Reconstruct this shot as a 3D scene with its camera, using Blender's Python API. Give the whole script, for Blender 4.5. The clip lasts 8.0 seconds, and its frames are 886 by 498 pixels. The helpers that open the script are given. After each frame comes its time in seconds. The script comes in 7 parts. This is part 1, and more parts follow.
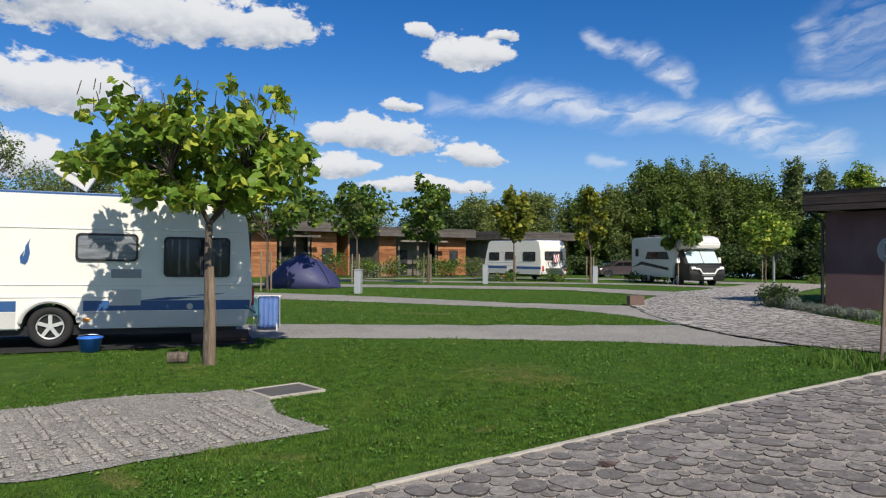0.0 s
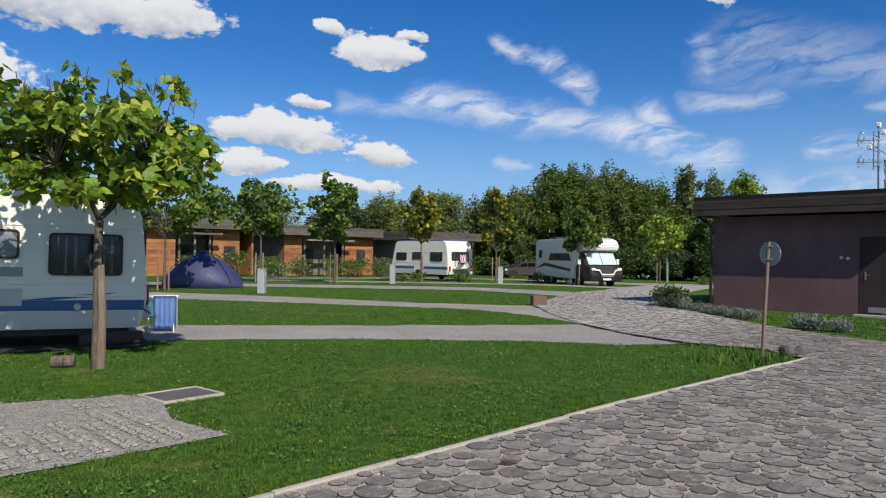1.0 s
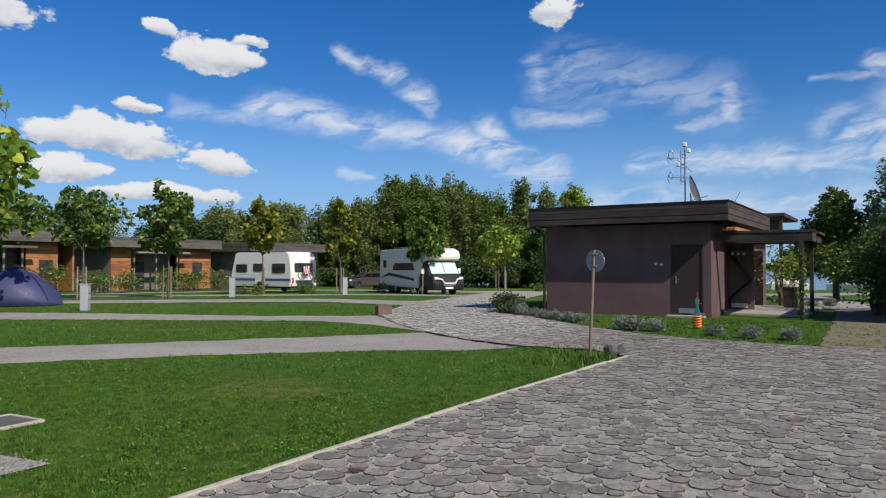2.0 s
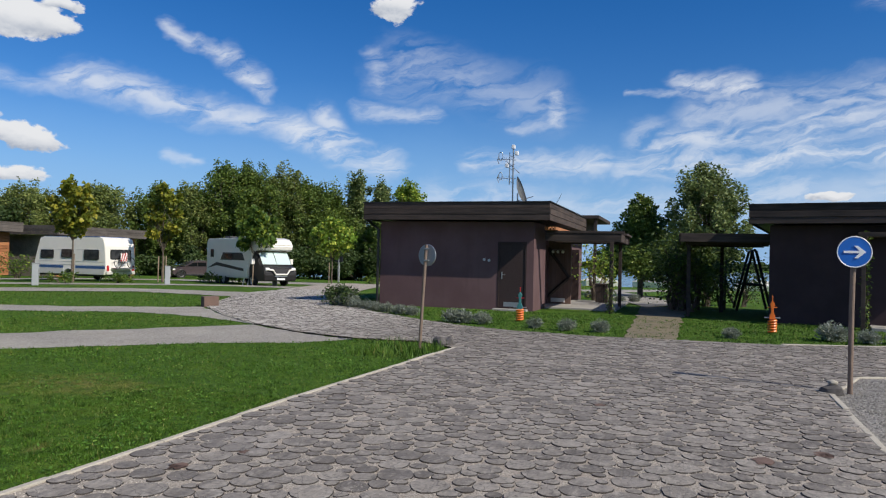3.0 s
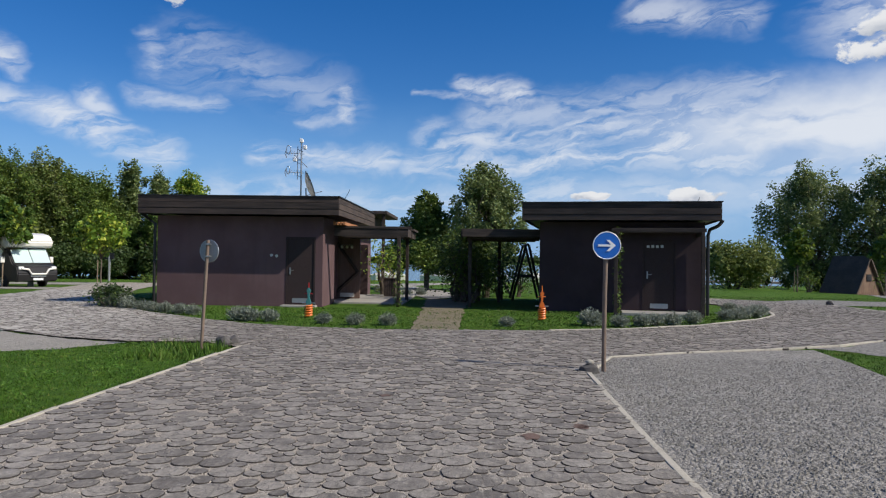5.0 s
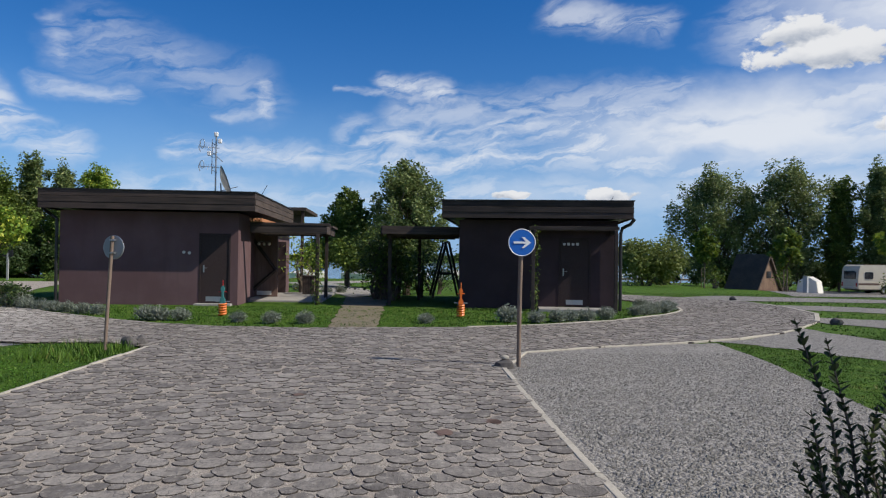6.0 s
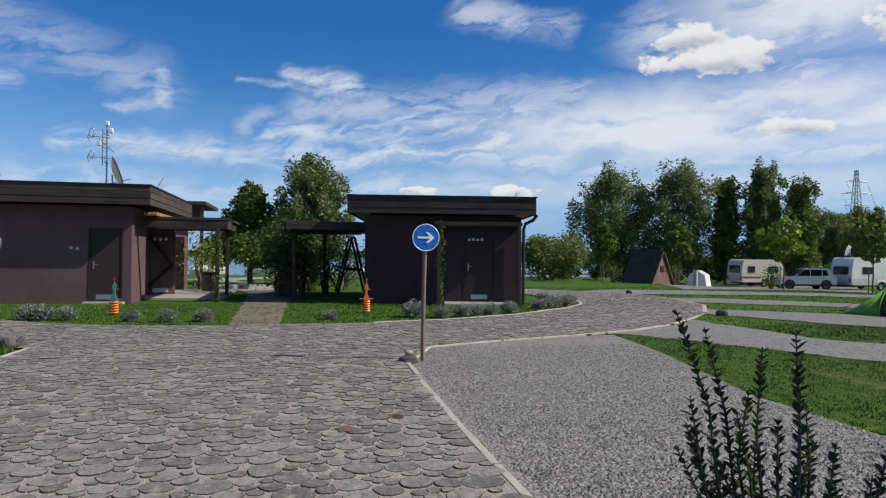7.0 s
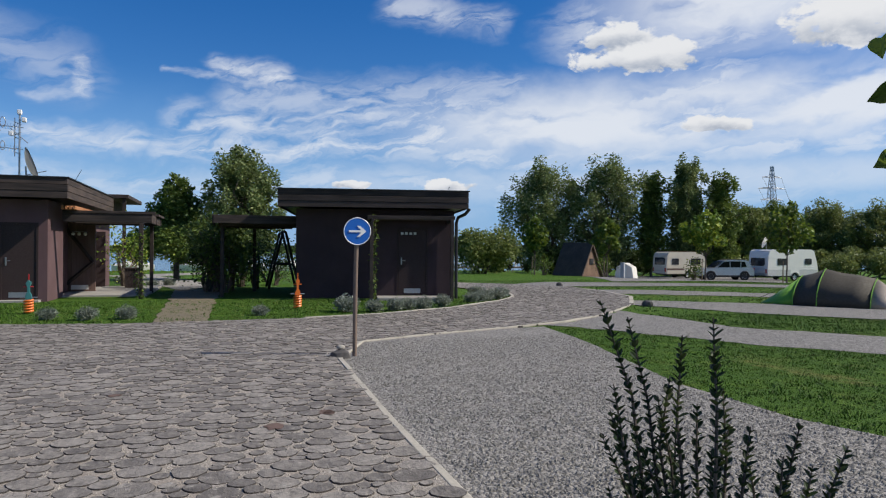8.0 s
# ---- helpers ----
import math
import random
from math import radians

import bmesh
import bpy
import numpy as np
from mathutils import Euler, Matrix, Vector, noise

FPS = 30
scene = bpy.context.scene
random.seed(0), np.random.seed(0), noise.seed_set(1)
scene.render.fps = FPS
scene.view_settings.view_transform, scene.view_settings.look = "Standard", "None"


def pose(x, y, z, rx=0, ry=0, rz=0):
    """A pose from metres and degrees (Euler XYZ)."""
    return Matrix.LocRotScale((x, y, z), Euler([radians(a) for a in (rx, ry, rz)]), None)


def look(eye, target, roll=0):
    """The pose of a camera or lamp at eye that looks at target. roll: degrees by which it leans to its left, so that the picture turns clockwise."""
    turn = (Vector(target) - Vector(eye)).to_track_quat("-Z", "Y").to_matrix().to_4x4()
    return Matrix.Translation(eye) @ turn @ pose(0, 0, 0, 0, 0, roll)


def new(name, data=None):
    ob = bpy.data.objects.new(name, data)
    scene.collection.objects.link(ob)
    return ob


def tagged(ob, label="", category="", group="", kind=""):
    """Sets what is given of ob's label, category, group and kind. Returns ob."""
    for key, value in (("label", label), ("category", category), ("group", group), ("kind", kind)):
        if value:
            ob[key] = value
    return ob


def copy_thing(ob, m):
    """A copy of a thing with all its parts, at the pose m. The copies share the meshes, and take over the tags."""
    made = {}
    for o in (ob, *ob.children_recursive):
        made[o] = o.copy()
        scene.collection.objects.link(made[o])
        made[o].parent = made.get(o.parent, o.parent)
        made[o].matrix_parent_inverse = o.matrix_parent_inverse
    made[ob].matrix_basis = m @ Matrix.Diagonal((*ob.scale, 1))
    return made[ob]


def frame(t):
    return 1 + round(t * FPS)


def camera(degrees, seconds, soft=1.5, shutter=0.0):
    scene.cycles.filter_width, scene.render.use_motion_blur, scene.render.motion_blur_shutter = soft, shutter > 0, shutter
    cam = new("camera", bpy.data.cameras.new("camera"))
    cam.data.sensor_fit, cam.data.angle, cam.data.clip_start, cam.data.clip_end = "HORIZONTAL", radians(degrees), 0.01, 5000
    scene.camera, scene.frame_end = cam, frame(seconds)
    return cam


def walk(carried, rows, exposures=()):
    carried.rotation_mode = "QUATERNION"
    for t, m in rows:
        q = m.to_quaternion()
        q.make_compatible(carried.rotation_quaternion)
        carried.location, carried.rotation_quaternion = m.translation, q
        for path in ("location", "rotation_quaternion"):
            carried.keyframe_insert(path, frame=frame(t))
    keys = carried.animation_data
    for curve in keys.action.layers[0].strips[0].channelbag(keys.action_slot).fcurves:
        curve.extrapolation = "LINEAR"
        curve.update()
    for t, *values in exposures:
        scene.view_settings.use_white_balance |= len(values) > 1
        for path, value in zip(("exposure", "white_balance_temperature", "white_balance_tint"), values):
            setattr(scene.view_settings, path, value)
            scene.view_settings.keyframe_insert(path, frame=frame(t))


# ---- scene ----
cam = camera(64.0, 8.0, 1.2)
PATH = [
    (0, (2.915, -0.172, 1.528), (4.137, 1.411, 1.541), 0.2),
    (0.5, (2.933, -0.161, 1.528), (4.26, 1.335, 1.541), 0.5),
    (1, (2.953, -0.149, 1.528), (4.37, 1.262, 1.543), 0.7),
    (1.2, (2.959, -0.163, 1.527), (4.419, 1.204, 1.545), 0.7),
    (2.3, (2.836, -0.216, 1.523), (4.603, 0.719, 1.562), 0.6),
    (2.5, (2.818, -0.227, 1.525), (4.629, 0.622, 1.552), 1.5),
    (3, (2.794, -0.241, 1.525), (4.685, 0.41, 1.556), 1.3),
    (3.5, (2.765, -0.257, 1.525), (4.703, 0.233, 1.558), 1.0),
    (4, (2.757, -0.262, 1.525), (4.73, 0.064, 1.559), 0.9),
    (4.5, (2.751, -0.265, 1.525), (4.742, -0.079, 1.556), 0.8),
    (6, (2.805, -0.365, 1.507), (4.799, -0.508, 1.532), 0.8),
    (6.5, (2.796, -0.392, 1.512), (4.776, -0.674, 1.534), 0.8),
    (7, (2.818, -0.416, 1.5), (4.777, -0.817, 1.516), 0.7),
    (7.5, (2.825, -0.432, 1.497), (4.759, -0.942, 1.504), 0.5),
    (8, (2.835, -0.445, 1.494), (4.748, -1.027, 1.495), 0.4),
]
walk(cam, [(t, look(eye, target, roll)) for t, eye, target, roll in PATH])

# ---- light ----
SUN_AZ, SUN_EL = radians(-107.0), radians(41.5)   # where the sun stands
sun_dir = Vector((math.cos(SUN_AZ) * math.cos(SUN_EL), math.sin(SUN_AZ) * math.cos(SUN_EL), math.sin(SUN_EL)))
scene.view_settings.exposure = 0.0
lamp = bpy.data.lights.new("sun", "SUN")
lamp.energy, lamp.angle, lamp.color = 5.0, radians(0.53), (1.0, 0.93, 0.81)
sun = new("sun", lamp)
sun.rotation_mode = "QUATERNION"
sun.rotation_quaternion = sun_dir.to_track_quat("Z", "Y")


class Nodes:
    """Short names for building a node tree."""

    def __init__(self, tree):
        self.tree, self.links = tree, tree.links

    def add(self, kind, inputs=None, **settings):
        n = self.tree.nodes.new(kind)
        for k, v in settings.items():
            setattr(n, k, v)
        for k, v in (inputs or {}).items():
            self.put(n.inputs[k], v)
        return n

    def put(self, socket, v):
        if isinstance(v, bpy.types.NodeSocket):
            self.links.new(v, socket)
        else:
            socket.default_value = v

    def math(self, op, a, b=0.0, c=0.0, clamp=False):
        n = self.add("ShaderNodeMath", operation=op, use_clamp=clamp)
        for s, v in zip(n.inputs, (a, b, c)):
            self.put(s, v)
        return n.outputs[0]

    def ramp(self, v, lo, hi, a=0.0, b=1.0, smooth=True):
        n = self.add("ShaderNodeMapRange", interpolation_type="SMOOTHSTEP" if smooth else "LINEAR")
        for s, x in zip(("Value", "From Min", "From Max", "To Min", "To Max"), (v, lo, hi, a, b)):
            self.put(n.inputs[s], x)
        return n.outputs[0]

    def mix(self, f, a, b):
        n = self.add("ShaderNodeMix", data_type="RGBA")
        self.put(n.inputs[0], f), self.put(n.inputs[6], a), self.put(n.inputs[7], b)
        return n.outputs[2]

    def noise(self, vec, scale, detail=3.0, rough=0.55, warp=0.0):
        n = self.add("ShaderNodeTexNoise", {"Scale": scale, "Detail": detail, "Roughness": rough, "Distortion": warp})
        if vec is not None:
            self.put(n.inputs["Vector"], vec)
        return n.outputs[0]


def rgb(r, g, b):
    return (r, g, b, 1.0)


world = bpy.data.worlds.new("sky")
scene.world = world
world.use_nodes = True
world.node_tree.nodes.clear()
W = Nodes(world.node_tree)
sky = W.add("ShaderNodeTexSky", sky_type="NISHITA", sun_disc=False, sun_elevation=SUN_EL,
            sun_rotation=math.atan2(sun_dir.x, sun_dir.y), altitude=300.0, air_density=1.0, dust_density=0.0, ozone_density=1.5)
way = W.add("ShaderNodeTexCoord").outputs["Generated"]
xyz = W.add("ShaderNodeSeparateXYZ", {0: way})
az = W.math("MULTIPLY", W.math("ARCTAN2", xyz.outputs[1], xyz.outputs[0]), 57.29578)
el = W.math("MULTIPLY", W.math("ARCSINE", xyz.outputs[2]), 57.29578)
azel = W.add("ShaderNodeCombineXYZ", {0: az, 1: W.math("MULTIPLY", el, 1.6), 2: 0.0}).outputs[0]
sky_az, sky_el = az, el


def bent(v, shift, scale, by):
    """v pushed to and fro by a noise of its own."""
    at = W.add("ShaderNodeCombineXYZ", {0: sky_az, 1: W.math("MULTIPLY", sky_el, 1.6), 2: shift}).outputs[0]
    return W.math("ADD", v, W.math("MULTIPLY", W.math("SUBTRACT", W.noise(at, scale, 4.0, 0.6), 0.5), by))


az, el = bent(az, 4.0, 0.22, 5.0), bent(el, 11.0, 0.22, 2.4)
fluff = W.math("SUBTRACT", W.noise(azel, 0.42, 8.0, 0.62, 0.2), 0.5)
# heaped clouds: azimuth, elevation, half width, half height
HEAPS = [(76.3, 17.2, 15, 3.6), (68.2, 16.9, 6.4, 2.4), (88, 18, 9, 4), (81.3, 11.3, 7.5, 3.0), (50.3, 15.5, 4.2, 2.0), (48.0, 17.1, 1.7, 0.7), (54.4, 17.1, 1.8, 0.9),
         (55.4, 11.7, 1.9, 0.9), (58.0, 9.2, 6.6, 2.1), (49.8, 7.8, 2.9, 1.2), (61.2, 6.6, 5.2, 1.4), (53.9, 5.4, 6.5, 0.9), (83.0, 6.3, 4.0, 2.0), (23.7, 19.4, 2.9, 1.5),
         (-32.2, 14.6, 5.6, 1.7), (-31.0, 16.2, 2.6, 1.3), (-47, 15.8, 5.5, 2.6), (-9.6, 5.1, 1.7, 0.5), (-17.0, 5.2, 2.2, 0.7), (-37.8, 9.3, 2.8, 1.1),
         (110, 15, 16, 5), (140, 11, 16, 5), (-120, 14, 14, 4), (175, 16, 14, 5), (-160, 12, 14, 4)]
heap, base = None, None
for a, e, w, h in HEAPS:
    u = W.math("DIVIDE", W.math("SUBTRACT", az, a), w)
    v = W.math("DIVIDE", W.math("SUBTRACT", el, e), h)
    v = W.math("MAXIMUM", v, W.math("MULTIPLY", v, -1.7))        # flat bases
    low = W.math("DIVIDE", W.math("SUBTRACT", el, e), h)
    d = W.math("SUBTRACT", 1.0, W.math("ADD", W.math("MULTIPLY", u, u), W.math("MULTIPLY", v, v)))
    heap = d if heap is None else W.math("MAXIMUM", heap, d)
    under = W.math("MULTIPLY", W.ramp(d, -0.3, 0.4), W.ramp(low, 0.35, -0.5))
    base = under if base is None else W.math("MAXIMUM", base, under)
heap_a = W.ramp(W.math("ADD", heap, W.math("MULTIPLY", fluff, 3.0)), 0.10, 0.50)
az, el = bent(sky_az, 21.0, 0.16, 4.5), bent(sky_el, 33.0, 0.20, 2.6)
# streaks of ice cloud: azimuth and elevation of both ends, half width, strength
STREAKS = [(53, 11.8, 47.1, 11.7, 0.6, 0.45), (47.1, 12.3, 32, 10.3, 1.0, 0.8), (32, 10.3, 24.4, 7.6, 1.0, 0.9), (28.8, 11.0, 25.1, 7.9, 0.8, 0.8), (40.4, 16.3, 36.1, 15.1, 0.4, 0.75), (36.1, 15.1, 33.5, 13.0, 0.65, 0.85),
           (25, 16.1, 23.8, 13.8, 0.5, 0.5), (22.3, 15.4, 11.3, 12.5, 1.8, 0.38), (10.1, 12.9, 10.5, 11.2, 0.6, 0.8), (25.4, 12.0, 19.9, 11.4, 0.6, 0.55), (14.4, 10.9, 10.1, 10.9, 0.35, 0.45), (16.6, 7.8, 6.3, 7.9, 0.8, 0.75),
           (4.4, 13.4, 0.2, 12.8, 0.25, 0.5), (0.0, 13.6, -4.1, 13.0, 0.9, 0.9), (3.0, 9.6, -8.7, 9.6, 1.1, 0.8), (4.2, 7.7, -13.3, 8.4, 1.0, 0.85), (-8.7, 10.4, -22.1, 11.4, 1.0, 0.75), (-13.3, 8.8, -40.1, 10.4, 1.5, 0.95),
           (-13, 19.0, -21.2, 17.8, 1.0, 0.65), (-1, 11.4, -22.1, 12.4, 1.4, 0.55), (-13, 9.3, -39.2, 12.5, 1.6, 0.85), (-17.6, 7.3, -60, 8.2, 1.2, 0.75), (-29, 16.6, -62, 16.4, 2.4, 0.75), (-38, 20.5, -66, 20.5, 2.5, 0.7),
           # the last streak is out of view, added to brighten and whiten shaded sides
           (39.9, 7.6, 38.3, 7.1, 0.35, 0.5), (23.5, 13.8, 12.0, 12.2, 1.0, 0.3), (20, 5.0, 2, 4.6, 1.2, 0.45), (-2, 5.0, -60, 5.5, 1.5, 0.6), (-60, 12, -140, 20, 8, 0.8), (-75, 32, -185, 34, 15, 0.8)]
wisp_at = W.add("ShaderNodeCombineXYZ", {0: W.math("MULTIPLY", az, 0.35), 1: W.math("ADD", W.math("MULTIPLY", el, 1.3), W.math("MULTIPLY", az, 0.22)), 2: 3.0}).outputs[0]
wisp = W.noise(wisp_at, 0.62, 7.0, 0.60, 0.7)
wisp_a = 0.0
for a, e, a2, e2, w, s in STREAKS:
    lx, ly = a2 - a, e2 - e
    n2 = lx * lx + ly * ly
    px, py = W.math("SUBTRACT", az, a), W.math("SUBTRACT", el, e)
    t = W.math("DIVIDE", W.math("ADD", W.math("MULTIPLY", px, lx), W.math("MULTIPLY", py, ly)), n2, clamp=True)
    qx, qy = W.math("SUBTRACT", px, W.math("MULTIPLY", t, lx)), W.math("SUBTRACT", py, W.math("MULTIPLY", t, ly))
    r = W.math("SQRT", W.math("ADD", W.math("MULTIPLY", qx, qx), W.math("MULTIPLY", W.math("MULTIPLY", qy, qy), 1.5)))
    wisp_a = W.math("MAXIMUM", wisp_a, W.ramp(r, w * 2.3, 0.0, 0.0, s))
wisp_a = W.math("MULTIPLY", wisp_a, W.ramp(wisp, 0.29, 0.64), clamp=True)
# a broad, soft veil of high cloud, thin in places
VEIL = [(-9, 9.2, -75, 11.5, 3.8, 0.9), (-24, 17.5, -80, 19.0, 4.0, 0.9), (-1, 5.0, -75, 6.0, 1.8, 0.5)]
soft_at = W.add("ShaderNodeCombineXYZ", {0: W.math("MULTIPLY", az, 0.5), 1: W.math("ADD", W.math("MULTIPLY", el, 1.5), W.math("MULTIPLY", az, 0.12)), 2: 9.0}).outputs[0]
soft = W.noise(soft_at, 0.22, 5.0, 0.5, 0.4)
veil = 0.0
for a, e, a2, e2, w, s in VEIL:
    mid_e = W.ramp(az, a, a2, e, e2, False)
    far = W.math("ABSOLUTE", W.math("SUBTRACT", el, mid_e))
    ends = W.math("MULTIPLY", W.ramp(az, a, a - 14.0), W.ramp(az, a2 - 30.0, a2))
    veil = W.math("MAXIMUM", veil, W.math("MULTIPLY", ends, W.ramp(far, w * 1.3, w * 0.15, 0.0, s)))
veil = W.math("MULTIPLY", veil, W.ramp(soft, 0.22, 0.56, 0.15, 1.0), clamp=True)
wisp_a = W.math("MAXIMUM", W.math("MULTIPLY", wisp_a, 0.9), veil)
shade = W.math("MULTIPLY", base, W.ramp(fluff, 0.22, -0.12, 0.25, 1.0))
heap_c = W.mix(shade, rgb(7.1, 7.2, 7.4), rgb(3.1, 3.6, 4.5))
blue = W.add("ShaderNodeHueSaturation", {"Saturation": 1.45, "Value": 0.8, "Color": sky.outputs[0]}).outputs[0]
blue = W.add("ShaderNodeMix", {0: 1.0, 6: blue, 7: rgb(0.77, 0.89, 1.16)}, data_type="RGBA", blend_type="MULTIPLY").outputs[2]
blue = W.mix(W.ramp(el, 14.0, 0.0, 0.0, 0.85), blue, rgb(2.1, 3.9, 6.8))
col = W.mix(wisp_a, blue, rgb(7.0, 7.3, 7.8))
col = W.mix(heap_a, col, heap_c)
out = W.add("ShaderNodeBackground", {"Color": col, "Strength": 0.112})
W.links.new(out.outputs[0], W.add("ShaderNodeOutputWorld").inputs[0])


# ---- materials ----
def material(name, build):
    m = bpy.data.materials.new(name)
    m.use_nodes = True
    m.node_tree.nodes.clear()
    N = Nodes(m.node_tree)
    bsdf = N.add("ShaderNodeBsdfPrincipled")
    build(N, bsdf)
    N.links.new(bsdf.outputs[0], N.add("ShaderNodeOutputMaterial").inputs[0])
    return m


def place_of(N, kind="Object"):
    return N.add("ShaderNodeTexCoord").outputs[kind]


def world_place(N):
    return N.add("ShaderNodeNewGeometry").outputs["Position"]


def bump(N, bsdf, height, strength=0.3, distance=0.02):
    N.links.new(N.add("ShaderNodeBump", {"Height": height, "Strength": strength, "Distance": distance}).outputs[0], bsdf.inputs["Normal"])


def painted(name, color, rough=0.5, metal=0.0, grime=0.12, scale=6.0, relief=0.05, coat=0.0):
    """Paint, plastic or metal with faint dirt and unevenness."""
    def build(N, b):
        p = place_of(N)
        big, fine = N.noise(p, scale * 0.3, 4), N.noise(p, scale * 5, 3)
        f = N.math("MULTIPLY", N.math("ADD", N.ramp(big, 0.35, 0.7), N.ramp(fine, 0.4, 0.8)), grime)
        N.put(b.inputs["Base Color"], N.mix(f, rgb(*color), rgb(*[c * 0.45 + 0.02 for c in color])))
        N.put(b.inputs["Roughness"], N.ramp(fine, 0.2, 0.8, rough * 0.85, min(1.0, rough * 1.15)))
        b.inputs["Metallic"].default_value = metal
        b.inputs["Coat Weight"].default_value = coat
        if relief:
            bump(N, b, fine, relief, 0.004)
    return material(name, build)


def timber(name, dark, light, axis=0, scale=1.0, rough=0.8, each=True):
    """Sawn wood with grain along one axis, weathered in patches."""
    def build(N, b):
        p = place_of(N)
        if each:
            info = N.add("ShaderNodeObjectInfo").outputs["Random"]
            p = N.add("ShaderNodeVectorMath", {0: p, 1: N.add("ShaderNodeCombineXYZ", {0: N.math("MULTIPLY", info, 31.0), 1: N.math("MULTIPLY", info, 17.0), 2: N.math("MULTIPLY", info, 7.0)}).outputs[0]}, operation="ADD").outputs[0]
        k = [22.0, 22.0, 22.0]
        k[axis] = 1.2
        g = N.add("ShaderNodeMapping", {"Vector": p, "Scale": Vector(k) * scale}).outputs[0]
        grain, patch = N.noise(g, 1.0, 5, 0.6, 0.4), N.noise(p, 1.4, 4)
        f = N.math("ADD", N.math("MULTIPLY", N.ramp(grain, 0.3, 0.72), 0.65), N.math("MULTIPLY", N.ramp(patch, 0.35, 0.7), 0.35))
        if each:
            f = N.math("ADD", f, N.math("MULTIPLY", N.math("SUBTRACT", info, 0.5), 0.5), clamp=True)
        N.put(b.inputs["Base Color"], N.mix(f, rgb(*dark), rgb(*light)))
        b.inputs["Roughness"].default_value = rough
        bump(N, b, grain, 0.35, 0.006)
    return material(name, build)


# worn, straw-coloured places in the lawns: x, y, half length, half width, turn in degrees
WORN = [(9.9, -7.3, 1.6, 0.38, 8), (9.2, 6.4, 0.9, 1.3, 0), (13.6, 14.4, 1.2, 0.4, -57), (6.0, 9.35, 0.55, 0.35, 20), (5.2, 4.75, 0.35, 0.16, 150), (7.0, 4.5, 0.22, 0.12, 20), (4.1, 4.95, 0.4, 0.18, 100)]


def worn_places(N, p):
    xyz = N.add("ShaderNodeSeparateXYZ", {0: p})
    best = -9.0
    for x, y, a, b2, turn in WORN:
        c, s = math.cos(radians(turn)), math.sin(radians(turn))
        dx, dy = N.math("SUBTRACT", xyz.outputs[0], x), N.math("SUBTRACT", xyz.outputs[1], y)
        u = N.math("DIVIDE", N.math("ADD", N.math("MULTIPLY", dx, c), N.math("MULTIPLY", dy, s)), a)
        v = N.math("DIVIDE", N.math("SUBTRACT", N.math("MULTIPLY", dy, c), N.math("MULTIPLY", dx, s)), b2)
        best = N.math("MAXIMUM", best, N.math("SUBTRACT", 1.0, N.math("ADD", N.math("MULTIPLY", u, u), N.math("MULTIPLY", v, v))))
    ragged = N.math("ADD", best, N.math("MULTIPLY", N.math("SUBTRACT", N.noise(p, 3.5, 6, 0.75), 0.5), 4.6))
    return N.ramp(ragged, 0.3, 1.7)


def grass_ground(N, b):
    p = world_place(N)
    big, mid, fine = N.noise(p, 0.25, 4, 0.6), N.noise(p, 1.6, 4, 0.6), N.noise(p, 42, 4, 0.7)
    c = N.mix(N.ramp(fine, 0.3, 0.72), rgb(0.026, 0.062, 0.006), rgb(0.100, 0.205, 0.020))
    c = N.mix(N.math("MULTIPLY", N.ramp(mid, 0.45, 0.75), 0.5), c, rgb(0.075, 0.150, 0.012))
    c = N.mix(N.ramp(N.noise(p, 3.1, 5, 0.65), 0.50, 0.66, 0.0, 0.6), c, rgb(0.130, 0.220, 0.026))
    c = N.mix(N.ramp(N.noise(p, 6.5, 4, 0.65), 0.50, 0.72, 0.0, 0.55), c, rgb(0.024, 0.056, 0.006))
    faded = N.math("MULTIPLY", N.ramp(N.math("ADD", N.math("MULTIPLY", big, 0.6), N.math("MULTIPLY", mid, 0.4)), 0.54, 0.66), N.ramp(fine, 0.25, 0.6, 0.3, 1.0))
    c = N.mix(N.math("MULTIPLY", faded, 0.45), c, rgb(0.190, 0.190, 0.045))
    c = N.mix(N.math("MULTIPLY", worn_places(N, p), N.ramp(fine, 0.2, 0.6, 0.2, 0.6)), c, rgb(0.28, 0.205, 0.085))
    N.put(b.inputs["Base Color"], c)
    b.inputs["Roughness"].default_value = 0.9
    b.inputs["Specular IOR Level"].default_value = 0.15
    bump(N, b, N.math("ADD", fine, N.math("MULTIPLY", mid, 0.4)), 0.9, 0.05)


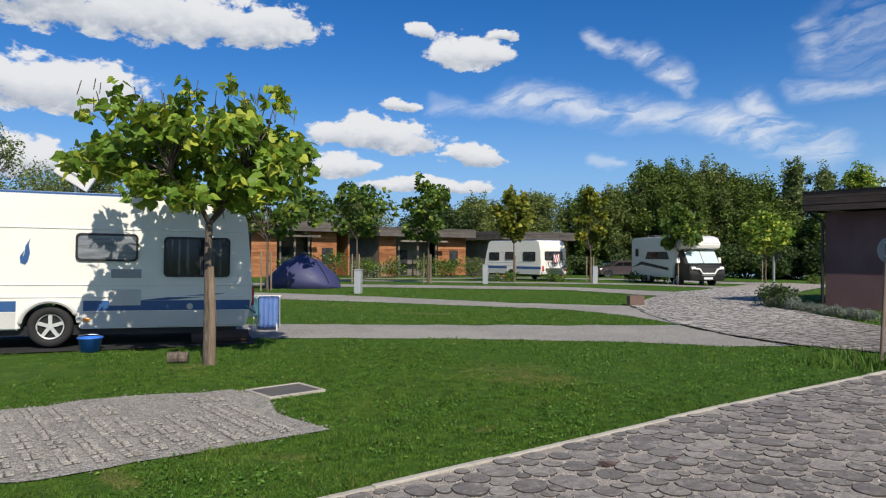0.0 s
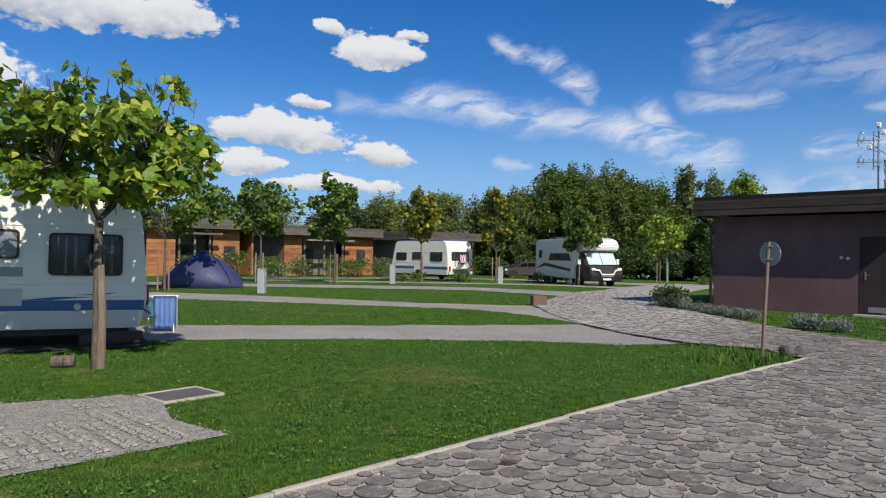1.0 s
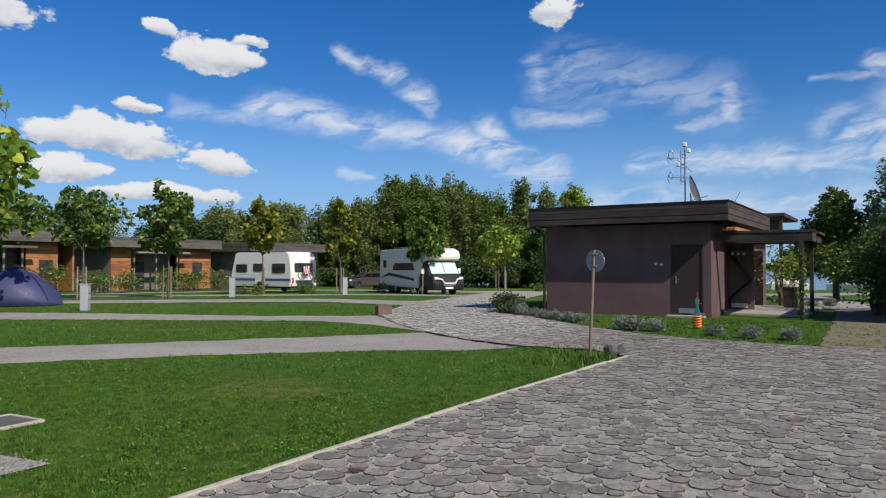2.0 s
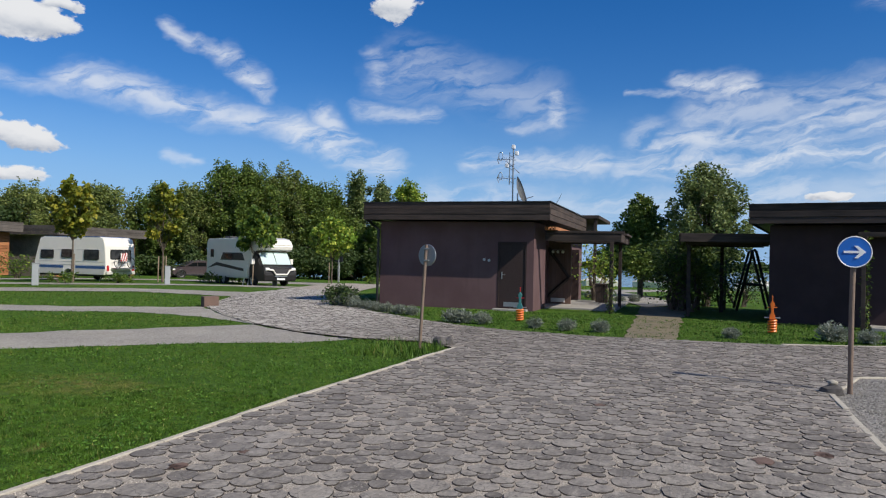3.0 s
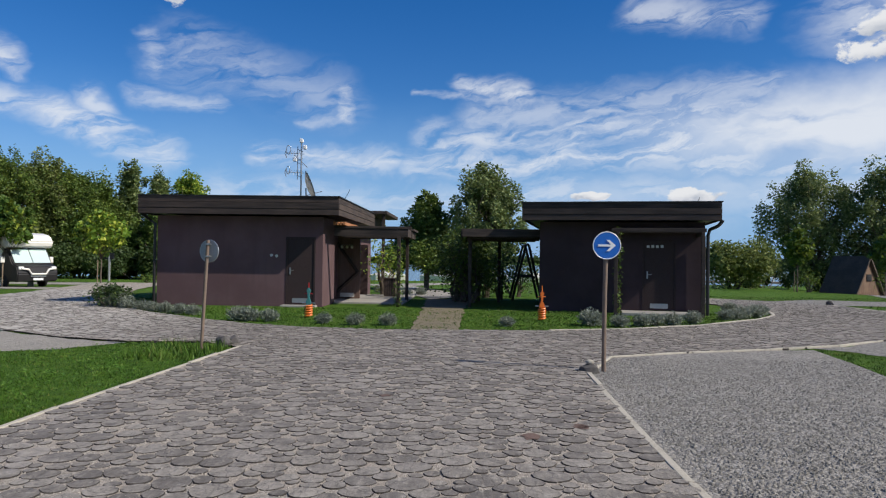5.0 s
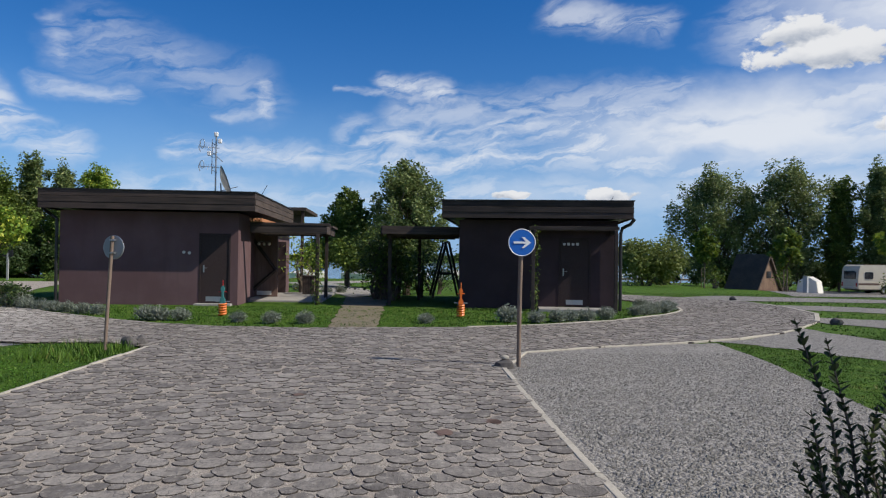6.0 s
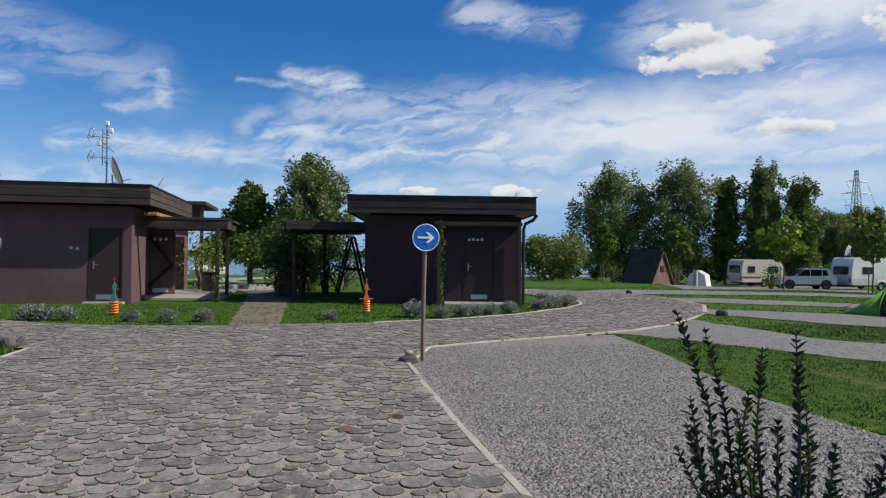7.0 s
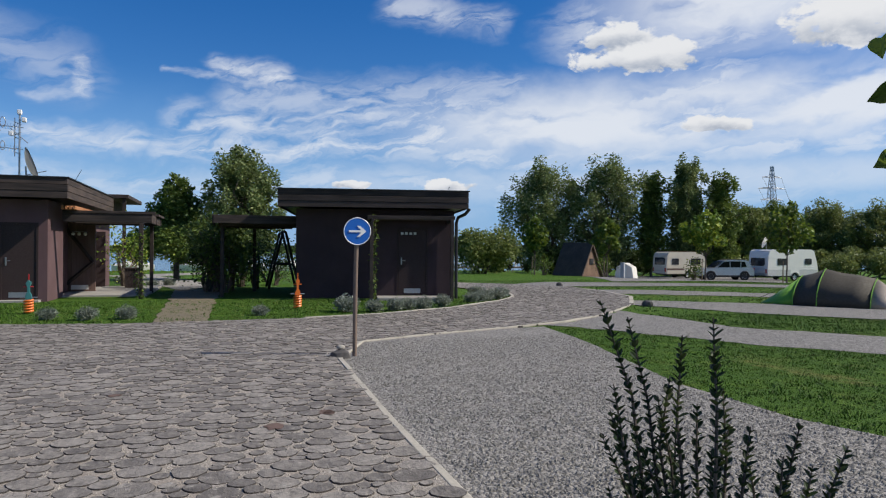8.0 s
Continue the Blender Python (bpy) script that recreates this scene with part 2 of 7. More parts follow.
def gravel_ground(N, b, grey=0.0):
    p = world_place(N)
    cell = N.add("ShaderNodeTexVoronoi", {"Vector": p, "Scale": 34.0, "Randomness": 1.0})
    cell2 = N.add("ShaderNodeTexVoronoi", {"Vector": p, "Scale": 75.0})
    big, mid = N.noise(p, 0.5, 4, 0.6), N.noise(p, 5.0, 4, 0.65)
    tone = N.add("ShaderNodeSeparateColor", {0: cell.outputs["Color"]}).outputs[0]
    c = N.mix(N.ramp(tone, 0.0, 1.0), rgb(0.31, 0.275, 0.23), rgb(0.74, 0.675, 0.57))
    c = N.mix(N.ramp(cell2.outputs[0], 0.0, 0.5, 0.0, 0.35), rgb(0.20, 0.19, 0.175), c)
    c = N.mix(N.math("MULTIPLY", N.ramp(big, 0.4, 0.7), 0.35), c, rgb(0.50, 0.46, 0.40))
    c = N.mix(N.math("MULTIPLY", N.ramp(mid, 0.55, 0.8), 0.35), c, rgb(0.19, 0.175, 0.155))
    weed = N.math("MULTIPLY", N.ramp(N.noise(p, 1.3, 5, 0.7), 0.58, 0.70), N.ramp(N.noise(p, 14.0, 3), 0.45, 0.6))
    c = N.mix(N.math("MULTIPLY", weed, 0.6), c, rgb(0.11, 0.115, 0.05))
    c = N.mix(grey, c, N.mix(N.ramp(tone, 0.0, 1.0), rgb(0.080, 0.077, 0.074), rgb(0.27, 0.258, 0.245)))
    N.put(b.inputs["Base Color"], c)
    b.inputs["Roughness"].default_value = 0.92
    bump(N, b, N.math("SUBTRACT", 1.0, N.math("ADD", cell.outputs[0], N.math("MULTIPLY", cell2.outputs[0], 0.5))), 0.9, 0.02)


def sand_bed(N, b):
    p = world_place(N)
    a, f = N.noise(p, 3.0, 4, 0.6), N.noise(p, 70.0, 4, 0.7)
    c = N.mix(N.ramp(f, 0.3, 0.7), rgb(0.15, 0.128, 0.105), rgb(0.50, 0.45, 0.385))
    N.put(b.inputs["Base Color"], N.mix(N.ramp(a, 0.42, 0.68, 0, 0.6), c, rgb(0.30, 0.25, 0.205)))
    b.inputs["Roughness"].default_value = 0.95
    bump(N, b, f, 0.8, 0.012)


def paver_stone(N, b, island=False):
    p = world_place(N)
    r = N.add("ShaderNodeNewGeometry").outputs["Random Per Island"] if island else N.add("ShaderNodeObjectInfo").outputs["Random"]
    a, f = N.noise(p, 1.1, 4, 0.6), N.noise(p, 30.0, 5, 0.7)
    g = N.noise(N.add("ShaderNodeMapping", {"Vector": p, "Scale": (6.0, 26.0, 10.0), "Rotation": (0, 0, 0.6)}).outputs[0], 1.0, 4, 0.6, 0.5)
    tone = N.math("ADD", N.math("MULTIPLY", r, 0.7), N.math("MULTIPLY", N.ramp(g, 0.3, 0.7), 0.3))
    c = N.mix(tone, rgb(0.105, 0.092, 0.080), rgb(0.33, 0.297, 0.258))
    c = N.mix(N.ramp(f, 0.46, 0.72, 0, 0.65), c, rgb(0.075, 0.066, 0.058))
    c = N.mix(N.math("MULTIPLY", N.ramp(a, 0.5, 0.75), 0.4), c, rgb(0.34, 0.31, 0.28))
    blot = N.noise(p, 11.0, 4, 0.7)
    c = N.mix(N.ramp(blot, 0.52, 0.70, 0, 0.6), c, rgb(0.42, 0.385, 0.335))
    c = N.mix(N.ramp(blot, 0.46, 0.30, 0, 0.6), c, rgb(0.070, 0.062, 0.053))
    split = N.add("ShaderNodeTexVoronoi", {"Vector": N.add("ShaderNodeVectorMath", {0: p, 1: N.add("ShaderNodeVectorMath", {0: N.add("ShaderNodeTexNoise", {"Vector": p, "Scale": 9.0}).outputs["Color"], "Scale": 0.12}, operation="SCALE").outputs[0]}, operation="ADD").outputs[0], "Scale": 5.0}, feature="DISTANCE_TO_EDGE").outputs[0]
    along = N.add("ShaderNodeSeparateXYZ", {0: p}).outputs[1]
    # patchily paler from y = 4 to y = 9 and beyond
    paler = N.math("MULTIPLY", N.ramp(along, 4.0, 9.0), N.ramp(N.noise(p, 4.0, 4, 0.65), 0.35, 0.6, 0.2, 0.85))
    c = N.mix(paler, c, rgb(0.55, 0.51, 0.45))
    c = N.mix(N.ramp(split, 0.022, 0.004, 0.0, 0.6), c, rgb(0.045, 0.040, 0.036))
    N.put(b.inputs["Base Color"], c)
    b.inputs["Roughness"].default_value = 0.72
    bump(N, b, N.math("ADD", N.math("ADD", f, g), blot), 0.7, 0.012)


GRASS = material("grass_soil", grass_ground)
GRAVEL = material("gravel", lambda N, b: gravel_ground(N, b))
GRAVEL_MID = material("gravel_by_road", lambda N, b: gravel_ground(N, b, 0.62))
GRAVEL_GREY = material("grey_gravel", lambda N, b: gravel_ground(N, b, 0.75))
BED = material("joint_sand", sand_bed)
PAVER = material("log_paver", paver_stone)
PAVERS = material("log_pavers_far", lambda N, b: paver_stone(N, b, True))


def render_wall(N, b):
    p = place_of(N)
    a, f, s = N.noise(p, 0.8, 4, 0.6), N.noise(p, 60, 4, 0.7), N.noise(N.add("ShaderNodeMapping", {"Vector": p, "Scale": (5, 5, 0.5)}).outputs[0], 1.0, 4)
    c = N.mix(N.ramp(a, 0.35, 0.7), rgb(0.104, 0.057, 0.062), rgb(0.132, 0.078, 0.083))
    c = N.mix(N.ramp(s, 0.5, 0.8, 0, 0.35), c, rgb(0.08, 0.048, 0.05))
    N.put(b.inputs["Base Color"], c)
    b.inputs["Roughness"].default_value = 0.9
    bump(N, b, f, 0.35, 0.006)


PLUM = material("plum_render", render_wall)


# the right house's plum render, with its shade darkened into the colour
def shaded_wall(N, b):
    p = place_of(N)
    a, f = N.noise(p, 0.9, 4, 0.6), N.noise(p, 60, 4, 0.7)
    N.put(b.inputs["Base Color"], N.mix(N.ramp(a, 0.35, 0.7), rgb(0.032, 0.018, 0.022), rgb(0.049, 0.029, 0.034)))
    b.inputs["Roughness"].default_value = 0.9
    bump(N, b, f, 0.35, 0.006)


PLUM_SHADED = material("shaded_plum_render", shaded_wall)
KERB = painted("kerb_concrete", (0.46, 0.42, 0.35), 0.9, grime=0.45, scale=9, relief=0.4)
FASCIA = timber("charred_fascia", (0.014, 0.010, 0.009), (0.066, 0.046, 0.039), 1, 0.8)
FASCIA_X = timber("charred_fascia_side", (0.016, 0.011, 0.010), (0.085, 0.060, 0.048), 0, 0.8)
POST_WOOD = timber("weathered_post", (0.13, 0.09, 0.06), (0.34, 0.26, 0.185), 2, 1.0)
ORANGE_WOOD = timber("larch_boards", (0.20, 0.072, 0.026), (0.46, 0.20, 0.085), 0, 0.7)
GREY_WOOD = timber("grey_boards", (0.09, 0.075, 0.062), (0.26, 0.225, 0.19), 0, 0.7)
ROOF_WOOD = timber("grey_roof_boards", (0.045, 0.038, 0.034), (0.14, 0.12, 0.108), 0, 0.7)
DOOR_BROWN = painted("dark_brown_door", (0.030, 0.016, 0.016), 0.8, grime=0.15)
BLACK = painted("black_metal", (0.012, 0.011, 0.012), 0.45, grime=0.1)
STEEL = painted("galvanised_steel", (0.42, 0.43, 0.44), 0.42, 0.85, 0.25, 9)
RUST = painted("rusty_pole", (0.23, 0.165, 0.125), 0.75, 0.1, 0.45, 12, 0.2)
WHITE = painted("white_lacquer", (0.83, 0.80, 0.74), 0.32, grime=0.07, coat=0.3)
CREAM = painted("cream_panel", (0.66, 0.60, 0.48), 0.4, grime=0.1)
GREY = painted("grey_plastic", (0.32, 0.33, 0.34), 0.5, grime=0.12)
LIGHT_GREY = painted("pale_grey_panel", (0.57, 0.56, 0.53), 0.45, grime=0.1)
BLUE = painted("caravan_blue", (0.035, 0.10, 0.26), 0.35, grime=0.06)
SIGN_BLUE = painted("sign_blue", (0.01, 0.13, 0.52), 0.4, grime=0.06)
SIGN_WHITE = painted("sign_white", (0.82, 0.83, 0.84), 0.4, grime=0.03)
RUBBER = painted("tyre_rubber", (0.018, 0.018, 0.019), 0.85, grime=0.2)
ALLOY = painted("alloy", (0.66, 0.66, 0.65), 0.35, 0.35, 0.1)
ORANGE = painted("orange_toy", (0.75, 0.17, 0.02), 0.4, grime=0.08)
RED = painted("red_plastic", (0.45, 0.02, 0.02), 0.35, grime=0.06)
AMBER = painted("amber_lens", (0.65, 0.22, 0.01), 0.3, grime=0.04)
TEAL = painted("teal_plastic", (0.05, 0.22, 0.22), 0.4, grime=0.06)
TENT_BLUE = painted("navy_nylon", (0.040, 0.045, 0.13), 0.6, grime=0.25, scale=3, relief=0.2)
TENT_GREY = painted("grey_brown_nylon", (0.060, 0.050, 0.033), 0.8, grime=0.3, scale=3, relief=0.2)
TENT_GREEN = painted("lime_nylon", (0.17, 0.38, 0.03), 0.6, grime=0.2, scale=3, relief=0.2)
CLOTH_BLUE = painted("blue_cotton", (0.24, 0.40, 0.80), 0.85, grime=0.2, scale=8, relief=0.3)
TOWEL = painted("turquoise_towel", (0.16, 0.42, 0.55), 0.9, grime=0.2, scale=8, relief=0.3)
BUCKET = painted("blue_bucket", (0.03, 0.16, 0.62), 0.4, grime=0.08)
SILVER = painted("silver_paint", (0.50, 0.51, 0.53), 0.3, 0.5, 0.1, coat=0.5)
CONCRETE = painted("concrete", (0.36, 0.34, 0.31), 0.9, grime=0.4, scale=6, relief=0.4)
STONE = painted("dark_stone", (0.11, 0.10, 0.095), 0.9, grime=0.5, scale=8, relief=0.5)
BRICK = painted("brown_block", (0.15, 0.095, 0.075), 0.9, grime=0.4, scale=8, relief=0.4)
LAMP_WHITE = painted("frosted_glass", (0.85, 0.84, 0.78), 0.35, grime=0.02)


def glass_pane(N, b):
    f = N.noise(place_of(N), 3.0, 3)
    N.put(b.inputs["Base Color"], N.mix(N.ramp(f, 0.3, 0.7), rgb(0.020, 0.022, 0.026), rgb(0.06, 0.062, 0.066)))
    b.inputs["Roughness"].default_value = 0.06
    b.inputs["IOR"].default_value = 1.45
    b.inputs["Specular IOR Level"].default_value = 0.3


PANE = material("tinted_pane", glass_pane)


def blind_pane(N, b):
    p = place_of(N)
    f = N.noise(N.add("ShaderNodeMapping", {"Vector": p, "Scale": (1.5, 1.0, 9.0)}).outputs[0], 1.0, 3)
    N.put(b.inputs["Base Color"], N.mix(N.ramp(f, 0.35, 0.7), rgb(0.14, 0.15, 0.165), rgb(0.30, 0.31, 0.33)))
    b.inputs["Roughness"].default_value = 0.12


def curtain_pane(N, b):
    p = place_of(N)
    f = N.noise(N.add("ShaderNodeMapping", {"Vector": p, "Scale": (16.0, 1.0, 0.6)}).outputs[0], 1.0, 3)
    N.put(b.inputs["Base Color"], N.mix(N.ramp(f, 0.50, 0.72), rgb(0.012, 0.013, 0.016), rgb(0.16, 0.165, 0.18)))
    b.inputs["Roughness"].default_value = 0.08


PANE_BLIND = material("pane_with_blind", blind_pane)
PANE_CURTAIN = material("pane_with_curtains", curtain_pane)


def mirror_shield(N, b):
    b.inputs["Base Color"].default_value = rgb(0.55, 0.68, 0.66)
    b.inputs["Metallic"].default_value = 0.3
    b.inputs["Roughness"].default_value = 0.4


SHIELD = material("silver_blind", mirror_shield)


def lake_water(N, b):
    p = world_place(N)
    N.put(b.inputs["Base Color"], rgb(0.05, 0.09, 0.12))
    b.inputs["Roughness"].default_value = 0.12
    bump(N, b, N.noise(p, 1.5, 3), 0.25, 0.1)


WATER = material("lake_water", lake_water)


def bark(N, b):
    p = place_of(N)
    g = N.noise(N.add("ShaderNodeMapping", {"Vector": p, "Scale": (26, 26, 5)}).outputs[0], 1.0, 5, 0.65)
    N.put(b.inputs["Base Color"], N.mix(N.ramp(g, 0.3, 0.7), rgb(0.04, 0.031, 0.024), rgb(0.17, 0.135, 0.105)))
    b.inputs["Roughness"].default_value = 0.9
    bump(N, b, g, 0.6, 0.015)


BARK = material("bark", bark)


def foliage(name, dark, mid, light, share=0.2):
    """Leaves that differ one by one, let light through and shine a little."""
    def build(N, b):
        r = N.add("ShaderNodeNewGeometry").outputs["Random Per Island"]
        p = world_place(N)
        big = N.noise(p, 0.7, 3)
        c = N.mix(N.math("ADD", N.math("MULTIPLY", r, 0.7), N.math("MULTIPLY", N.ramp(big, 0.3, 0.7), 0.3)), rgb(*dark), rgb(*mid))
        c = N.mix(N.ramp(r, 1.0 - share, 1.0 - share * 0.5), c, rgb(*light))
        N.put(b.inputs["Base Color"], c)
        b.inputs["Roughness"].default_value = 0.5
        b.inputs["Specular IOR Level"].default_value = 0.3
        out = N.add("ShaderNodeBsdfTranslucent", {"Color": N.mix(0.5, c, rgb(*light))})
        both = N.add("ShaderNodeMixShader", {0: 0.28, 1: b.outputs[0], 2: out.outputs[0]})
        return both
    m = bpy.data.materials.new(name)
    m.use_nodes = True
    m.node_tree.nodes.clear()
    N = Nodes(m.node_tree)
    b = N.add("ShaderNodeBsdfPrincipled")
    N.links.new(build(N, b).outputs[0], N.add("ShaderNodeOutputMaterial").inputs[0])
    return m


LEAF_NEAR = foliage("catalpa_leaf", (0.08, 0.155, 0.018), (0.19, 0.31, 0.035), (0.46, 0.50, 0.07), 0.30)
LEAF_MID = foliage("catalpa_leaf_far", (0.04, 0.085, 0.014), (0.095, 0.165, 0.025), (0.26, 0.32, 0.045), 0.22)
LEAF_YELLOW = foliage("turning_leaf", (0.07, 0.10, 0.012), (0.18, 0.21, 0.022), (0.36, 0.33, 0.04), 0.3)
LEAF_WOOD = foliage("wood_leaf", (0.050, 0.090, 0.017), (0.130, 0.195, 0.036), (0.24, 0.30, 0.06), 0.15)
LEAF_OLIVE = foliage("olive_leaf", (0.085, 0.120, 0.032), (0.20, 0.25, 0.065), (0.30, 0.33, 0.10), 0.18)
LEAF_POPLAR = foliage("poplar_leaf", (0.068, 0.108, 0.034), (0.165, 0.225, 0.07), (0.33, 0.37, 0.15), 0.2)
LEAF_DARK = foliage("dark_leaf", (0.026, 0.050, 0.016), (0.065, 0.105, 0.028), (0.11, 0.15, 0.04), 0.1)
LEAF_SHRUB = foliage("shrub_leaf", (0.014, 0.030, 0.010), (0.035, 0.065, 0.018), (0.07, 0.09, 0.03), 0.1)
LEAF_LAVENDER = foliage("lavender_leaf", (0.12, 0.15, 0.105), (0.26, 0.29, 0.23), (0.38, 0.40, 0.36), 0.2)
RIM = painted("bark_rim", (0.036, 0.028, 0.023), 0.9, grime=0.6, scale=9)
CLOVER = foliage("clover_leaf", (0.05, 0.13, 0.012), (0.10, 0.22, 0.025), (0.18, 0.29, 0.05), 0.15)


def grass_blade(N, b):
    """Blades whose green changes from clump to clump and from blade to blade."""
    p = world_place(N)
    r = N.add("ShaderNodeNewGeometry").outputs["Random Per Island"]
    clump, sward = N.noise(p, 7.0, 3, 0.6), N.noise(p, 1.1, 3, 0.6)
    tone = N.math("ADD", N.math("MULTIPLY", r, 0.45), N.math("MULTIPLY", N.ramp(clump, 0.32, 0.68), 0.55))
    c = N.mix(tone, rgb(0.014, 0.040, 0.004), rgb(0.085, 0.180, 0.016))
    c = N.mix(N.ramp(sward, 0.5, 0.7, 0.0, 0.45), c, rgb(0.105, 0.160, 0.022))
    c = N.mix(N.ramp(r, 0.92, 0.97, 0.0, 0.8), c, rgb(0.20, 0.20, 0.06))
    c = N.mix(N.math("MULTIPLY", worn_places(N, p), 0.45), c, rgb(0.25, 0.185, 0.075))
    N.put(b.inputs["Base Color"], c)
    b.inputs["Roughness"].default_value = 0.6
    b.inputs["Specular IOR Level"].default_value = 0.25


GRASS_BLADE = material("grass_blade", grass_blade)


# ---- mesh helpers ----
def part(name, bm, mat, parent=None, label="", smooth=False):
    """Links a bmesh as one mesh object, under a thing or a part."""
    me = bpy.data.meshes.new(name)
    if smooth:
        for f in bm.faces:
            f.smooth = True
    bm.to_mesh(me)
    bm.free()
    me.materials.append(mat)
    ob = new(name, me)
    if parent is not None:
        ob.parent = parent
    if label:
        ob["label"] = label
    return ob


def empty(name, m, label, category, group="", kind=""):
    ob = new(name)
    ob.empty_display_size = 0.2
    ob.matrix_basis = m
    return tagged(ob, label, category, group, kind)


def box(bm, x0, x1, y0, y1, z0, z1, bevel=0.0, m=None):
    r = bmesh.ops.create_cube(bm, size=1.0)
    vs = r["verts"]
    for v in vs:
        v.co = Vector(((x0 + x1) / 2 + v.co.x * (x1 - x0), (y0 + y1) / 2 + v.co.y * (y1 - y0), (z0 + z1) / 2 + v.co.z * (z1 - z0)))
    if bevel:
        es = list({e for v in vs for e in v.link_edges})
        g = bmesh.ops.bevel(bm, geom=es, offset=bevel, segments=2, profile=0.5, affect="EDGES")
        vs = list({v for f in g["faces"] for v in f.verts} | {v for v in vs if v.is_valid})
    if m is not None:
        bmesh.ops.transform(bm, matrix=m, verts=[v for v in vs if v.is_valid])
    return bm


def cube(x0, x1, y0, y1, z0, z1, bevel=0.0, m=None):
    return box(bmesh.new(), x0, x1, y0, y1, z0, z1, bevel, m)


def tube(bm, points, radii, sides=8, cap=True):
    """A round bar along a line of points."""
    if not isinstance(radii, (list, tuple)):
        radii = [radii] * len(points)
    pts = [Vector(p) for p in points]
    rings = []
    for i, p in enumerate(pts):
        d = (pts[min(i + 1, len(pts) - 1)] - pts[max(i - 1, 0)]).normalized()
        u = d.cross(Vector((0, 0, 1)) if abs(d.z) < 0.9 else Vector((1, 0, 0))).normalized()
        w = d.cross(u)
        rings.append([bm.verts.new(p + (u * math.cos(a) + w * math.sin(a)) * radii[i]) for a in [2 * math.pi * k / sides for k in range(sides)]])
    for a, b in zip(rings, rings[1:]):
        for k in range(sides):
            bm.faces.new((a[k], a[(k + 1) % sides], b[(k + 1) % sides], b[k]))
    if cap:
        bm.faces.new(rings[0][::-1]), bm.faces.new(rings[-1])
    return bm


def bar(points, radii, sides=8):
    return tube(bmesh.new(), points, radii, sides)


def disc(bm, m, r, depth, sides=28, bevel=0.0):
    """A flat cylinder with its axis along z of m, from 0 to depth."""
    r0 = bmesh.ops.create_cone(bm, cap_ends=True, segments=sides, radius1=r, radius2=r, depth=depth, matrix=m @ Matrix.Translation((0, 0, depth / 2)))
    if bevel:
        es = [e for e in {e for v in r0["verts"] for e in v.link_edges} if len(e.link_faces) == 2 and e.calc_face_angle(0) > 1.0]
        bmesh.ops.bevel(bm, geom=es, offset=bevel, segments=2, affect="EDGES")
    return bm


def loft(sections, caps=True):
    """A skin over closed outlines that all have the same number of points."""
    bm = bmesh.new()
    rings = [[bm.verts.new(p) for p in s] for s in sections]
    n = len(rings[0])
    for a, b in zip(rings, rings[1:]):
        for k in range(n):
            bm.faces.new((a[k], a[(k + 1) % n], b[(k + 1) % n], b[k]))
    if caps:
        bm.faces.new(rings[0][::-1]), bm.faces.new(rings[-1])
    bmesh.ops.recalc_face_normals(bm, faces=bm.faces)
    return bm


def prism(outline, axis, a, b, bevel=0.0):
    """An outline in the plane across an axis ('x': points are y, z; 'y': x, z; 'z': x, y), drawn out from a to b."""
    def at(p, k):
        return {"x": (k, p[0], p[1]), "y": (p[0], k, p[1]), "z": (p[0], p[1], k)}[axis]
    bm = loft([[at(p, a) for p in outline], [at(p, b) for p in outline]])
    if bevel:
        bmesh.ops.bevel(bm, geom=list(bm.edges), offset=bevel, segments=2, affect="EDGES")
    return bm


def rounded(x0, x1, y0, y1, r, n=4):
    pts = []
    for cx, cy, a0 in ((x1 - r, y1 - r, 0), (x0 + r, y1 - r, 90), (x0 + r, y0 + r, 180), (x1 - r, y0 + r, 270)):
        for k in range(n + 1):
            a = radians(a0 + 90 * k / n)
            pts.append((cx + r * math.cos(a), cy + r * math.sin(a)))
    return pts


def inside(x, y, poly):
    hit = False
    for (x0, y0), (x1, y1) in zip(poly, poly[1:] + poly[:1]):
        if (y0 > y) != (y1 > y) and x < (x1 - x0) * (y - y0) / (y1 - y0) + x0:
            hit = not hit
    return hit


def gz(x, y):
    """Height of the ground: level round the camera, falling gently to the lake."""
    d = max(0.0, max(x, 0.62 * x + 0.5 * abs(y)) - 25.0)
    side = min(1.0, max(0.0, (-y - 24.0) / 12.0)) * min(1.0, max(0.0, (x - 24.0) / 18.0)) * min(1.0, max(0.0, (95.0 - x) / 20.0))
    return -0.021 * d * d / (d + 6.0) - 0.42 * side * side * (3 - 2 * side) if x < 95 else -1.55 - min(1.5, 0.05 * (x - 95))


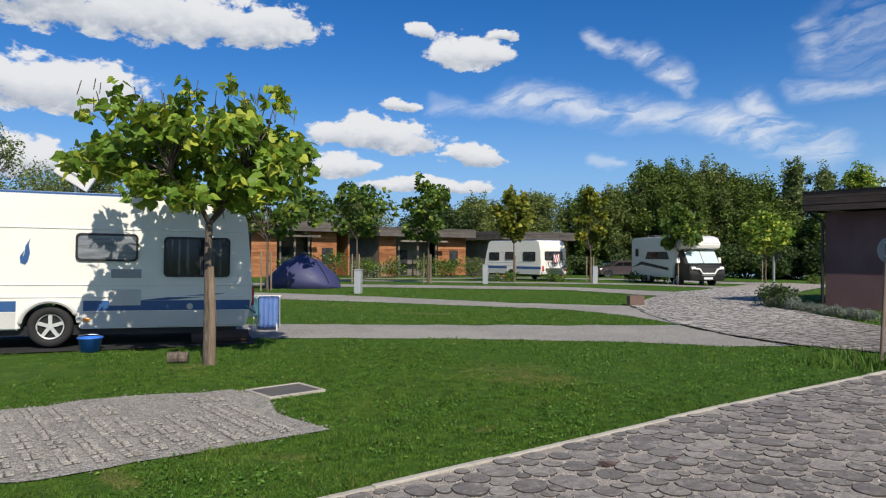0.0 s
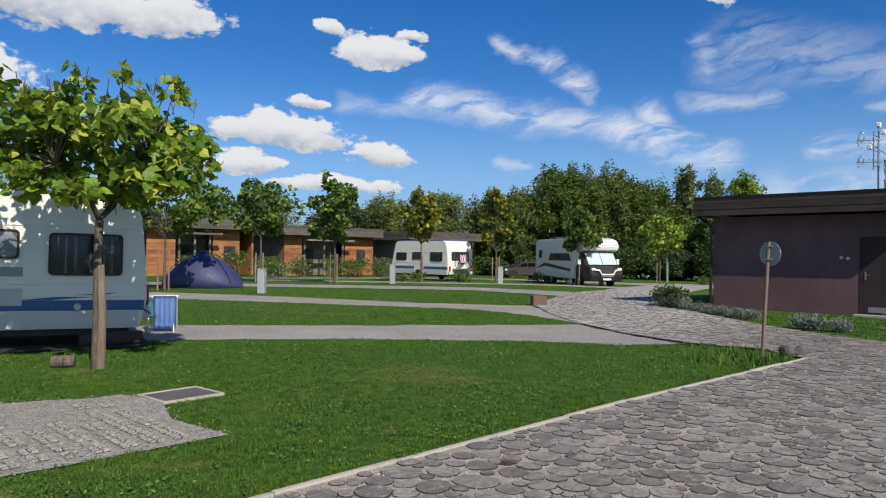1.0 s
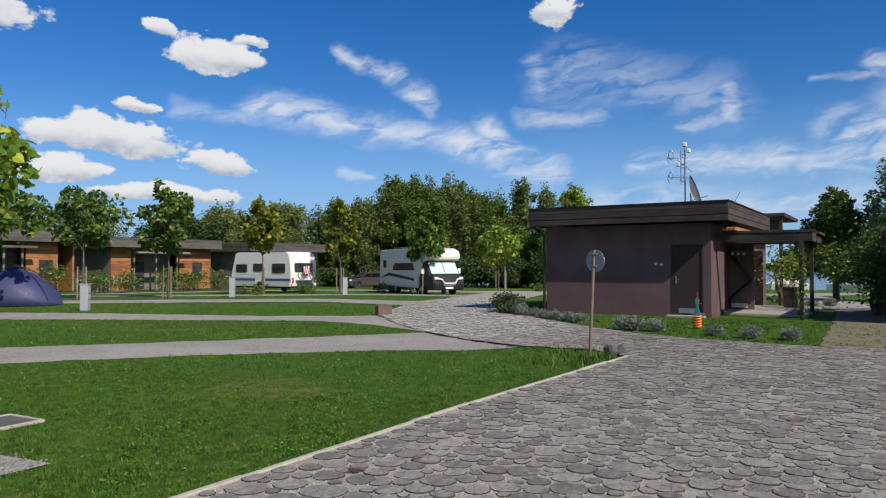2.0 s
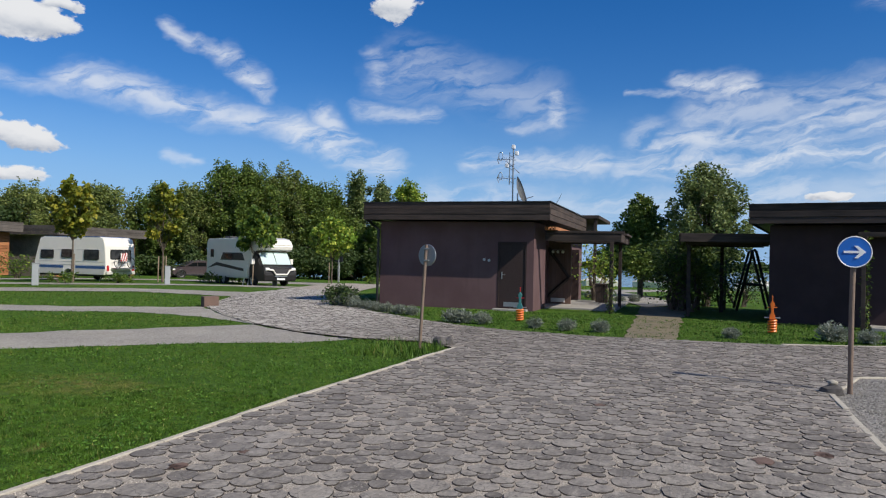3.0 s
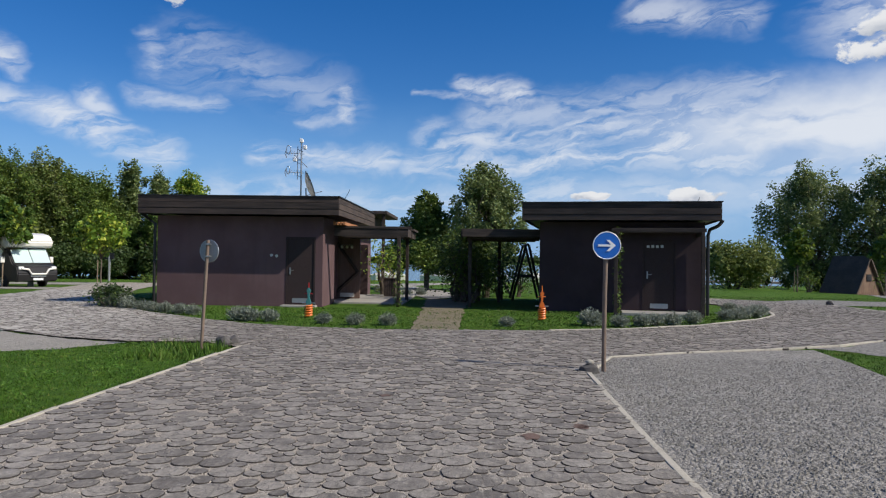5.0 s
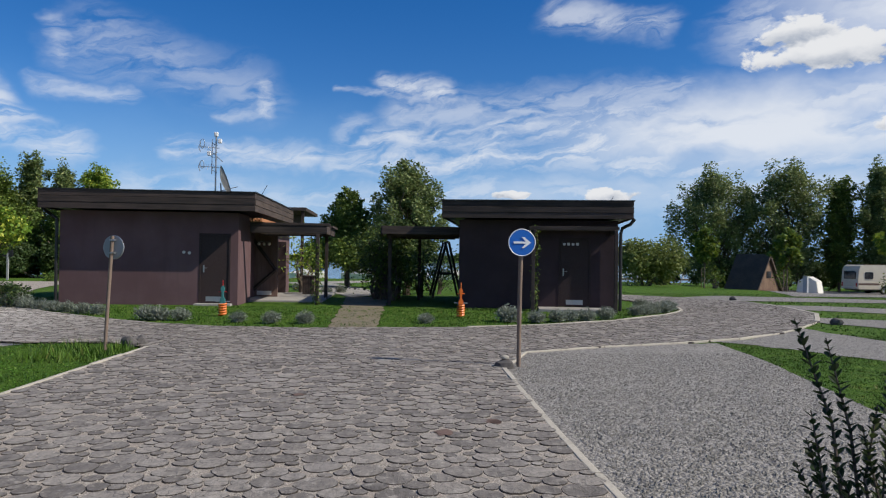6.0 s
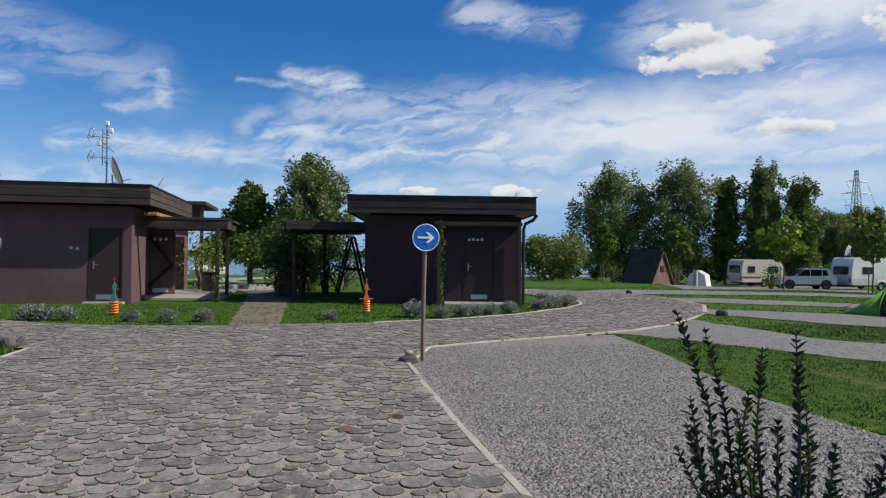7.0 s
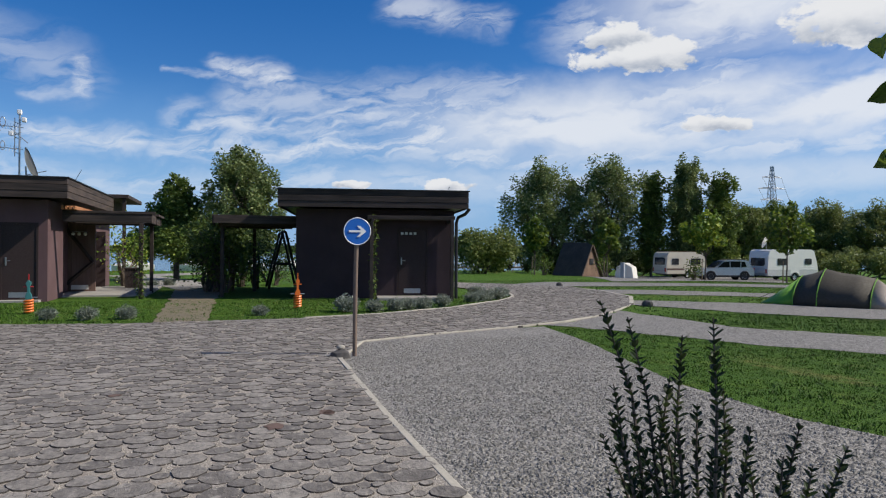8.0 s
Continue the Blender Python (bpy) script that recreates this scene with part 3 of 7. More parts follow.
# ---- the ground and what is laid on it ----
ROAD = [(-7, 3.66), (9.5, 3.66), (14.35, 3.47), (14.95, 4.3), (14.85, 5.6), (15.3, 7.1), (16.3, 8.75), (18.0, 10.8), (20.1, 12.9), (22.1, 14.0), (25, 15.5),
        (28, 16.8), (31, 17.6), (36, 19.5), (44, 22.5), (52, 24.5), (53, 20.5), (45, 18.5), (36, 15.5), (29, 12.8), (24.9, 11.3), (22.9, 9.7),
        (21.3, 8.3), (19.5, 6.2), (18.5, 4.8), (17.85, 3.4), (17.55, 1.6), (17.75, 0.0), (17.9, -2.0), (18.6, -3.8), (19.75, -5.75), (21.9, -7.95), (23.4, -9.0),
        (25.5, -9.7), (28.5, -9.4), (32, -8.6), (36, -7.5), (37, -10.5), (33, -12.6), (29.5, -13.6), (26.1, -13.5), (22.6, -12.7), (20.0, -11.1),
        (18.5, -9.8), (17.15, -8.5), (16.05, -7.05), (15.3, -5.5), (14.75, -4.0), (14.0, -2.5), (12.25, -1.88), (8.6, -1.80), (-7, -1.78)]
PLOTS = [
    [(-7, -1.79), (8.6, -1.81), (12.25, -1.89), (14, -2.52), (14.75, -4.02), (15.3, -5.52), (15.45, -6.35), (13.2, -6.05), (9.7, -5.3), (8.0, -5.3), (7.2, -5.55), (3, -6.3), (-7, -7)],
    [(15.75, -6.45), (16.05, -7.07), (17.15, -8.52), (18.5, -9.82), (17.0, -9.85), (14.5, -9.98), (12.5, -11.6), (2, -20), (-2, -18.5), (10.8, -9.6), (12.5, -8.35), (14.4, -7.4)],
    [(19.9, -11.1), (21.4, -12.0), (21.1, -12.6), (19.2, -15.4), (4, -29), (2, -27), (14.9, -14.3), (17.1, -12.4)],
    [(24.5, -13.05), (27.0, -13.5), (26.5, -15.5), (14, -29), (12, -27.5), (22.5, -16.5)],
    [(30, -13.6), (33, -12.8), (36, -16), (33, -21), (22, -35), (19.5, -33.5), (29, -20)],
    [(36, -20), (50, -26), (75, -38), (60, -52), (38, -34), (24, -44), (22, -41), (36, -29)],
    [(14.85, 5.6), (13.9, 6.2), (12.9, 7.7), (10.8, 9.8), (7.9, 11.9), (0, 17.9), (-4, 21), (-2.2, 23), (1.8, 19.6), (9.46, 13.9), (12.3, 11.7), (14.2, 10.25), (16.25, 8.8), (15.3, 7.1)],
    [(16.35, 8.85), (17.4, 11.2), (17.5, 13.3), (15.07, 18), (13, 21.6), (6, 31), (8, 33), (14.8, 24.4), (16.6, 20.3), (18.0, 16), (20.0, 13.0), (18, 10.85)],
    [(25, 15.6), (25.3, 20.2), (21.7, 24.6), (14, 34), (16, 36), (22.6, 28.4), (27.6, 22.8), (28.2, 17.0), (27, 16.4)],
    [(35, 19.3), (34.5, 22.5), (30, 27.5), (22, 37), (24, 38.5), (32, 29.5), (37, 23.5), (38, 20.4)],
    [(44, 22.7), (43, 30), (40, 37), (22, 40.5), (22, 42.5), (42, 40), (47, 32), (52, 24.7)],
    [(5.9, 7.5), (6.05, 6.85), (5.82, 6.1), (5.88, 5.25), (5.3, 5.27), (4.0, 5.25), (2, 5.35), (-3, 5.6), (-3, 8.3), (3.7, 7.88), (4.8, 7.8)],
    [(30, 1.2), (60, 8), (75, 3), (75, -1), (56, 4), (34, -0.5)],
]


def lines(a, b, n):
    return [a + (b - a) * i / n for i in range(n)]


xs = lines(-4200, -220, 6) + lines(-220, -20, 8) + lines(-20, 10, 4) + lines(10, 100, 45) + lines(100, 135, 8) + lines(135, 500, 6) + lines(500, 4200, 6) + [4200]
ys = lines(-4200, -220, 6) + lines(-220, -60, 8) + lines(-60, 60, 48) + lines(60, 220, 8) + lines(220, 4200, 6) + [4200]
bm = bmesh.new()
grid = [[bm.verts.new((x, y, gz(x, y) if x < 480 else -1.0)) for y in ys] for x in xs]
for i in range(len(xs) - 1):
    for j in range(len(ys) - 1):
        bm.faces.new((grid[i][j], grid[i + 1][j], grid[i + 1][j + 1], grid[i][j + 1]))
ground = tagged(part("ground", bm, GRASS, smooth=True), "mown green lawn with dry yellowish patches", "lawn", kind="structure")


def sheet(name, poly, lift, mat, label, category, step=3.0, rough=0.0):
    """A thin layer on the ground over an outline, cut into small pieces so that it follows the slope."""
    bm = bmesh.new()
    if rough:
        fine = []
        for (ax, ay), (bx, by) in zip(poly, poly[1:] + poly[:1]):
            n = max(1, int(math.hypot(bx - ax, by - ay) / 0.3))
            fine += [(ax + (bx - ax) * i / n, ay + (by - ay) * i / n) for i in range(n)]
        poly = [(x + rough * noise.noise((x * 1.7, y * 1.7, 3.0)) + rough * 0.6 * noise.noise((x * 6, y * 6, 9.0)), y + rough * noise.noise((x * 1.7, y * 1.7, 7.0)) + rough * 0.6 * noise.noise((x * 6, y * 6, 5.0))) for x, y in fine]
    f = bm.faces.new([bm.verts.new((x, y, 0)) for x, y in poly])
    if f.normal.z < 0 or f.calc_area() == 0:
        f.normal_update()
        if f.normal.z < 0:
            f.normal_flip()
    x0, x1 = min(p[0] for p in poly), max(p[0] for p in poly)
    y0, y1 = min(p[1] for p in poly), max(p[1] for p in poly)
    for k in range(int((x1 - x0) / step)):
        bmesh.ops.bisect_plane(bm, geom=bm.verts[:] + bm.edges[:] + bm.faces[:], plane_co=(x0 + (k + 1) * step, 0, 0), plane_no=(1, 0, 0))
    for k in range(int((y1 - y0) / step)):
        bmesh.ops.bisect_plane(bm, geom=bm.verts[:] + bm.edges[:] + bm.faces[:], plane_co=(0, y0 + (k + 1) * step, 0), plane_no=(0, 1, 0))
    bmesh.ops.triangulate(bm, faces=bm.faces[:])
    for v in bm.verts:
        v.co.z = gz(v.co.x, v.co.y) + lift
    return tagged(part(name, bm, mat), label, category, kind="structure")


road = sheet("road", ROAD, 0.0325, BED, "road of grey round log-slice pavers in sandy joints", "road")
for k, p in enumerate(PLOTS):
    sheet("pavement", p, 0.012 if k == 11 else 0.009 if k in (0, 1, 6, 7) else 0.018, GRAVEL_GREY if 1 <= k <= 5 else GRAVEL if k else GRAVEL_MID, "gravel camping pitch between strips of lawn", "gravel pitch", rough=0.03 if k == 0 else 0.13 if k == 11 else 0.16)
water = bmesh.new()
water.faces.new([water.verts.new(p) for p in ((104, -900, -1.7), (470, -900, -1.7), (470, 900, -1.7), (104, 900, -1.7))])
tagged(part("water", water, WATER), "still grey-blue lake behind the campsite", "lake", kind="structure")


# ---- two plum-coloured service houses ----
def door_with_handle(parent, x, y0, y1, z0, z1, hinge_low=True):
    d = part("door", cube(x - 0.05, x + 0.02, y0 + 0.05, y1 - 0.05, z0, z1 - 0.05, 0.008), DOOR_BROWN, parent, "dark brown metal door, closed")
    fr = bmesh.new()
    box(fr, x - 0.07, x + 0.02, y0, y0 + 0.05, z0, z1)
    box(fr, x - 0.07, x + 0.02, y1 - 0.05, y1, z0, z1)
    box(fr, x - 0.07, x + 0.02, y0 + 0.05, y1 - 0.05, z1 - 0.05, z1)
    part("door_frame", fr, DOOR_BROWN, parent)
    hy = y1 - 0.14 if hinge_low else y0 + 0.14
    hd = bmesh.new()
    box(hd, x - 0.062, x - 0.05, hy - 0.02, hy + 0.02, z0 + 0.92, z0 + 1.14, 0.004)
    tube(hd, [(x - 0.06, hy, z0 + 1.05), (x - 0.11, hy, z0 + 1.05), (x - 0.11, hy + (-0.12 if hinge_low else 0.12), z0 + 1.05)], 0.009, 8)
    part("door_handle", hd, STEEL, d, "steel lever handle")
    part("kick_plate", cube(x - 0.056, x - 0.05, (y0 + y1) / 2 - 0.25, (y0 + y1) / 2 + 0.25, z0 + 0.06, z0 + 0.20), STEEL, d, "steel vent grille")
    return d


def flat_roof(house, x0, x1, y0, y1, z0, z1):
    part("roof", cube(x0 + 0.05, x1 - 0.05, y0 + 0.05, y1 - 0.05, z0 + 0.05, z1 - 0.04), BLACK, house)
    t = 0.045
    n, h = 3, (z1 - z0) / 3
    for k in range(n):
        o = 0.010 * (k % 2)
        a, b = z0 + k * h + 0.005, z0 + (k + 1) * h - 0.005
        part("fascia_board", cube(x0 - o, x0 + t - o, y0, y1, a, b, 0.006), FASCIA, house)
        part("fascia_board", cube(x1 - t, x1, y0, y1, a, b, 0.006), FASCIA, house)
        part("fascia_board", cube(x0 + t, x1 - t, y0 - o, y0 + t - o, a, b, 0.006), FASCIA_X, house)
        part("fascia_board", cube(x0 + t, x1 - t, y1 - t, y1, a, b, 0.006), FASCIA_X, house)
    trim = bmesh.new()
    box(trim, x0 - 0.03, x0 + 0.04, y0 - 0.03, y1 + 0.03, z1 - 0.004, z1 + 0.025)
    box(trim, x1 - 0.04, x1 + 0.03, y0 - 0.03, y1 + 0.03, z1 - 0.004, z1 + 0.025)
    box(trim, x0 + 0.04, x1 - 0.04, y0 - 0.03, y0 + 0.04, z1 - 0.004, z1 + 0.025)
    box(trim, x0 + 0.04, x1 - 0.04, y1 - 0.04, y1 + 0.03, z1 - 0.004, z1 + 0.025)
    part("roof_trim", trim, BLACK, house, "black metal roof edge")


def house_left():
    """Front at x = 0, running from y = 0 (right) to y = 5.35 (left); z = 0 on the ground."""
    h = empty("service_house", pose(24.36, 4.02, 0, 0, 0, 0), "plum rendered service house with a dark timber roof band", "house", "service houses")
    L, D, Z = 5.35, 7.0, 2.76
    part("corner_pier", cube(0, 1.9, 0.20, 0.42, 0, Z), PLUM, h)
    part("front_wall", cube(0, 0.3, 1.34, L, 0, Z), PLUM, h)
    part("door_lintel", cube(0, 0.3, 0.42, 1.34, 2.14, Z), PLUM, h)
    part("side_wall", cube(0.3, D, L - 0.3, L, 0, Z), PLUM, h)
    part("back_wall", cube(D - 0.3, D, 0.45, L - 0.3, 0, Z), PLUM, h)
    s = bmesh.new()
    box(s, 0.3, 2.1, 0.424, 0.70, 0, Z)
    box(s, 2.1, 3.0, 0.45, 0.70, 0, 0.85)
    box(s, 2.1, 3.0, 0.45, 0.70, 2.1, Z)
    box(s, 3.0, D - 0.3, 0.45, 0.70, 0, Z)
    part("side_wall", s, PLUM, h)
    part("threshold", cube(-0.28, 0.0, 0.35, 1.42, -0.05, 0.06, 0.01), CONCRETE, h)
    door_with_handle(h, 0.06, 0.42, 1.34, 0.06, 2.14)
    win = part("window", cube(2.1, 3.0, 0.54, 0.58, 0.85, 2.1), PANE, h, "narrow dark window in the side wall")
    f = bmesh.new()
    box(f, 2.1, 2.16, 0.50, 0.62, 0.85, 2.1), box(f, 2.94, 3.0, 0.50, 0.62, 0.85, 2.1), box(f, 2.16, 2.94, 0.50, 0.62, 2.04, 2.1), box(f, 2.16, 2.94, 0.50, 0.62, 0.85, 0.91)
    part("window_frame", f, DOOR_BROWN, win)
    flat_roof(h, -0.60, D + 0.4, -0.39, L + 0.36, Z + 0.02, 3.33)
    for k in range(2):
        part("wall_fitting", disc(bmesh.new(), pose(0.0, 1.62 + 0.16 * k, 1.55 + 0.02 * k, 0, -90, 0), 0.045, 0.03, 12), LIGHT_GREY, h, "small grey wall fitting")
    dp = bar([(-0.45, L + 0.30, 2.80), (-0.1, L + 0.22, 2.62), (-0.06, L + 0.06, 2.5), (-0.06, L + 0.06, 0.0)], 0.045, 10)
    part("downpipe", dp, BLACK, h, "black downpipe at the house corner")
    return h


def house_right():
    h = empty("service_house", pose(24.30, -2.40, 0, 0, 0, -10), "plum service house, shade darkened into its walls, flat timber roof band", "house", "service houses")
    # runs from y = 0 (left end) to y = -5.0 (right end)
    L, D, Z = -4.74, 7.0, 2.68
    # these walls carry the shade in their base colour
    part("front_wall", cube(0, 0.3, -3.0, 0, 0, Z), PLUM_SHADED, h)
    part("front_wall", cube(0, 0.3, L, -3.95, 0, Z), PLUM_SHADED, h)
    part("door_lintel", cube(0, 0.3, -3.95, -3.0, 2.16, Z), PLUM_SHADED, h)
    part("side_wall", cube(0.3, D, -0.3, 0, 0, Z), PLUM_SHADED, h)
    part("side_wall", cube(0.3, D, L, L + 0.3, 0, Z), PLUM_SHADED, h)
    part("back_wall", cube(D - 0.3, D, L + 0.3, -0.3, 0, Z), PLUM_SHADED, h)
    door_with_handle(h, 0.06, -3.95, -3.0, 0.10, 2.16)
    part("porch_slab", cube(-1.0, -0.002, -4.5, -2.4, -0.05, 0.085, 0.015), CONCRETE, h, "low concrete step at the door")
    flat_roof(h, -0.60, D + 0.4, L - 0.36, 0.48, Z + 0.02, 3.22)
    g = bar([(-0.4, L - 0.42, 2.72), (-0.35, L - 0.30, 2.56), (-0.18, L - 0.1, 2.46), (-0.12, L - 0.06, 2.3), (-0.12, L - 0.06, 0.0)], 0.05, 10)
    part("downpipe", g, BLACK, h, "black curved downpipe")
    for k in range(3):
        part("canopy_beam", cube(-0.95 + 0.38 * k, -0.87 + 0.38 * k, -4.65, -2.1, 2.36, 2.46, 0.006), FASCIA, h)
    for y in (-4.55, -2.25):
        part("canopy_rafter", cube(-1.0, 0.0, y - 0.04, y + 0.04, 2.26, 2.36, 0.006), FASCIA, h)
    part("canopy_post", cube(-0.96, -0.86, -4.62, -4.52, 0.0, 2.26, 0.006), FASCIA, h)
    part("canopy_post", cube(-0.96, -0.86, -2.27, -2.17, 0.0, 2.26, 0.006), FASCIA, h)
    for k in range(4):
        part("door_sign", cube(-0.005, 0.009, -3.20 - 0.13 * k, -3.12 - 0.13 * k, 1.93, 2.0 + 0.01 * (k % 2)), LIGHT_GREY, h, "small pale sign on the door")
    return h


house_left()
house_right()


# ---- many small pieces in one mesh ----
def many(name, verts, faces, mat, parent=None, smooth=False):
    """One mesh out of arrays: verts (n, 3) and faces (m, k)."""
    verts, faces = np.asarray(verts, np.float32), np.asarray(faces, np.int32)
    me = bpy.data.meshes.new(name)
    me.vertices.add(len(verts))
    me.vertices.foreach_set("co", verts.ravel())
    k = faces.shape[1]
    me.loops.add(faces.size)
    me.loops.foreach_set("vertex_index", faces.ravel())
    me.polygons.add(len(faces))
    me.polygons.foreach_set("loop_start", np.arange(0, faces.size, k, dtype=np.int32))
    me.polygons.foreach_set("use_smooth", np.full(len(faces), smooth))
    me.update(calc_edges=True)
    me.materials.append(mat)
    ob = new(name, me)
    if parent is not None:
        ob.parent = parent
    return ob


# outlines of single leaves in their own plane: x across, y along, z fold
BROAD = np.array([(0, 0.04, 0), (0.20, -0.08, 0.02), (0.40, 0.02, 0.05), (0.48, 0.25, 0.05), (0.38, 0.52, 0.03), (0.17, 0.80, -0.04), (0, 1.06, -0.14), (-0.17, 0.80, -0.04), (-0.38, 0.52, 0.03), (-0.48, 0.25, 0.05), (-0.40, 0.02, 0.05), (-0.20, -0.08, 0.02), (0, 0.42, -0.05)])
BROAD_F = np.array([(12, i, (i + 1) % 12) for i in range(12)])
SMALL = np.array([(0, 0, 0), (0.30, 0.5, 0.06), (0, 1.0, -0.05), (-0.30, 0.5, 0.06)])
SMALL_F = np.array([(0, 1, 2), (0, 2, 3)])


def leaves(rng, at, size, shape=SMALL, faces=SMALL_F, droop=0.35, up=0.5):
    """Leaves at the points given, each with its own turn; droop and up say how they hang."""
    n = len(at)
    d = rng.normal(size=(n, 3))
    d[:, 2] = d[:, 2] * 0.5 - droop
    d /= np.linalg.norm(d, axis=1)[:, None]
    nrm = rng.normal(size=(n, 3)) * 0.8
    nrm[:, 2] += up
    u = np.cross(d, nrm)
    u /= np.linalg.norm(u, axis=1)[:, None] + 1e-9
    w = np.cross(u, d)
    s = size * rng.uniform(0.6, 1.25, n)
    v = at[:, None, :] + s[:, None, None] * (shape[None, :, 0, None] * u[:, None, :] + shape[None, :, 1, None] * d[:, None, :] + shape[None, :, 2, None] * w[:, None, :])
    f = faces[None, :, :] + (np.arange(n) * len(shape))[:, None, None]
    return v.reshape(-1, 3), f.reshape(-1, faces.shape[1])


def crown_points(rng, blobs, n, shell=0.55):
    """Points in the outer parts of clumps (x, y, z, radius, flatness)."""
    b = np.array(blobs)
    k = rng.choice(len(b), n, p=b[:, 3] ** 2 / np.sum(b[:, 3] ** 2))
    d = rng.normal(size=(n, 3))
    d /= np.linalg.norm(d, axis=1)[:, None]
    r = b[k, 3] * (shell + (1.08 - shell) * rng.random(n) ** 0.7)
    p = d * r[:, None]
    p[:, 2] *= b[k, 4]
    return b[k, :3] + p


def limb(bm, a, b, r0, r1, rng, sides=6, n=4):
    a, b = Vector(a), Vector(b)
    pts = [a.lerp(b, i / n) + (Vector(rng.normal(size=3)) * 0.05 * (b - a).length * (0 < i < n)) + Vector((0, 0, 0.10 * (b - a).length * math.sin(math.pi * i / n))) for i in range(n + 1)]
    tube(bm, pts, [r0 + (r1 - r0) * i / n for i in range(n + 1)], sides, cap=False)


def tree(name, x, y, height, width, bottom, mat, n, leaf, seed, label, group="", shape="round", broad=False, trunk=0.07, lean=0.0, stakes=0, clumps=14, sink=0.0, puff=0.30, shell=0.55, spires=0):
    """A trunk with limbs to every clump, and a crown of single leaves round the clumps."""
    rng = np.random.default_rng(seed)
    root = empty(name, pose(x, y, gz(x, y) - sink, 0, 0, 0), label, "tree", group)
    mid, hh = (bottom + height) / 2, (height - bottom) / 2
    blobs = []
    for k in range(clumps):
        a, q = k * 2.4 + rng.uniform(-0.3, 0.3), (k + 0.5) / clumps
        zc = bottom + (height - bottom) * (0.10 + 0.84 * q)
        t = (zc - mid) / hh
        if shape == "round":
            reach = max(0.2, 1 - t * t) ** 0.7
        elif shape == "flat":
            reach = (0.75 + 0.3 * q) * (1.0 if q < 0.85 else 0.8)
        elif shape == "cone":
            reach = 0.95 - 0.8 * q
        else:
            reach = 0.8 * math.sin(math.pi * min(1.0, 0.18 + 0.80 * q)) ** 0.8
        rad = puff * min(width / 2, hh * 1.2) * rng.uniform(0.8, 1.3) * (1.25 if shape == "tall" else 1.15 - 0.85 * q if shape == "cone" else 1.0)
        out = max(0.0, reach * width / 2 - rad * 0.75) * rng.uniform(0.35, 1.12)
        blobs.append((out * math.cos(a), out * math.sin(a), zc, rad, rng.uniform(0.65, 0.95)))
    for k in range(spires if shape != "cone" else 0):
        q, a = rng.uniform(0.15, 1.0), rng.uniform(0, 6.28)
        t = 2 * q - 1
        r = max(0.05, 1 - t * t) ** 0.6 * width / 2 * (1 if shape != "cone" else (1.25 - q))
        blobs.append((r * math.cos(a), r * math.sin(a), bottom + (height - bottom) * (0.08 + 0.94 * q), width * rng.uniform(0.045, 0.10), rng.uniform(1.2, 2.3)))
    wood = bmesh.new()
    fork = bottom * 0.92 if shape != "cone" else height * 0.8
    base_pts = [(0, 0, -0.1), (lean * 0.3, 0.02, fork * 0.35), (lean * 0.7, -0.02, fork * 0.7), (lean, 0, fork)]
    tube(wood, base_pts, [trunk * 1.25, trunk, trunk * 0.9, trunk * 0.8], 9, cap=False)
    for bx, by, bz, br, _ in blobs:
        start = Vector((lean, 0, fork)) if shape in ("round", "flat") else Vector((0, 0, max(bottom * 0.6, bz - 0.35 * height * 0.3)))
        limb(wood, start, (bx, by, bz), trunk * 0.45, trunk * 0.10, rng)
    if shape in ("tall", "cone"):
        tube(wood, [(lean, 0, fork), (0, 0, height * 0.93)], [trunk * 0.8, 0.015], 7, cap=False)
    part("trunk", wood, BARK, root, smooth=True)
    pts = crown_points(rng, blobs, n, shell)
    v, f = leaves(rng, pts, leaf, BROAD if broad else SMALL, BROAD_F if broad else SMALL_F, droop=0.5 if broad else 0.2)
    many("crown", v, f, mat, root)
    for k in range(stakes):
        a = 2.1 * k + 0.5
        part("stake", bar([(0.25 * math.cos(a), 0.25 * math.sin(a), -0.1), (0.24 * math.cos(a), 0.24 * math.sin(a), 1.55)], 0.035, 8), POST_WOOD, root, "wooden support stake")
    return root


def bush(name, x, y, width, height, mat, n, leaf, seed, label, category="bush", group="", depth=None):
    rng = np.random.default_rng(seed)
    root = empty(name, pose(x, y, gz(x, y)), label, category, group)
    depth = depth or width
    blobs = [(rng.uniform(-0.36, 0.36) * width, rng.uniform(-0.36, 0.36) * depth, height * rng.uniform(0.25, 0.72), height * rng.uniform(0.2, 0.36), 0.9) for _ in range(12)]
    wood = bmesh.new()
    for b in blobs[:8]:
        limb(wood, (b[0] * 0.2, b[1] * 0.2, -0.05), b[:3], 0.02 * height, 0.006 * height, rng, 5)
    part("branching", wood, BARK, root)
    p = crown_points(rng, blobs, n, 0.3)
    p[:, 2] = np.maximum(p[:, 2], 0.03)
    v, f = leaves(rng, p, leaf)
    many("foliage", v, f, mat, root)
    return root


def vine(x, y, height, radius, n, leaf, mat, seed):
    """A climber wound close round an upright post."""
    rng = np.random.default_rng(seed)
    root = empty("climbing_plant", pose(x, y, gz(x, y)), "leafy climber wound round a timber post", "climbing plant", "climbers")
    part("stem", bar([(radius * 0.5 * math.cos(i * 0.9), radius * 0.5 * math.sin(i * 0.9), height * i / 14) for i in range(15)], 0.010, 5), BARK, root)
    z = rng.random(n) * height
    a, r = rng.uniform(0, 6.28, n), radius * (0.4 + 0.6 * rng.random(n)) * (0.75 + 0.5 * np.sin(z * 5 + seed) ** 2)
    v, f = leaves(rng, np.stack([r * np.cos(a), r * np.sin(a), z], 1), leaf)
    many("foliage", v, f, mat, root)


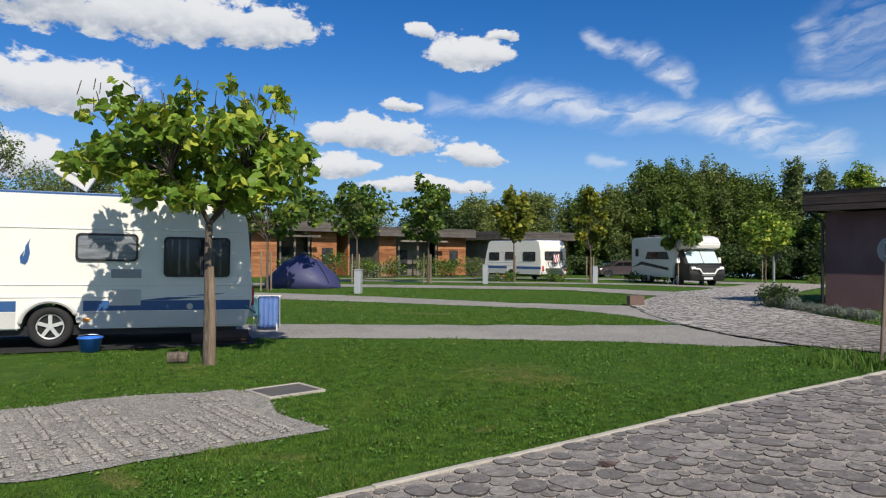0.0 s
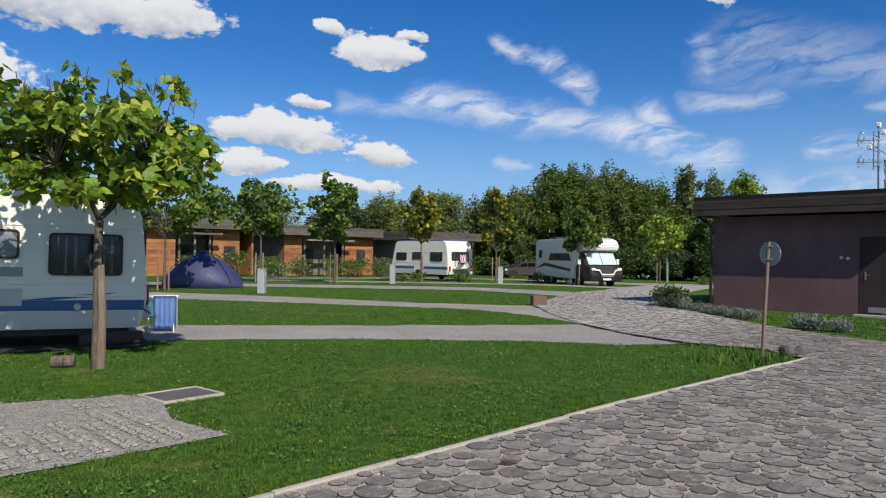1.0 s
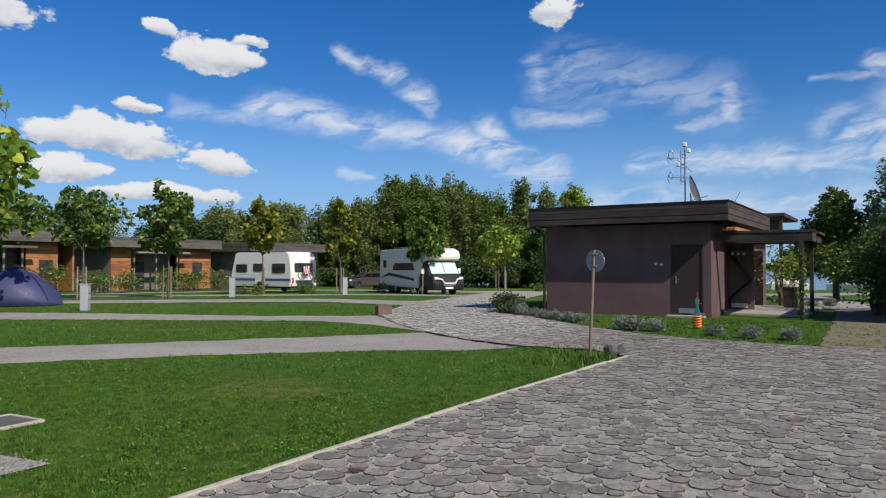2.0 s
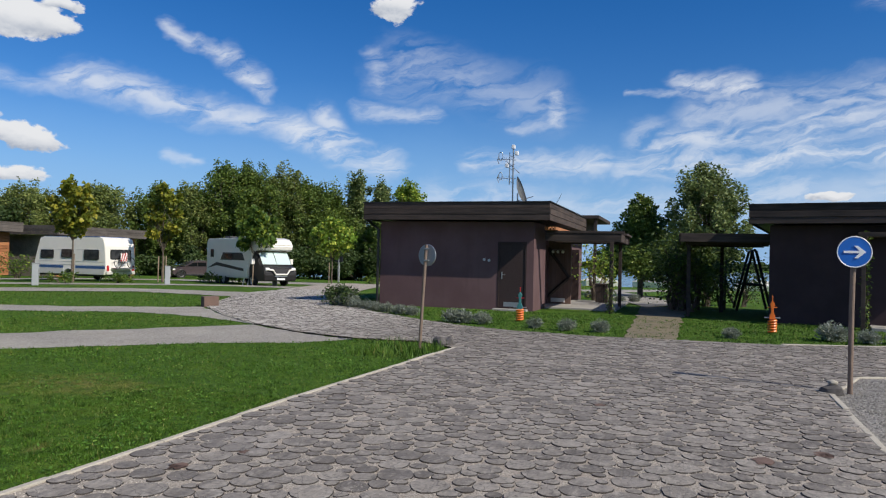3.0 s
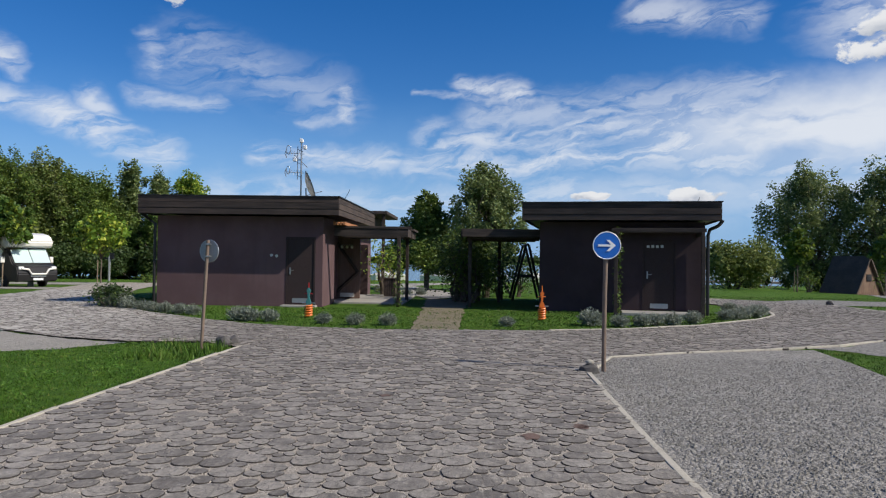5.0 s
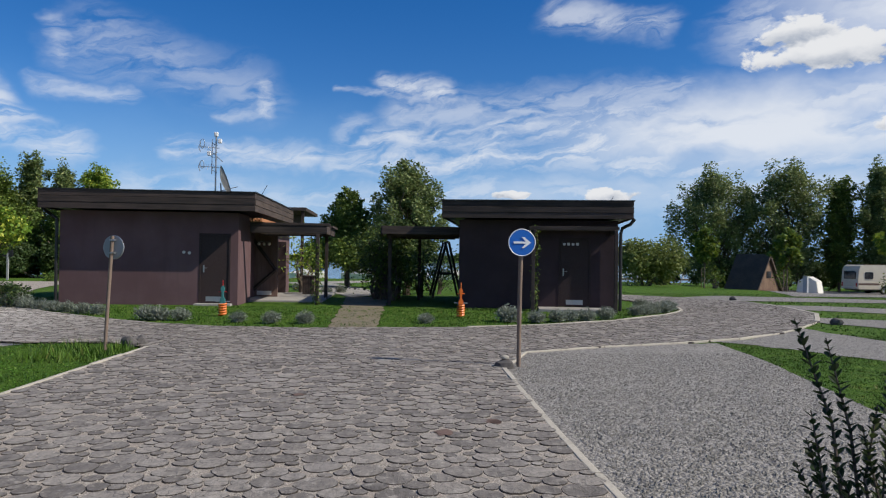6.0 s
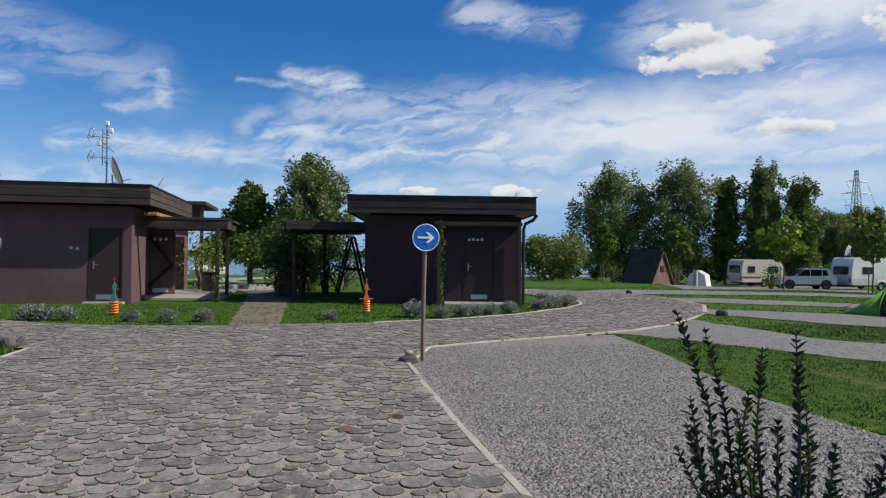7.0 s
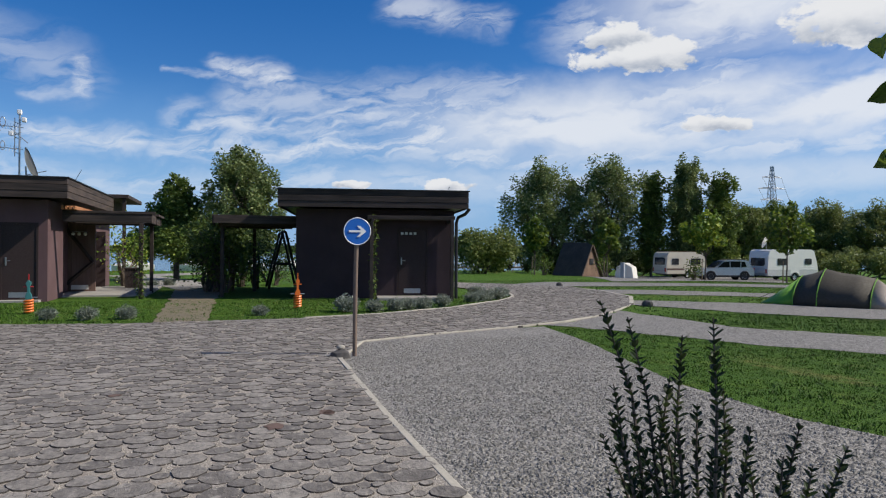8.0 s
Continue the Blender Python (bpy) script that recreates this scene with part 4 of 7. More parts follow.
# ---- trees on the lawn ----
def spreading_catalpa(x, y, label):
    """A low fork with four limbs, twigs to every clump, and a wide flat upper tier over a narrower lower one."""
    rng = np.random.default_rng(3)
    root = empty("catalpa_tree", pose(x, y, gz(x, y)), label, "tree", "lawn trees")
    across, deep = Vector((0.79, -0.61, 0)), Vector((0.61, 0.79, 0))
    blobs = []
    for k in range(34):                       # upper tier
        r, a = 1.46 * math.sqrt((k + 0.5) / 34), 2.4 * k
        q = across * (r * math.cos(a) * 1.06 - 0.14) + deep * (r * math.sin(a) * 0.85)
        blobs.append((q.x, q.y, 3.10 + rng.uniform(-0.36, 0.30) - 0.10 * r, rng.uniform(0.20, 0.32), rng.uniform(0.65, 0.95)))
    for k in range(20):                       # lower tier
        r, a = 1.22 * math.sqrt((k + 0.5) / 20), 2.4 * k + 1.0
        q = across * (r * math.cos(a) * 1.05 + 0.12) + deep * (r * math.sin(a) * 0.9)
        blobs.append((q.x, q.y, 2.26 + rng.uniform(-0.22, 0.26) + 0.12 * r, rng.uniform(0.19, 0.30), rng.uniform(0.65, 0.9)))
    for k in range(12):                       # shoots at the top
        a, r = rng.uniform(0, 6.28), rng.uniform(0.2, 1.7)
        blobs.append((r * math.cos(a) - 0.15, r * math.sin(a), rng.uniform(3.38, 3.66), 0.13, 1.4))
    wood = bmesh.new()
    fork = Vector((0.02, 0.0, 1.92))
    tube(wood, [(0, 0, -0.1), (0.015, 0.02, 0.7), (0.0, -0.02, 1.4), tuple(fork)], [0.062, 0.052, 0.048, 0.05], 10, cap=False)
    mains = []
    for a, out, top in ((0.3, 0.62, 2.5), (2.0, 0.7, 2.6), (3.7, 0.75, 2.55), (5.2, 0.6, 2.65)):
        tip = Vector((out * math.cos(a), out * math.sin(a), top))
        limb(wood, fork, tip, 0.036, 0.020, rng)
        mains += [fork.lerp(tip, 0.55), tip]
    for b in blobs:
        c = Vector(b[:3])
        start = min(mains, key=lambda m: (m - c).length + (2.0 if m.z > c.z + 0.25 else 0.0))
        limb(wood, start, c, 0.015, 0.004, rng, 5)
    part("trunk", wood, BARK, root, smooth=True)
    v, f = leaves(rng, crown_points(rng, blobs, 3500, 0.40), 0.138, BROAD, BROAD_F, droop=0.45, up=0.9)
    many("crown", v, f, LEAF_NEAR, root)
    return root


near = spreading_catalpa(6.3, 9.5, "young catalpa with broad yellow-green leaves beside a caravan")
part("stake", bar([(0.03, -0.09, -0.1), (0.05, -0.07, 0.7), (0.02, -0.06, 1.34)], [0.056, 0.05, 0.046], 9), POST_WOOD, near, "thick round wooden support stake")
pods = bmesh.new()
prng = np.random.default_rng(8)
for k in range(46):
    a, r = prng.uniform(0, 6.28), prng.uniform(0.3, 1.05)
    px, py, pz = 1.5 * r * math.cos(a) - 0.15, 1.5 * r * math.sin(a), prng.uniform(3.2, 3.5)
    tube(pods, [(px, py, pz), (px + prng.uniform(-0.05, 0.05), py, pz + prng.uniform(0.12, 0.30))], 0.006, 4)
tagged(part("seed_pods", pods, BARK, near), "", "", kind="stuff")
ROW = [(14.7, 26.6, 5.0, 4.8, 2.2, LEAF_MID, 2), (22.4, 32.6, 5.3, 3.9, 2.5, LEAF_MID, 2), (25.45, 30.3, 5.5, 2.9, 2.1, LEAF_MID, 3), (31.8, 30.4, 5.3, 2.7, 2.4, LEAF_YELLOW, 1),
       (37.1, 29.1, 5.9, 2.1, 2.0, LEAF_YELLOW, 3), (38.0, 23.2, 4.4, 2.5, 1.8, LEAF_MID, 2), (49.8, 24.6, 4.9, 3.3, 1.8, LEAF_NEAR, 2),
       (55.7, -24.3, 4.6, 2.4, 1.8, LEAF_MID, 1), (50.5, -27.9, 4.3, 2.2, 1.6, LEAF_MID, 1), (44.2, -31.9, 4.7, 2.9, 1.9, LEAF_NEAR, 1), (41.0, -35.8, 5.2, 3.5, 2.1, LEAF_MID, 1)]
for k, (x, y, h, w, b, m, st) in enumerate(ROW):
    tree("lawn_tree", x, y, h, w, b, m, 1500, 0.22, 20 + k, "young staked tree with large leaves on the lawn" if m is not LEAF_YELLOW else "young lawn tree with leaves turning yellow", "lawn trees", "round", True, 0.05, 0.0, st, 10, 0.0, 0.34, 0.5, 8)
tree("catalpa_tree", 4.22, -3.30, 4.0, 2.5, 1.75, LEAF_MID, 1500, 0.14, 61, "young catalpa tree on the lawn by the gravel pitch", "lawn trees", "flat", True, 0.055, 0.02, 1, 22)

# ---- tall trees behind ----
BIG = [  # x, y, height, width, bottom, leaf material, shape
    (71.6, -32.5, 11.0, 8.4, 0.3, LEAF_POPLAR, "round"), (68.6, -38.4, 11.2, 8.6, 0.3, LEAF_POPLAR, "round"), (66.3, -42.1, 10.0, 4.4, 0.3, LEAF_WOOD, "tall"),
    (64.4, -44.9, 11.0, 5.2, 0.3, LEAF_POPLAR, "tall"), (62.5, -47.4, 9.6, 4.6, 0.3, LEAF_WOOD, "tall"), (67.8, -55.2, 7.0, 6.0, 0.2, LEAF_OLIVE, "round"),
    (72, -70, 7.6, 8.0, 0.4, LEAF_OLIVE, "round"), (77, -67, 7.8, 8.0, 0.4, LEAF_WOOD, "round"), (66, -72, 7.0, 9.0, 0.5, LEAF_OLIVE, "round"), (58, -74, 6.2, 9.0, 0.5, LEAF_OLIVE, "round"), (52, -78, 5.6, 9.0, 0.5, LEAF_WOOD, "round"), (44, -80, 5.6, 9.0, 0.5, LEAF_OLIVE, "round"),
    (45.7, 2.3, 6.0, 6.2, 1.1, LEAF_WOOD, "cone"), (44.8, -1.3, 6.9, 4.4, 0.9, LEAF_POPLAR, "round"),
    (50, 62, 8.0, 8, 0.5, LEAF_DARK, "round"), (42, 66, 7.8, 8, 0.5, LEAF_OLIVE, "round"), (36, 66, 7.2, 8, 0.5, LEAF_OLIVE, "round"), (28, 66, 7.2, 8, 0.5, LEAF_OLIVE, "round"),
    (55, 61, 8.3, 7.5, 0.5, LEAF_OLIVE, "round"), (59.5, 56.4, 9.2, 8, 0.5, LEAF_OLIVE, "round"), (63.5, 52.1, 9.2, 7, 0.5, LEAF_WOOD, "round"), (65.4, 49.7, 9.4, 7, 0.5, LEAF_OLIVE, "round"),
    (67.6, 46.9, 12.4, 8.5, 0.4, LEAF_WOOD, "round"), (68.9, 44.4, 12.0, 8.5, 0.4, LEAF_WOOD, "round"), (71, 41.9, 11.8, 8.0, 0.4, LEAF_OLIVE, "round"), (72.3, 39.2, 11.0, 8.0, 0.4, LEAF_WOOD, "round"),
    (73.5, 36.8, 8.6, 6.5, 0.3, LEAF_WOOD, "round"), (74.5, 34.8, 12.2, 4.6, 0.5, LEAF_POPLAR, "tall"), (75.6, 32.2, 11.2, 4.6, 0.5, LEAF_POPLAR, "tall"), (77, 29.4, 11.2, 5.0, 0.5, LEAF_NEAR, "round"), (72, 30, 7.6, 6, 0.3, LEAF_WOOD, "round"), (74, 26, 6.4, 6, 0.3, LEAF_WOOD, "round"),
    (-4, 42, 9.3, 7.0, 1.0, LEAF_OLIVE, "round"), (-10, 44, 9.0, 7.0, 1.0, LEAF_OLIVE, "round"), (1.5, 44, 10.6, 7.5, 1.0, LEAF_OLIVE, "round"), (6, 50, 9.0, 7.0, 0.5, LEAF_OLIVE, "round"), (14, 58, 9, 8, 0.5, LEAF_OLIVE, "round"), (-20, 46, 9, 8, 0.5, LEAF_WOOD, "round"),
]
for k, (x, y, h, w, b, m, s) in enumerate(BIG):
    tree("tall_tree", x, y, (h if y < 20 or x < 50 else 0.93 * h) - gz(x, y) * 0.5, w, b, m, 24000 if x < 50 or w > 5 else 15000, 0.20 if x < 50 else 0.29, 100 + k, "tall leafy tree at the edge of the campsite" if m is not LEAF_POPLAR else "grey-green poplar tree by the lake shore", "tall trees", s, False, 0.14, 0.0, 0, 44, 0.0, 0.27, 0.35, 40)
for k, (x, y, w, h, m) in enumerate([(68, 36, 8, 3.4, LEAF_DARK), (69, 31.5, 8, 3.2, LEAF_DARK), (71.5, 26.5, 8, 3.2, LEAF_DARK), (66, 41, 8, 3.4, LEAF_DARK), (72, 21.5, 8, 2.6, LEAF_DARK), (60, 50, 9, 3.4, LEAF_DARK), (64, 45, 9, 3.6, LEAF_DARK), (67, 40, 9, 3.6, LEAF_DARK), (70, 35, 9, 3.4, LEAF_DARK), (71, 30, 9, 3.4, LEAF_DARK), (74, 24, 9, 3.0, LEAF_DARK), (63.5, -22.5, 5.6, 4.6, LEAF_OLIVE),
                                     (66, -50, 9, 3.0, LEAF_OLIVE), (80, -42, 14, 3.2, LEAF_DARK), (76, -52, 14, 3.2, LEAF_OLIVE), (84, -34, 9, 2.6, LEAF_DARK), (70, -60, 14, 3.4, LEAF_OLIVE), (88, 18, 14, 3.4, LEAF_DARK), (84, 30, 14, 3.4, LEAF_DARK), (80, 42, 14, 3.4, LEAF_DARK), (60, -62, 10, 3.4, LEAF_OLIVE), (73, -37, 8, 3.2, LEAF_DARK), (71, -43, 8, 3.0, LEAF_DARK), (69, -48, 8, 3.0, LEAF_DARK), (64, -53, 7, 3.0, LEAF_WOOD), (56, -70, 12, 3.4, LEAF_WOOD), (47, -72, 12, 3.4, LEAF_WOOD)]):
    bush("bush", x, y, w, h, m, 6500, 0.32, 300 + k, "dense dark green undergrowth along the woods", "bush", "undergrowth")
frng = np.random.default_rng(5)
pts = np.stack([frng.uniform(500, 530, 26000), frng.uniform(-700, 700, 26000), np.zeros(26000)], 1)
pts[:, 2] = -1.0 + (3.0 + 4.0 * np.abs(np.sin(pts[:, 1] * 0.045) * np.sin(pts[:, 1] * 0.013 + 1))) * frng.random(26000) ** 0.6
v, f = leaves(frng, pts, 3.2)
tagged(many("far_woods", v, f, LEAF_DARK), "low dark woods on the far lake shore", "woods", kind="stuff")
# hedge shrubs before the wooden cabins, and round the pitches
for k in range(15):
    bush("hedge_shrub", 22.5 + 1.75 * k, 41.6 + 0.9 * math.sin(k * 1.7), 1.7, 1.5 + 0.5 * math.sin(k * 2.3) ** 2, LEAF_MID, 600, 0.16, 330 + k, "leafy green shrub in a row before the cabins", "shrub", "hedge")
for k, (x, y, w, h) in enumerate([(30.6, 29.6, 1.6, 0.7), (33.2, 28.6, 1.6, 0.7), (39.5, 27.4, 1.8, 0.8), (41, 27, 1.5, 0.7), (52, 22.2, 1.6, 0.8), (55, 22.8, 1.8, 0.9), (58, 23.5, 1.6, 0.8), (51.5, -28.4, 1.2, 1.9), (45.1, -31.6, 1.0, 1.8), (54.6, -24.6, 1.2, 2.0)]):
    bush("shrub", x, y, w, h, LEAF_MID, 420, 0.14, 360 + k, "low green shrub in a planting bed", "shrub", "bed shrubs")

# ---- lavender round the houses ----
def lavender_bush(seed):
    rng = np.random.default_rng(seed)
    root = empty("lavender_bush", pose(0, 0, -5), "small grey-green lavender bush on the house lawn", "bush", "lavender")
    n = 200
    a, t = rng.uniform(0, 6.28, n), np.sqrt(rng.random(n)) * 1.05
    d = np.stack([np.sin(t) * np.cos(a), np.sin(t) * np.sin(a), np.cos(t)], 1)
    s = np.cross(d, rng.normal(size=(n, 3)))
    s /= np.linalg.norm(s, axis=1)[:, None]
    ln = rng.uniform(0.18, 0.30, n)[:, None]
    r0 = d * 0.04
    v = np.stack([r0 - s * 0.006, r0 + d * ln * 0.6 + s * 0.010, r0 + d * ln + rng.normal(size=(n, 3)) * 0.01, r0 + d * ln * 0.6 - s * 0.010], 1).reshape(-1, 3)
    f = (np.array([(0, 1, 2), (0, 2, 3)])[None] + (np.arange(n) * 4)[:, None, None]).reshape(-1, 3)
    many("flower_spray", v, f, LEAF_LAVENDER, root)
    pts = crown_points(rng, [(0, 0, 0.14, 0.21, 0.8), (0.06, 0.05, 0.12, 0.18, 0.8), (-0.07, 0.03, 0.12, 0.17, 0.8), (0.02, -0.08, 0.11, 0.17, 0.8)], 900, 0.4)
    pts[:, 2] = np.maximum(pts[:, 2], 0.01)
    v, f = leaves(rng, pts, 0.045, droop=-0.5)
    many("foliage", v, f, LEAF_LAVENDER, root)
    return root


lav = [lavender_bush(70), lavender_bush(71)]
LAV = [(22.2, 9.2, 0.95), (21.9, 8.7, 1.0), (21.6, 8.25, 0.95), (21.35, 7.8, 0.95), (20.95, 7.25, 0.95), (20.75, 6.8, 0.9), (19.3, 5.15, 1.2), (19.25, 4.85, 1.1), (19.3, 4.4, 1.0), (18.98, 3.05, 0.85), (18.77, 2.28, 0.95), (18.82, 1.55, 0.95),
       (19.05, -1.15, 0.8), (19.5, -3.15, 1.35), (19.35, -3.78, 1.0), (19.64, -4.36, 1.0), (19.9, -4.75, 1.0), (20.0, -5.16, 1.05), (20.5, -5.8, 1.1), (21.9, -7.1, 1.0), (22.2, -7.45, 1.0), (22.45, -7.75, 1.15), (22.8, -8.2, 1.25), (23.7, -8.75, 1.1), (24.6, -8.2, 1.1), (22.9, 9.9, 1.4), (23.4, 10.4, 1.5), (22.6, 9.5, 1.3), (33, 2.4, 1.1), (35, 1.9, 1.2), (36, -0.6, 1.1), (38, 4.2, 1.2)]
for k, (x, y, s) in enumerate(LAV):
    o = lav[k % 2]
    o.scale = (s, s, s)
    copy_thing(o, pose(x, y, gz(x, y), 0, 0, 47 * k))
for o in lav:
    for c in list(o.children):
        bpy.data.objects.remove(c)
    bpy.data.objects.remove(o)
for k, (x, y) in enumerate([(23.1, 10.2), (22.7, 10.0), (23.9, 10.6)]):
    bush("shrub", x, y, 1.1, 0.75, LEAF_DARK, 500, 0.10, 380 + k, "dark low shrub at the house corner", "shrub", "bed shrubs")

# ---- the shrub close to the camera ----
srng = np.random.default_rng(12)
shrub = empty("privet_shrub", pose(5.15, -2.25, 0), "upright dark-leaved shrub with long leafy shoots", "shrub")
right = Vector((-0.57, -0.82, 0)).normalized()        # across the plant, along its row
SHOOTS = [(-0.40, 1.30, -0.10), (-0.30, 1.22, -0.11), (-0.12, 1.17, 0.0), (-0.02, 1.25, 0.02), (-0.34, 0.98, -0.10), (-0.20, 0.92, -0.04), (0.03, 0.94, 0.03), (0.10, 0.86, 0.05), (-0.27, 0.80, -0.08), (-0.06, 0.88, 0.0),
          (0.28, 0.86, 0.05), (0.22, 0.76, 0.02), (0.42, 0.80, 0.08), (-0.14, 0.78, 0.0), (0.34, 0.68, 0.05), (-0.42, 0.72, -0.08), (0.0, 0.7, 0.0), (0.13, 0.66, 0.02), (-0.24, 0.66, -0.02), (0.48, 0.6, 0.08), (-0.3, 0.6, 0), (-0.15, 0.62, 0.02), (0.05, 0.6, 0), (0.2, 0.58, 0), (0.38, 0.55, 0.03), (-0.4, 0.5, -0.03), (0.55, 0.5, 0.05), (-0.08, 0.52, 0), (0.3, 0.48, 0), (-0.22, 0.48, 0), (0.12, 0.5, 0), (-0.36, 0.86, -0.1), (-0.17, 1.0, 0.02), (0.06, 0.8, 0.02)]
stem_bm, lv, lf, count = bmesh.new(), [], [], 0
for s, top, bend in SHOOTS:
    dep = Vector((0.82, -0.57, 0)) * srng.uniform(-0.16, 0.16)
    b0 = right * (s * 0.45) + dep * 0.5
    b1 = right * (s - bend * 0.5 + srng.uniform(-0.05, 0.05)) + dep
    b2 = right * (s + bend * 0.3) + dep
    pts = [b0 + Vector((0, 0, -0.02)), b0.lerp(b1, 0.6) + Vector((0, 0, top * 0.40)), b1 + Vector((0, 0, top * 0.72)), b2 + Vector((0, 0, top))]
    tube(stem_bm, pts, [0.011, 0.008, 0.006, 0.0025], 6)
    n = int(top / 0.034)
    for i in range(n):
        q = 0.14 + 0.86 * i / n
        seg = min(2, int(q * 3))
        p = pts[seg].lerp(pts[seg + 1], q * 3 - seg)
        along = (pts[seg + 1] - pts[seg]).normalized()
        for side in (0, 1):
            a = 1.57 * i + 3.14 * side + srng.uniform(-0.4, 0.4)
            u = Vector((math.cos(a), math.sin(a), 0))
            d = (u * 0.9 + along * srng.uniform(0.5, 1.3)).normalized()
            w = d.cross(along).normalized()
            nn = w.cross(d)
            L = srng.uniform(0.034, 0.054) * (1.0 if q < 0.93 else 0.7)
            for cx, cy, cz in ((0, 0, 0), (0.24, 0.22, 0.07), (0.30, 0.55, 0.06), (0.16, 0.85, 0.0), (0, 1.0, -0.08), (-0.16, 0.85, 0.0), (-0.30, 0.55, 0.06), (-0.24, 0.22, 0.07)):
                lv.append(p + (w * cx + d * cy + nn * cz) * L)
            lf += [(count, count + i, count + i + 1) for i in range(1, 7)]
            count += 8
part("branching", stem_bm, BARK, shrub)
many("foliage", [tuple(v) for v in lv], lf, LEAF_SHRUB, shrub)


# ---- vehicles ----
def wheel(parent, x, y, z, r, w, out=1, rim=ALLOY, spokes=5):
    """A wheel whose axle runs along y; out: the side on which its rim shows."""
    t = bmesh.new()
    n, prof = 26, [(0.62, -0.5), (0.90, -0.5), (1.0, -0.36), (1.0, 0.36), (0.90, 0.5), (0.62, 0.5)]
    rings = []
    for k in range(n):
        a = 2 * math.pi * k / n
        rings.append([t.verts.new((x + r * q * math.cos(a), y + w * s, z + r * q * math.sin(a))) for q, s in prof])
    for k in range(n):
        for j in range(len(prof)):
            a, b = rings[k], rings[(k + 1) % n]
            t.faces.new((a[j], a[(j + 1) % len(prof)], b[(j + 1) % len(prof)], b[j]))
    bmesh.ops.recalc_face_normals(t, faces=t.faces)
    ob = part("wheel", t, RUBBER, parent, "black tyre", True)
    h = bmesh.new()
    # black backing disc, put in to keep the gaps between the spokes dark
    part("brake_disc", disc(bmesh.new(), pose(x, y + out * w * 0.16, z, 90 if out < 0 else -90), r * 0.60, w * 0.06, 24), BLACK, ob)
    disc(h, pose(x, y + out * w * 0.30, z, 90 if out < 0 else -90), r * 0.16, w * 0.12, 14)
    for k in range(spokes):
        a = 2 * math.pi * k / spokes
        box(h, -r * 0.085, r * 0.085, w * 0.26, w * 0.40, r * 0.10, r * 0.62, 0.0, Matrix.Translation((x, y, z)) @ Matrix.Rotation(a, 4, "Y") @ Matrix.Diagonal((1, out, 1, 1)))
    tube(h, [(x + r * 0.6 * math.cos(2 * math.pi * k / 24), y + out * w * 0.36, z + r * 0.6 * math.sin(2 * math.pi * k / 24)) for k in range(25)], r * 0.05, 6)
    part("rim", h, rim, ob, "silver spoked wheel rim")
    return ob


def window_on(parent, x0, x1, z0, z1, y, out, frame_mat=BLACK, label="tinted window in a dark rubber frame", r=0.07, glass=None):
    """A rounded caravan window on a side wall at y; out: the side that it faces."""
    ring = rounded(x0, x1, z0, z1, r)
    inner = rounded(x0 + 0.035, x1 - 0.035, z0 + 0.035, z1 - 0.035, r * 0.7)
    f = loft([[(p[0], y, p[1]) for p in ring], [(p[0], y + out * 0.03, p[1]) for p in ring], [(p[0], y + out * 0.03, p[1]) for p in inner], [(p[0], y + out * 0.012, p[1]) for p in inner]])
    w = part("window", f, frame_mat, parent, label)
    part("pane", prism(inner, "y", y + out * 0.013, y + out * 0.022), glass or PANE, w)
    return w


def end_window(parent, x, out, y0, y1, z0, z1):
    ring, inner = rounded(y0, y1, z0, z1, 0.09), rounded(y0 + 0.04, y1 - 0.04, z0 + 0.04, z1 - 0.04, 0.06)
    f = loft([[(x, p[0], p[1]) for p in ring], [(x + out * 0.03, p[0], p[1]) for p in ring], [(x + out * 0.03, p[0], p[1]) for p in inner], [(x + out * 0.012, p[0], p[1]) for p in inner]])
    w = part("end_window", f, BLACK, parent, "wide tinted end window")
    part("pane", prism(inner, "x", min(x + out * 0.013, x + out * 0.022), max(x + out * 0.013, x + out * 0.022)), PANE, w)


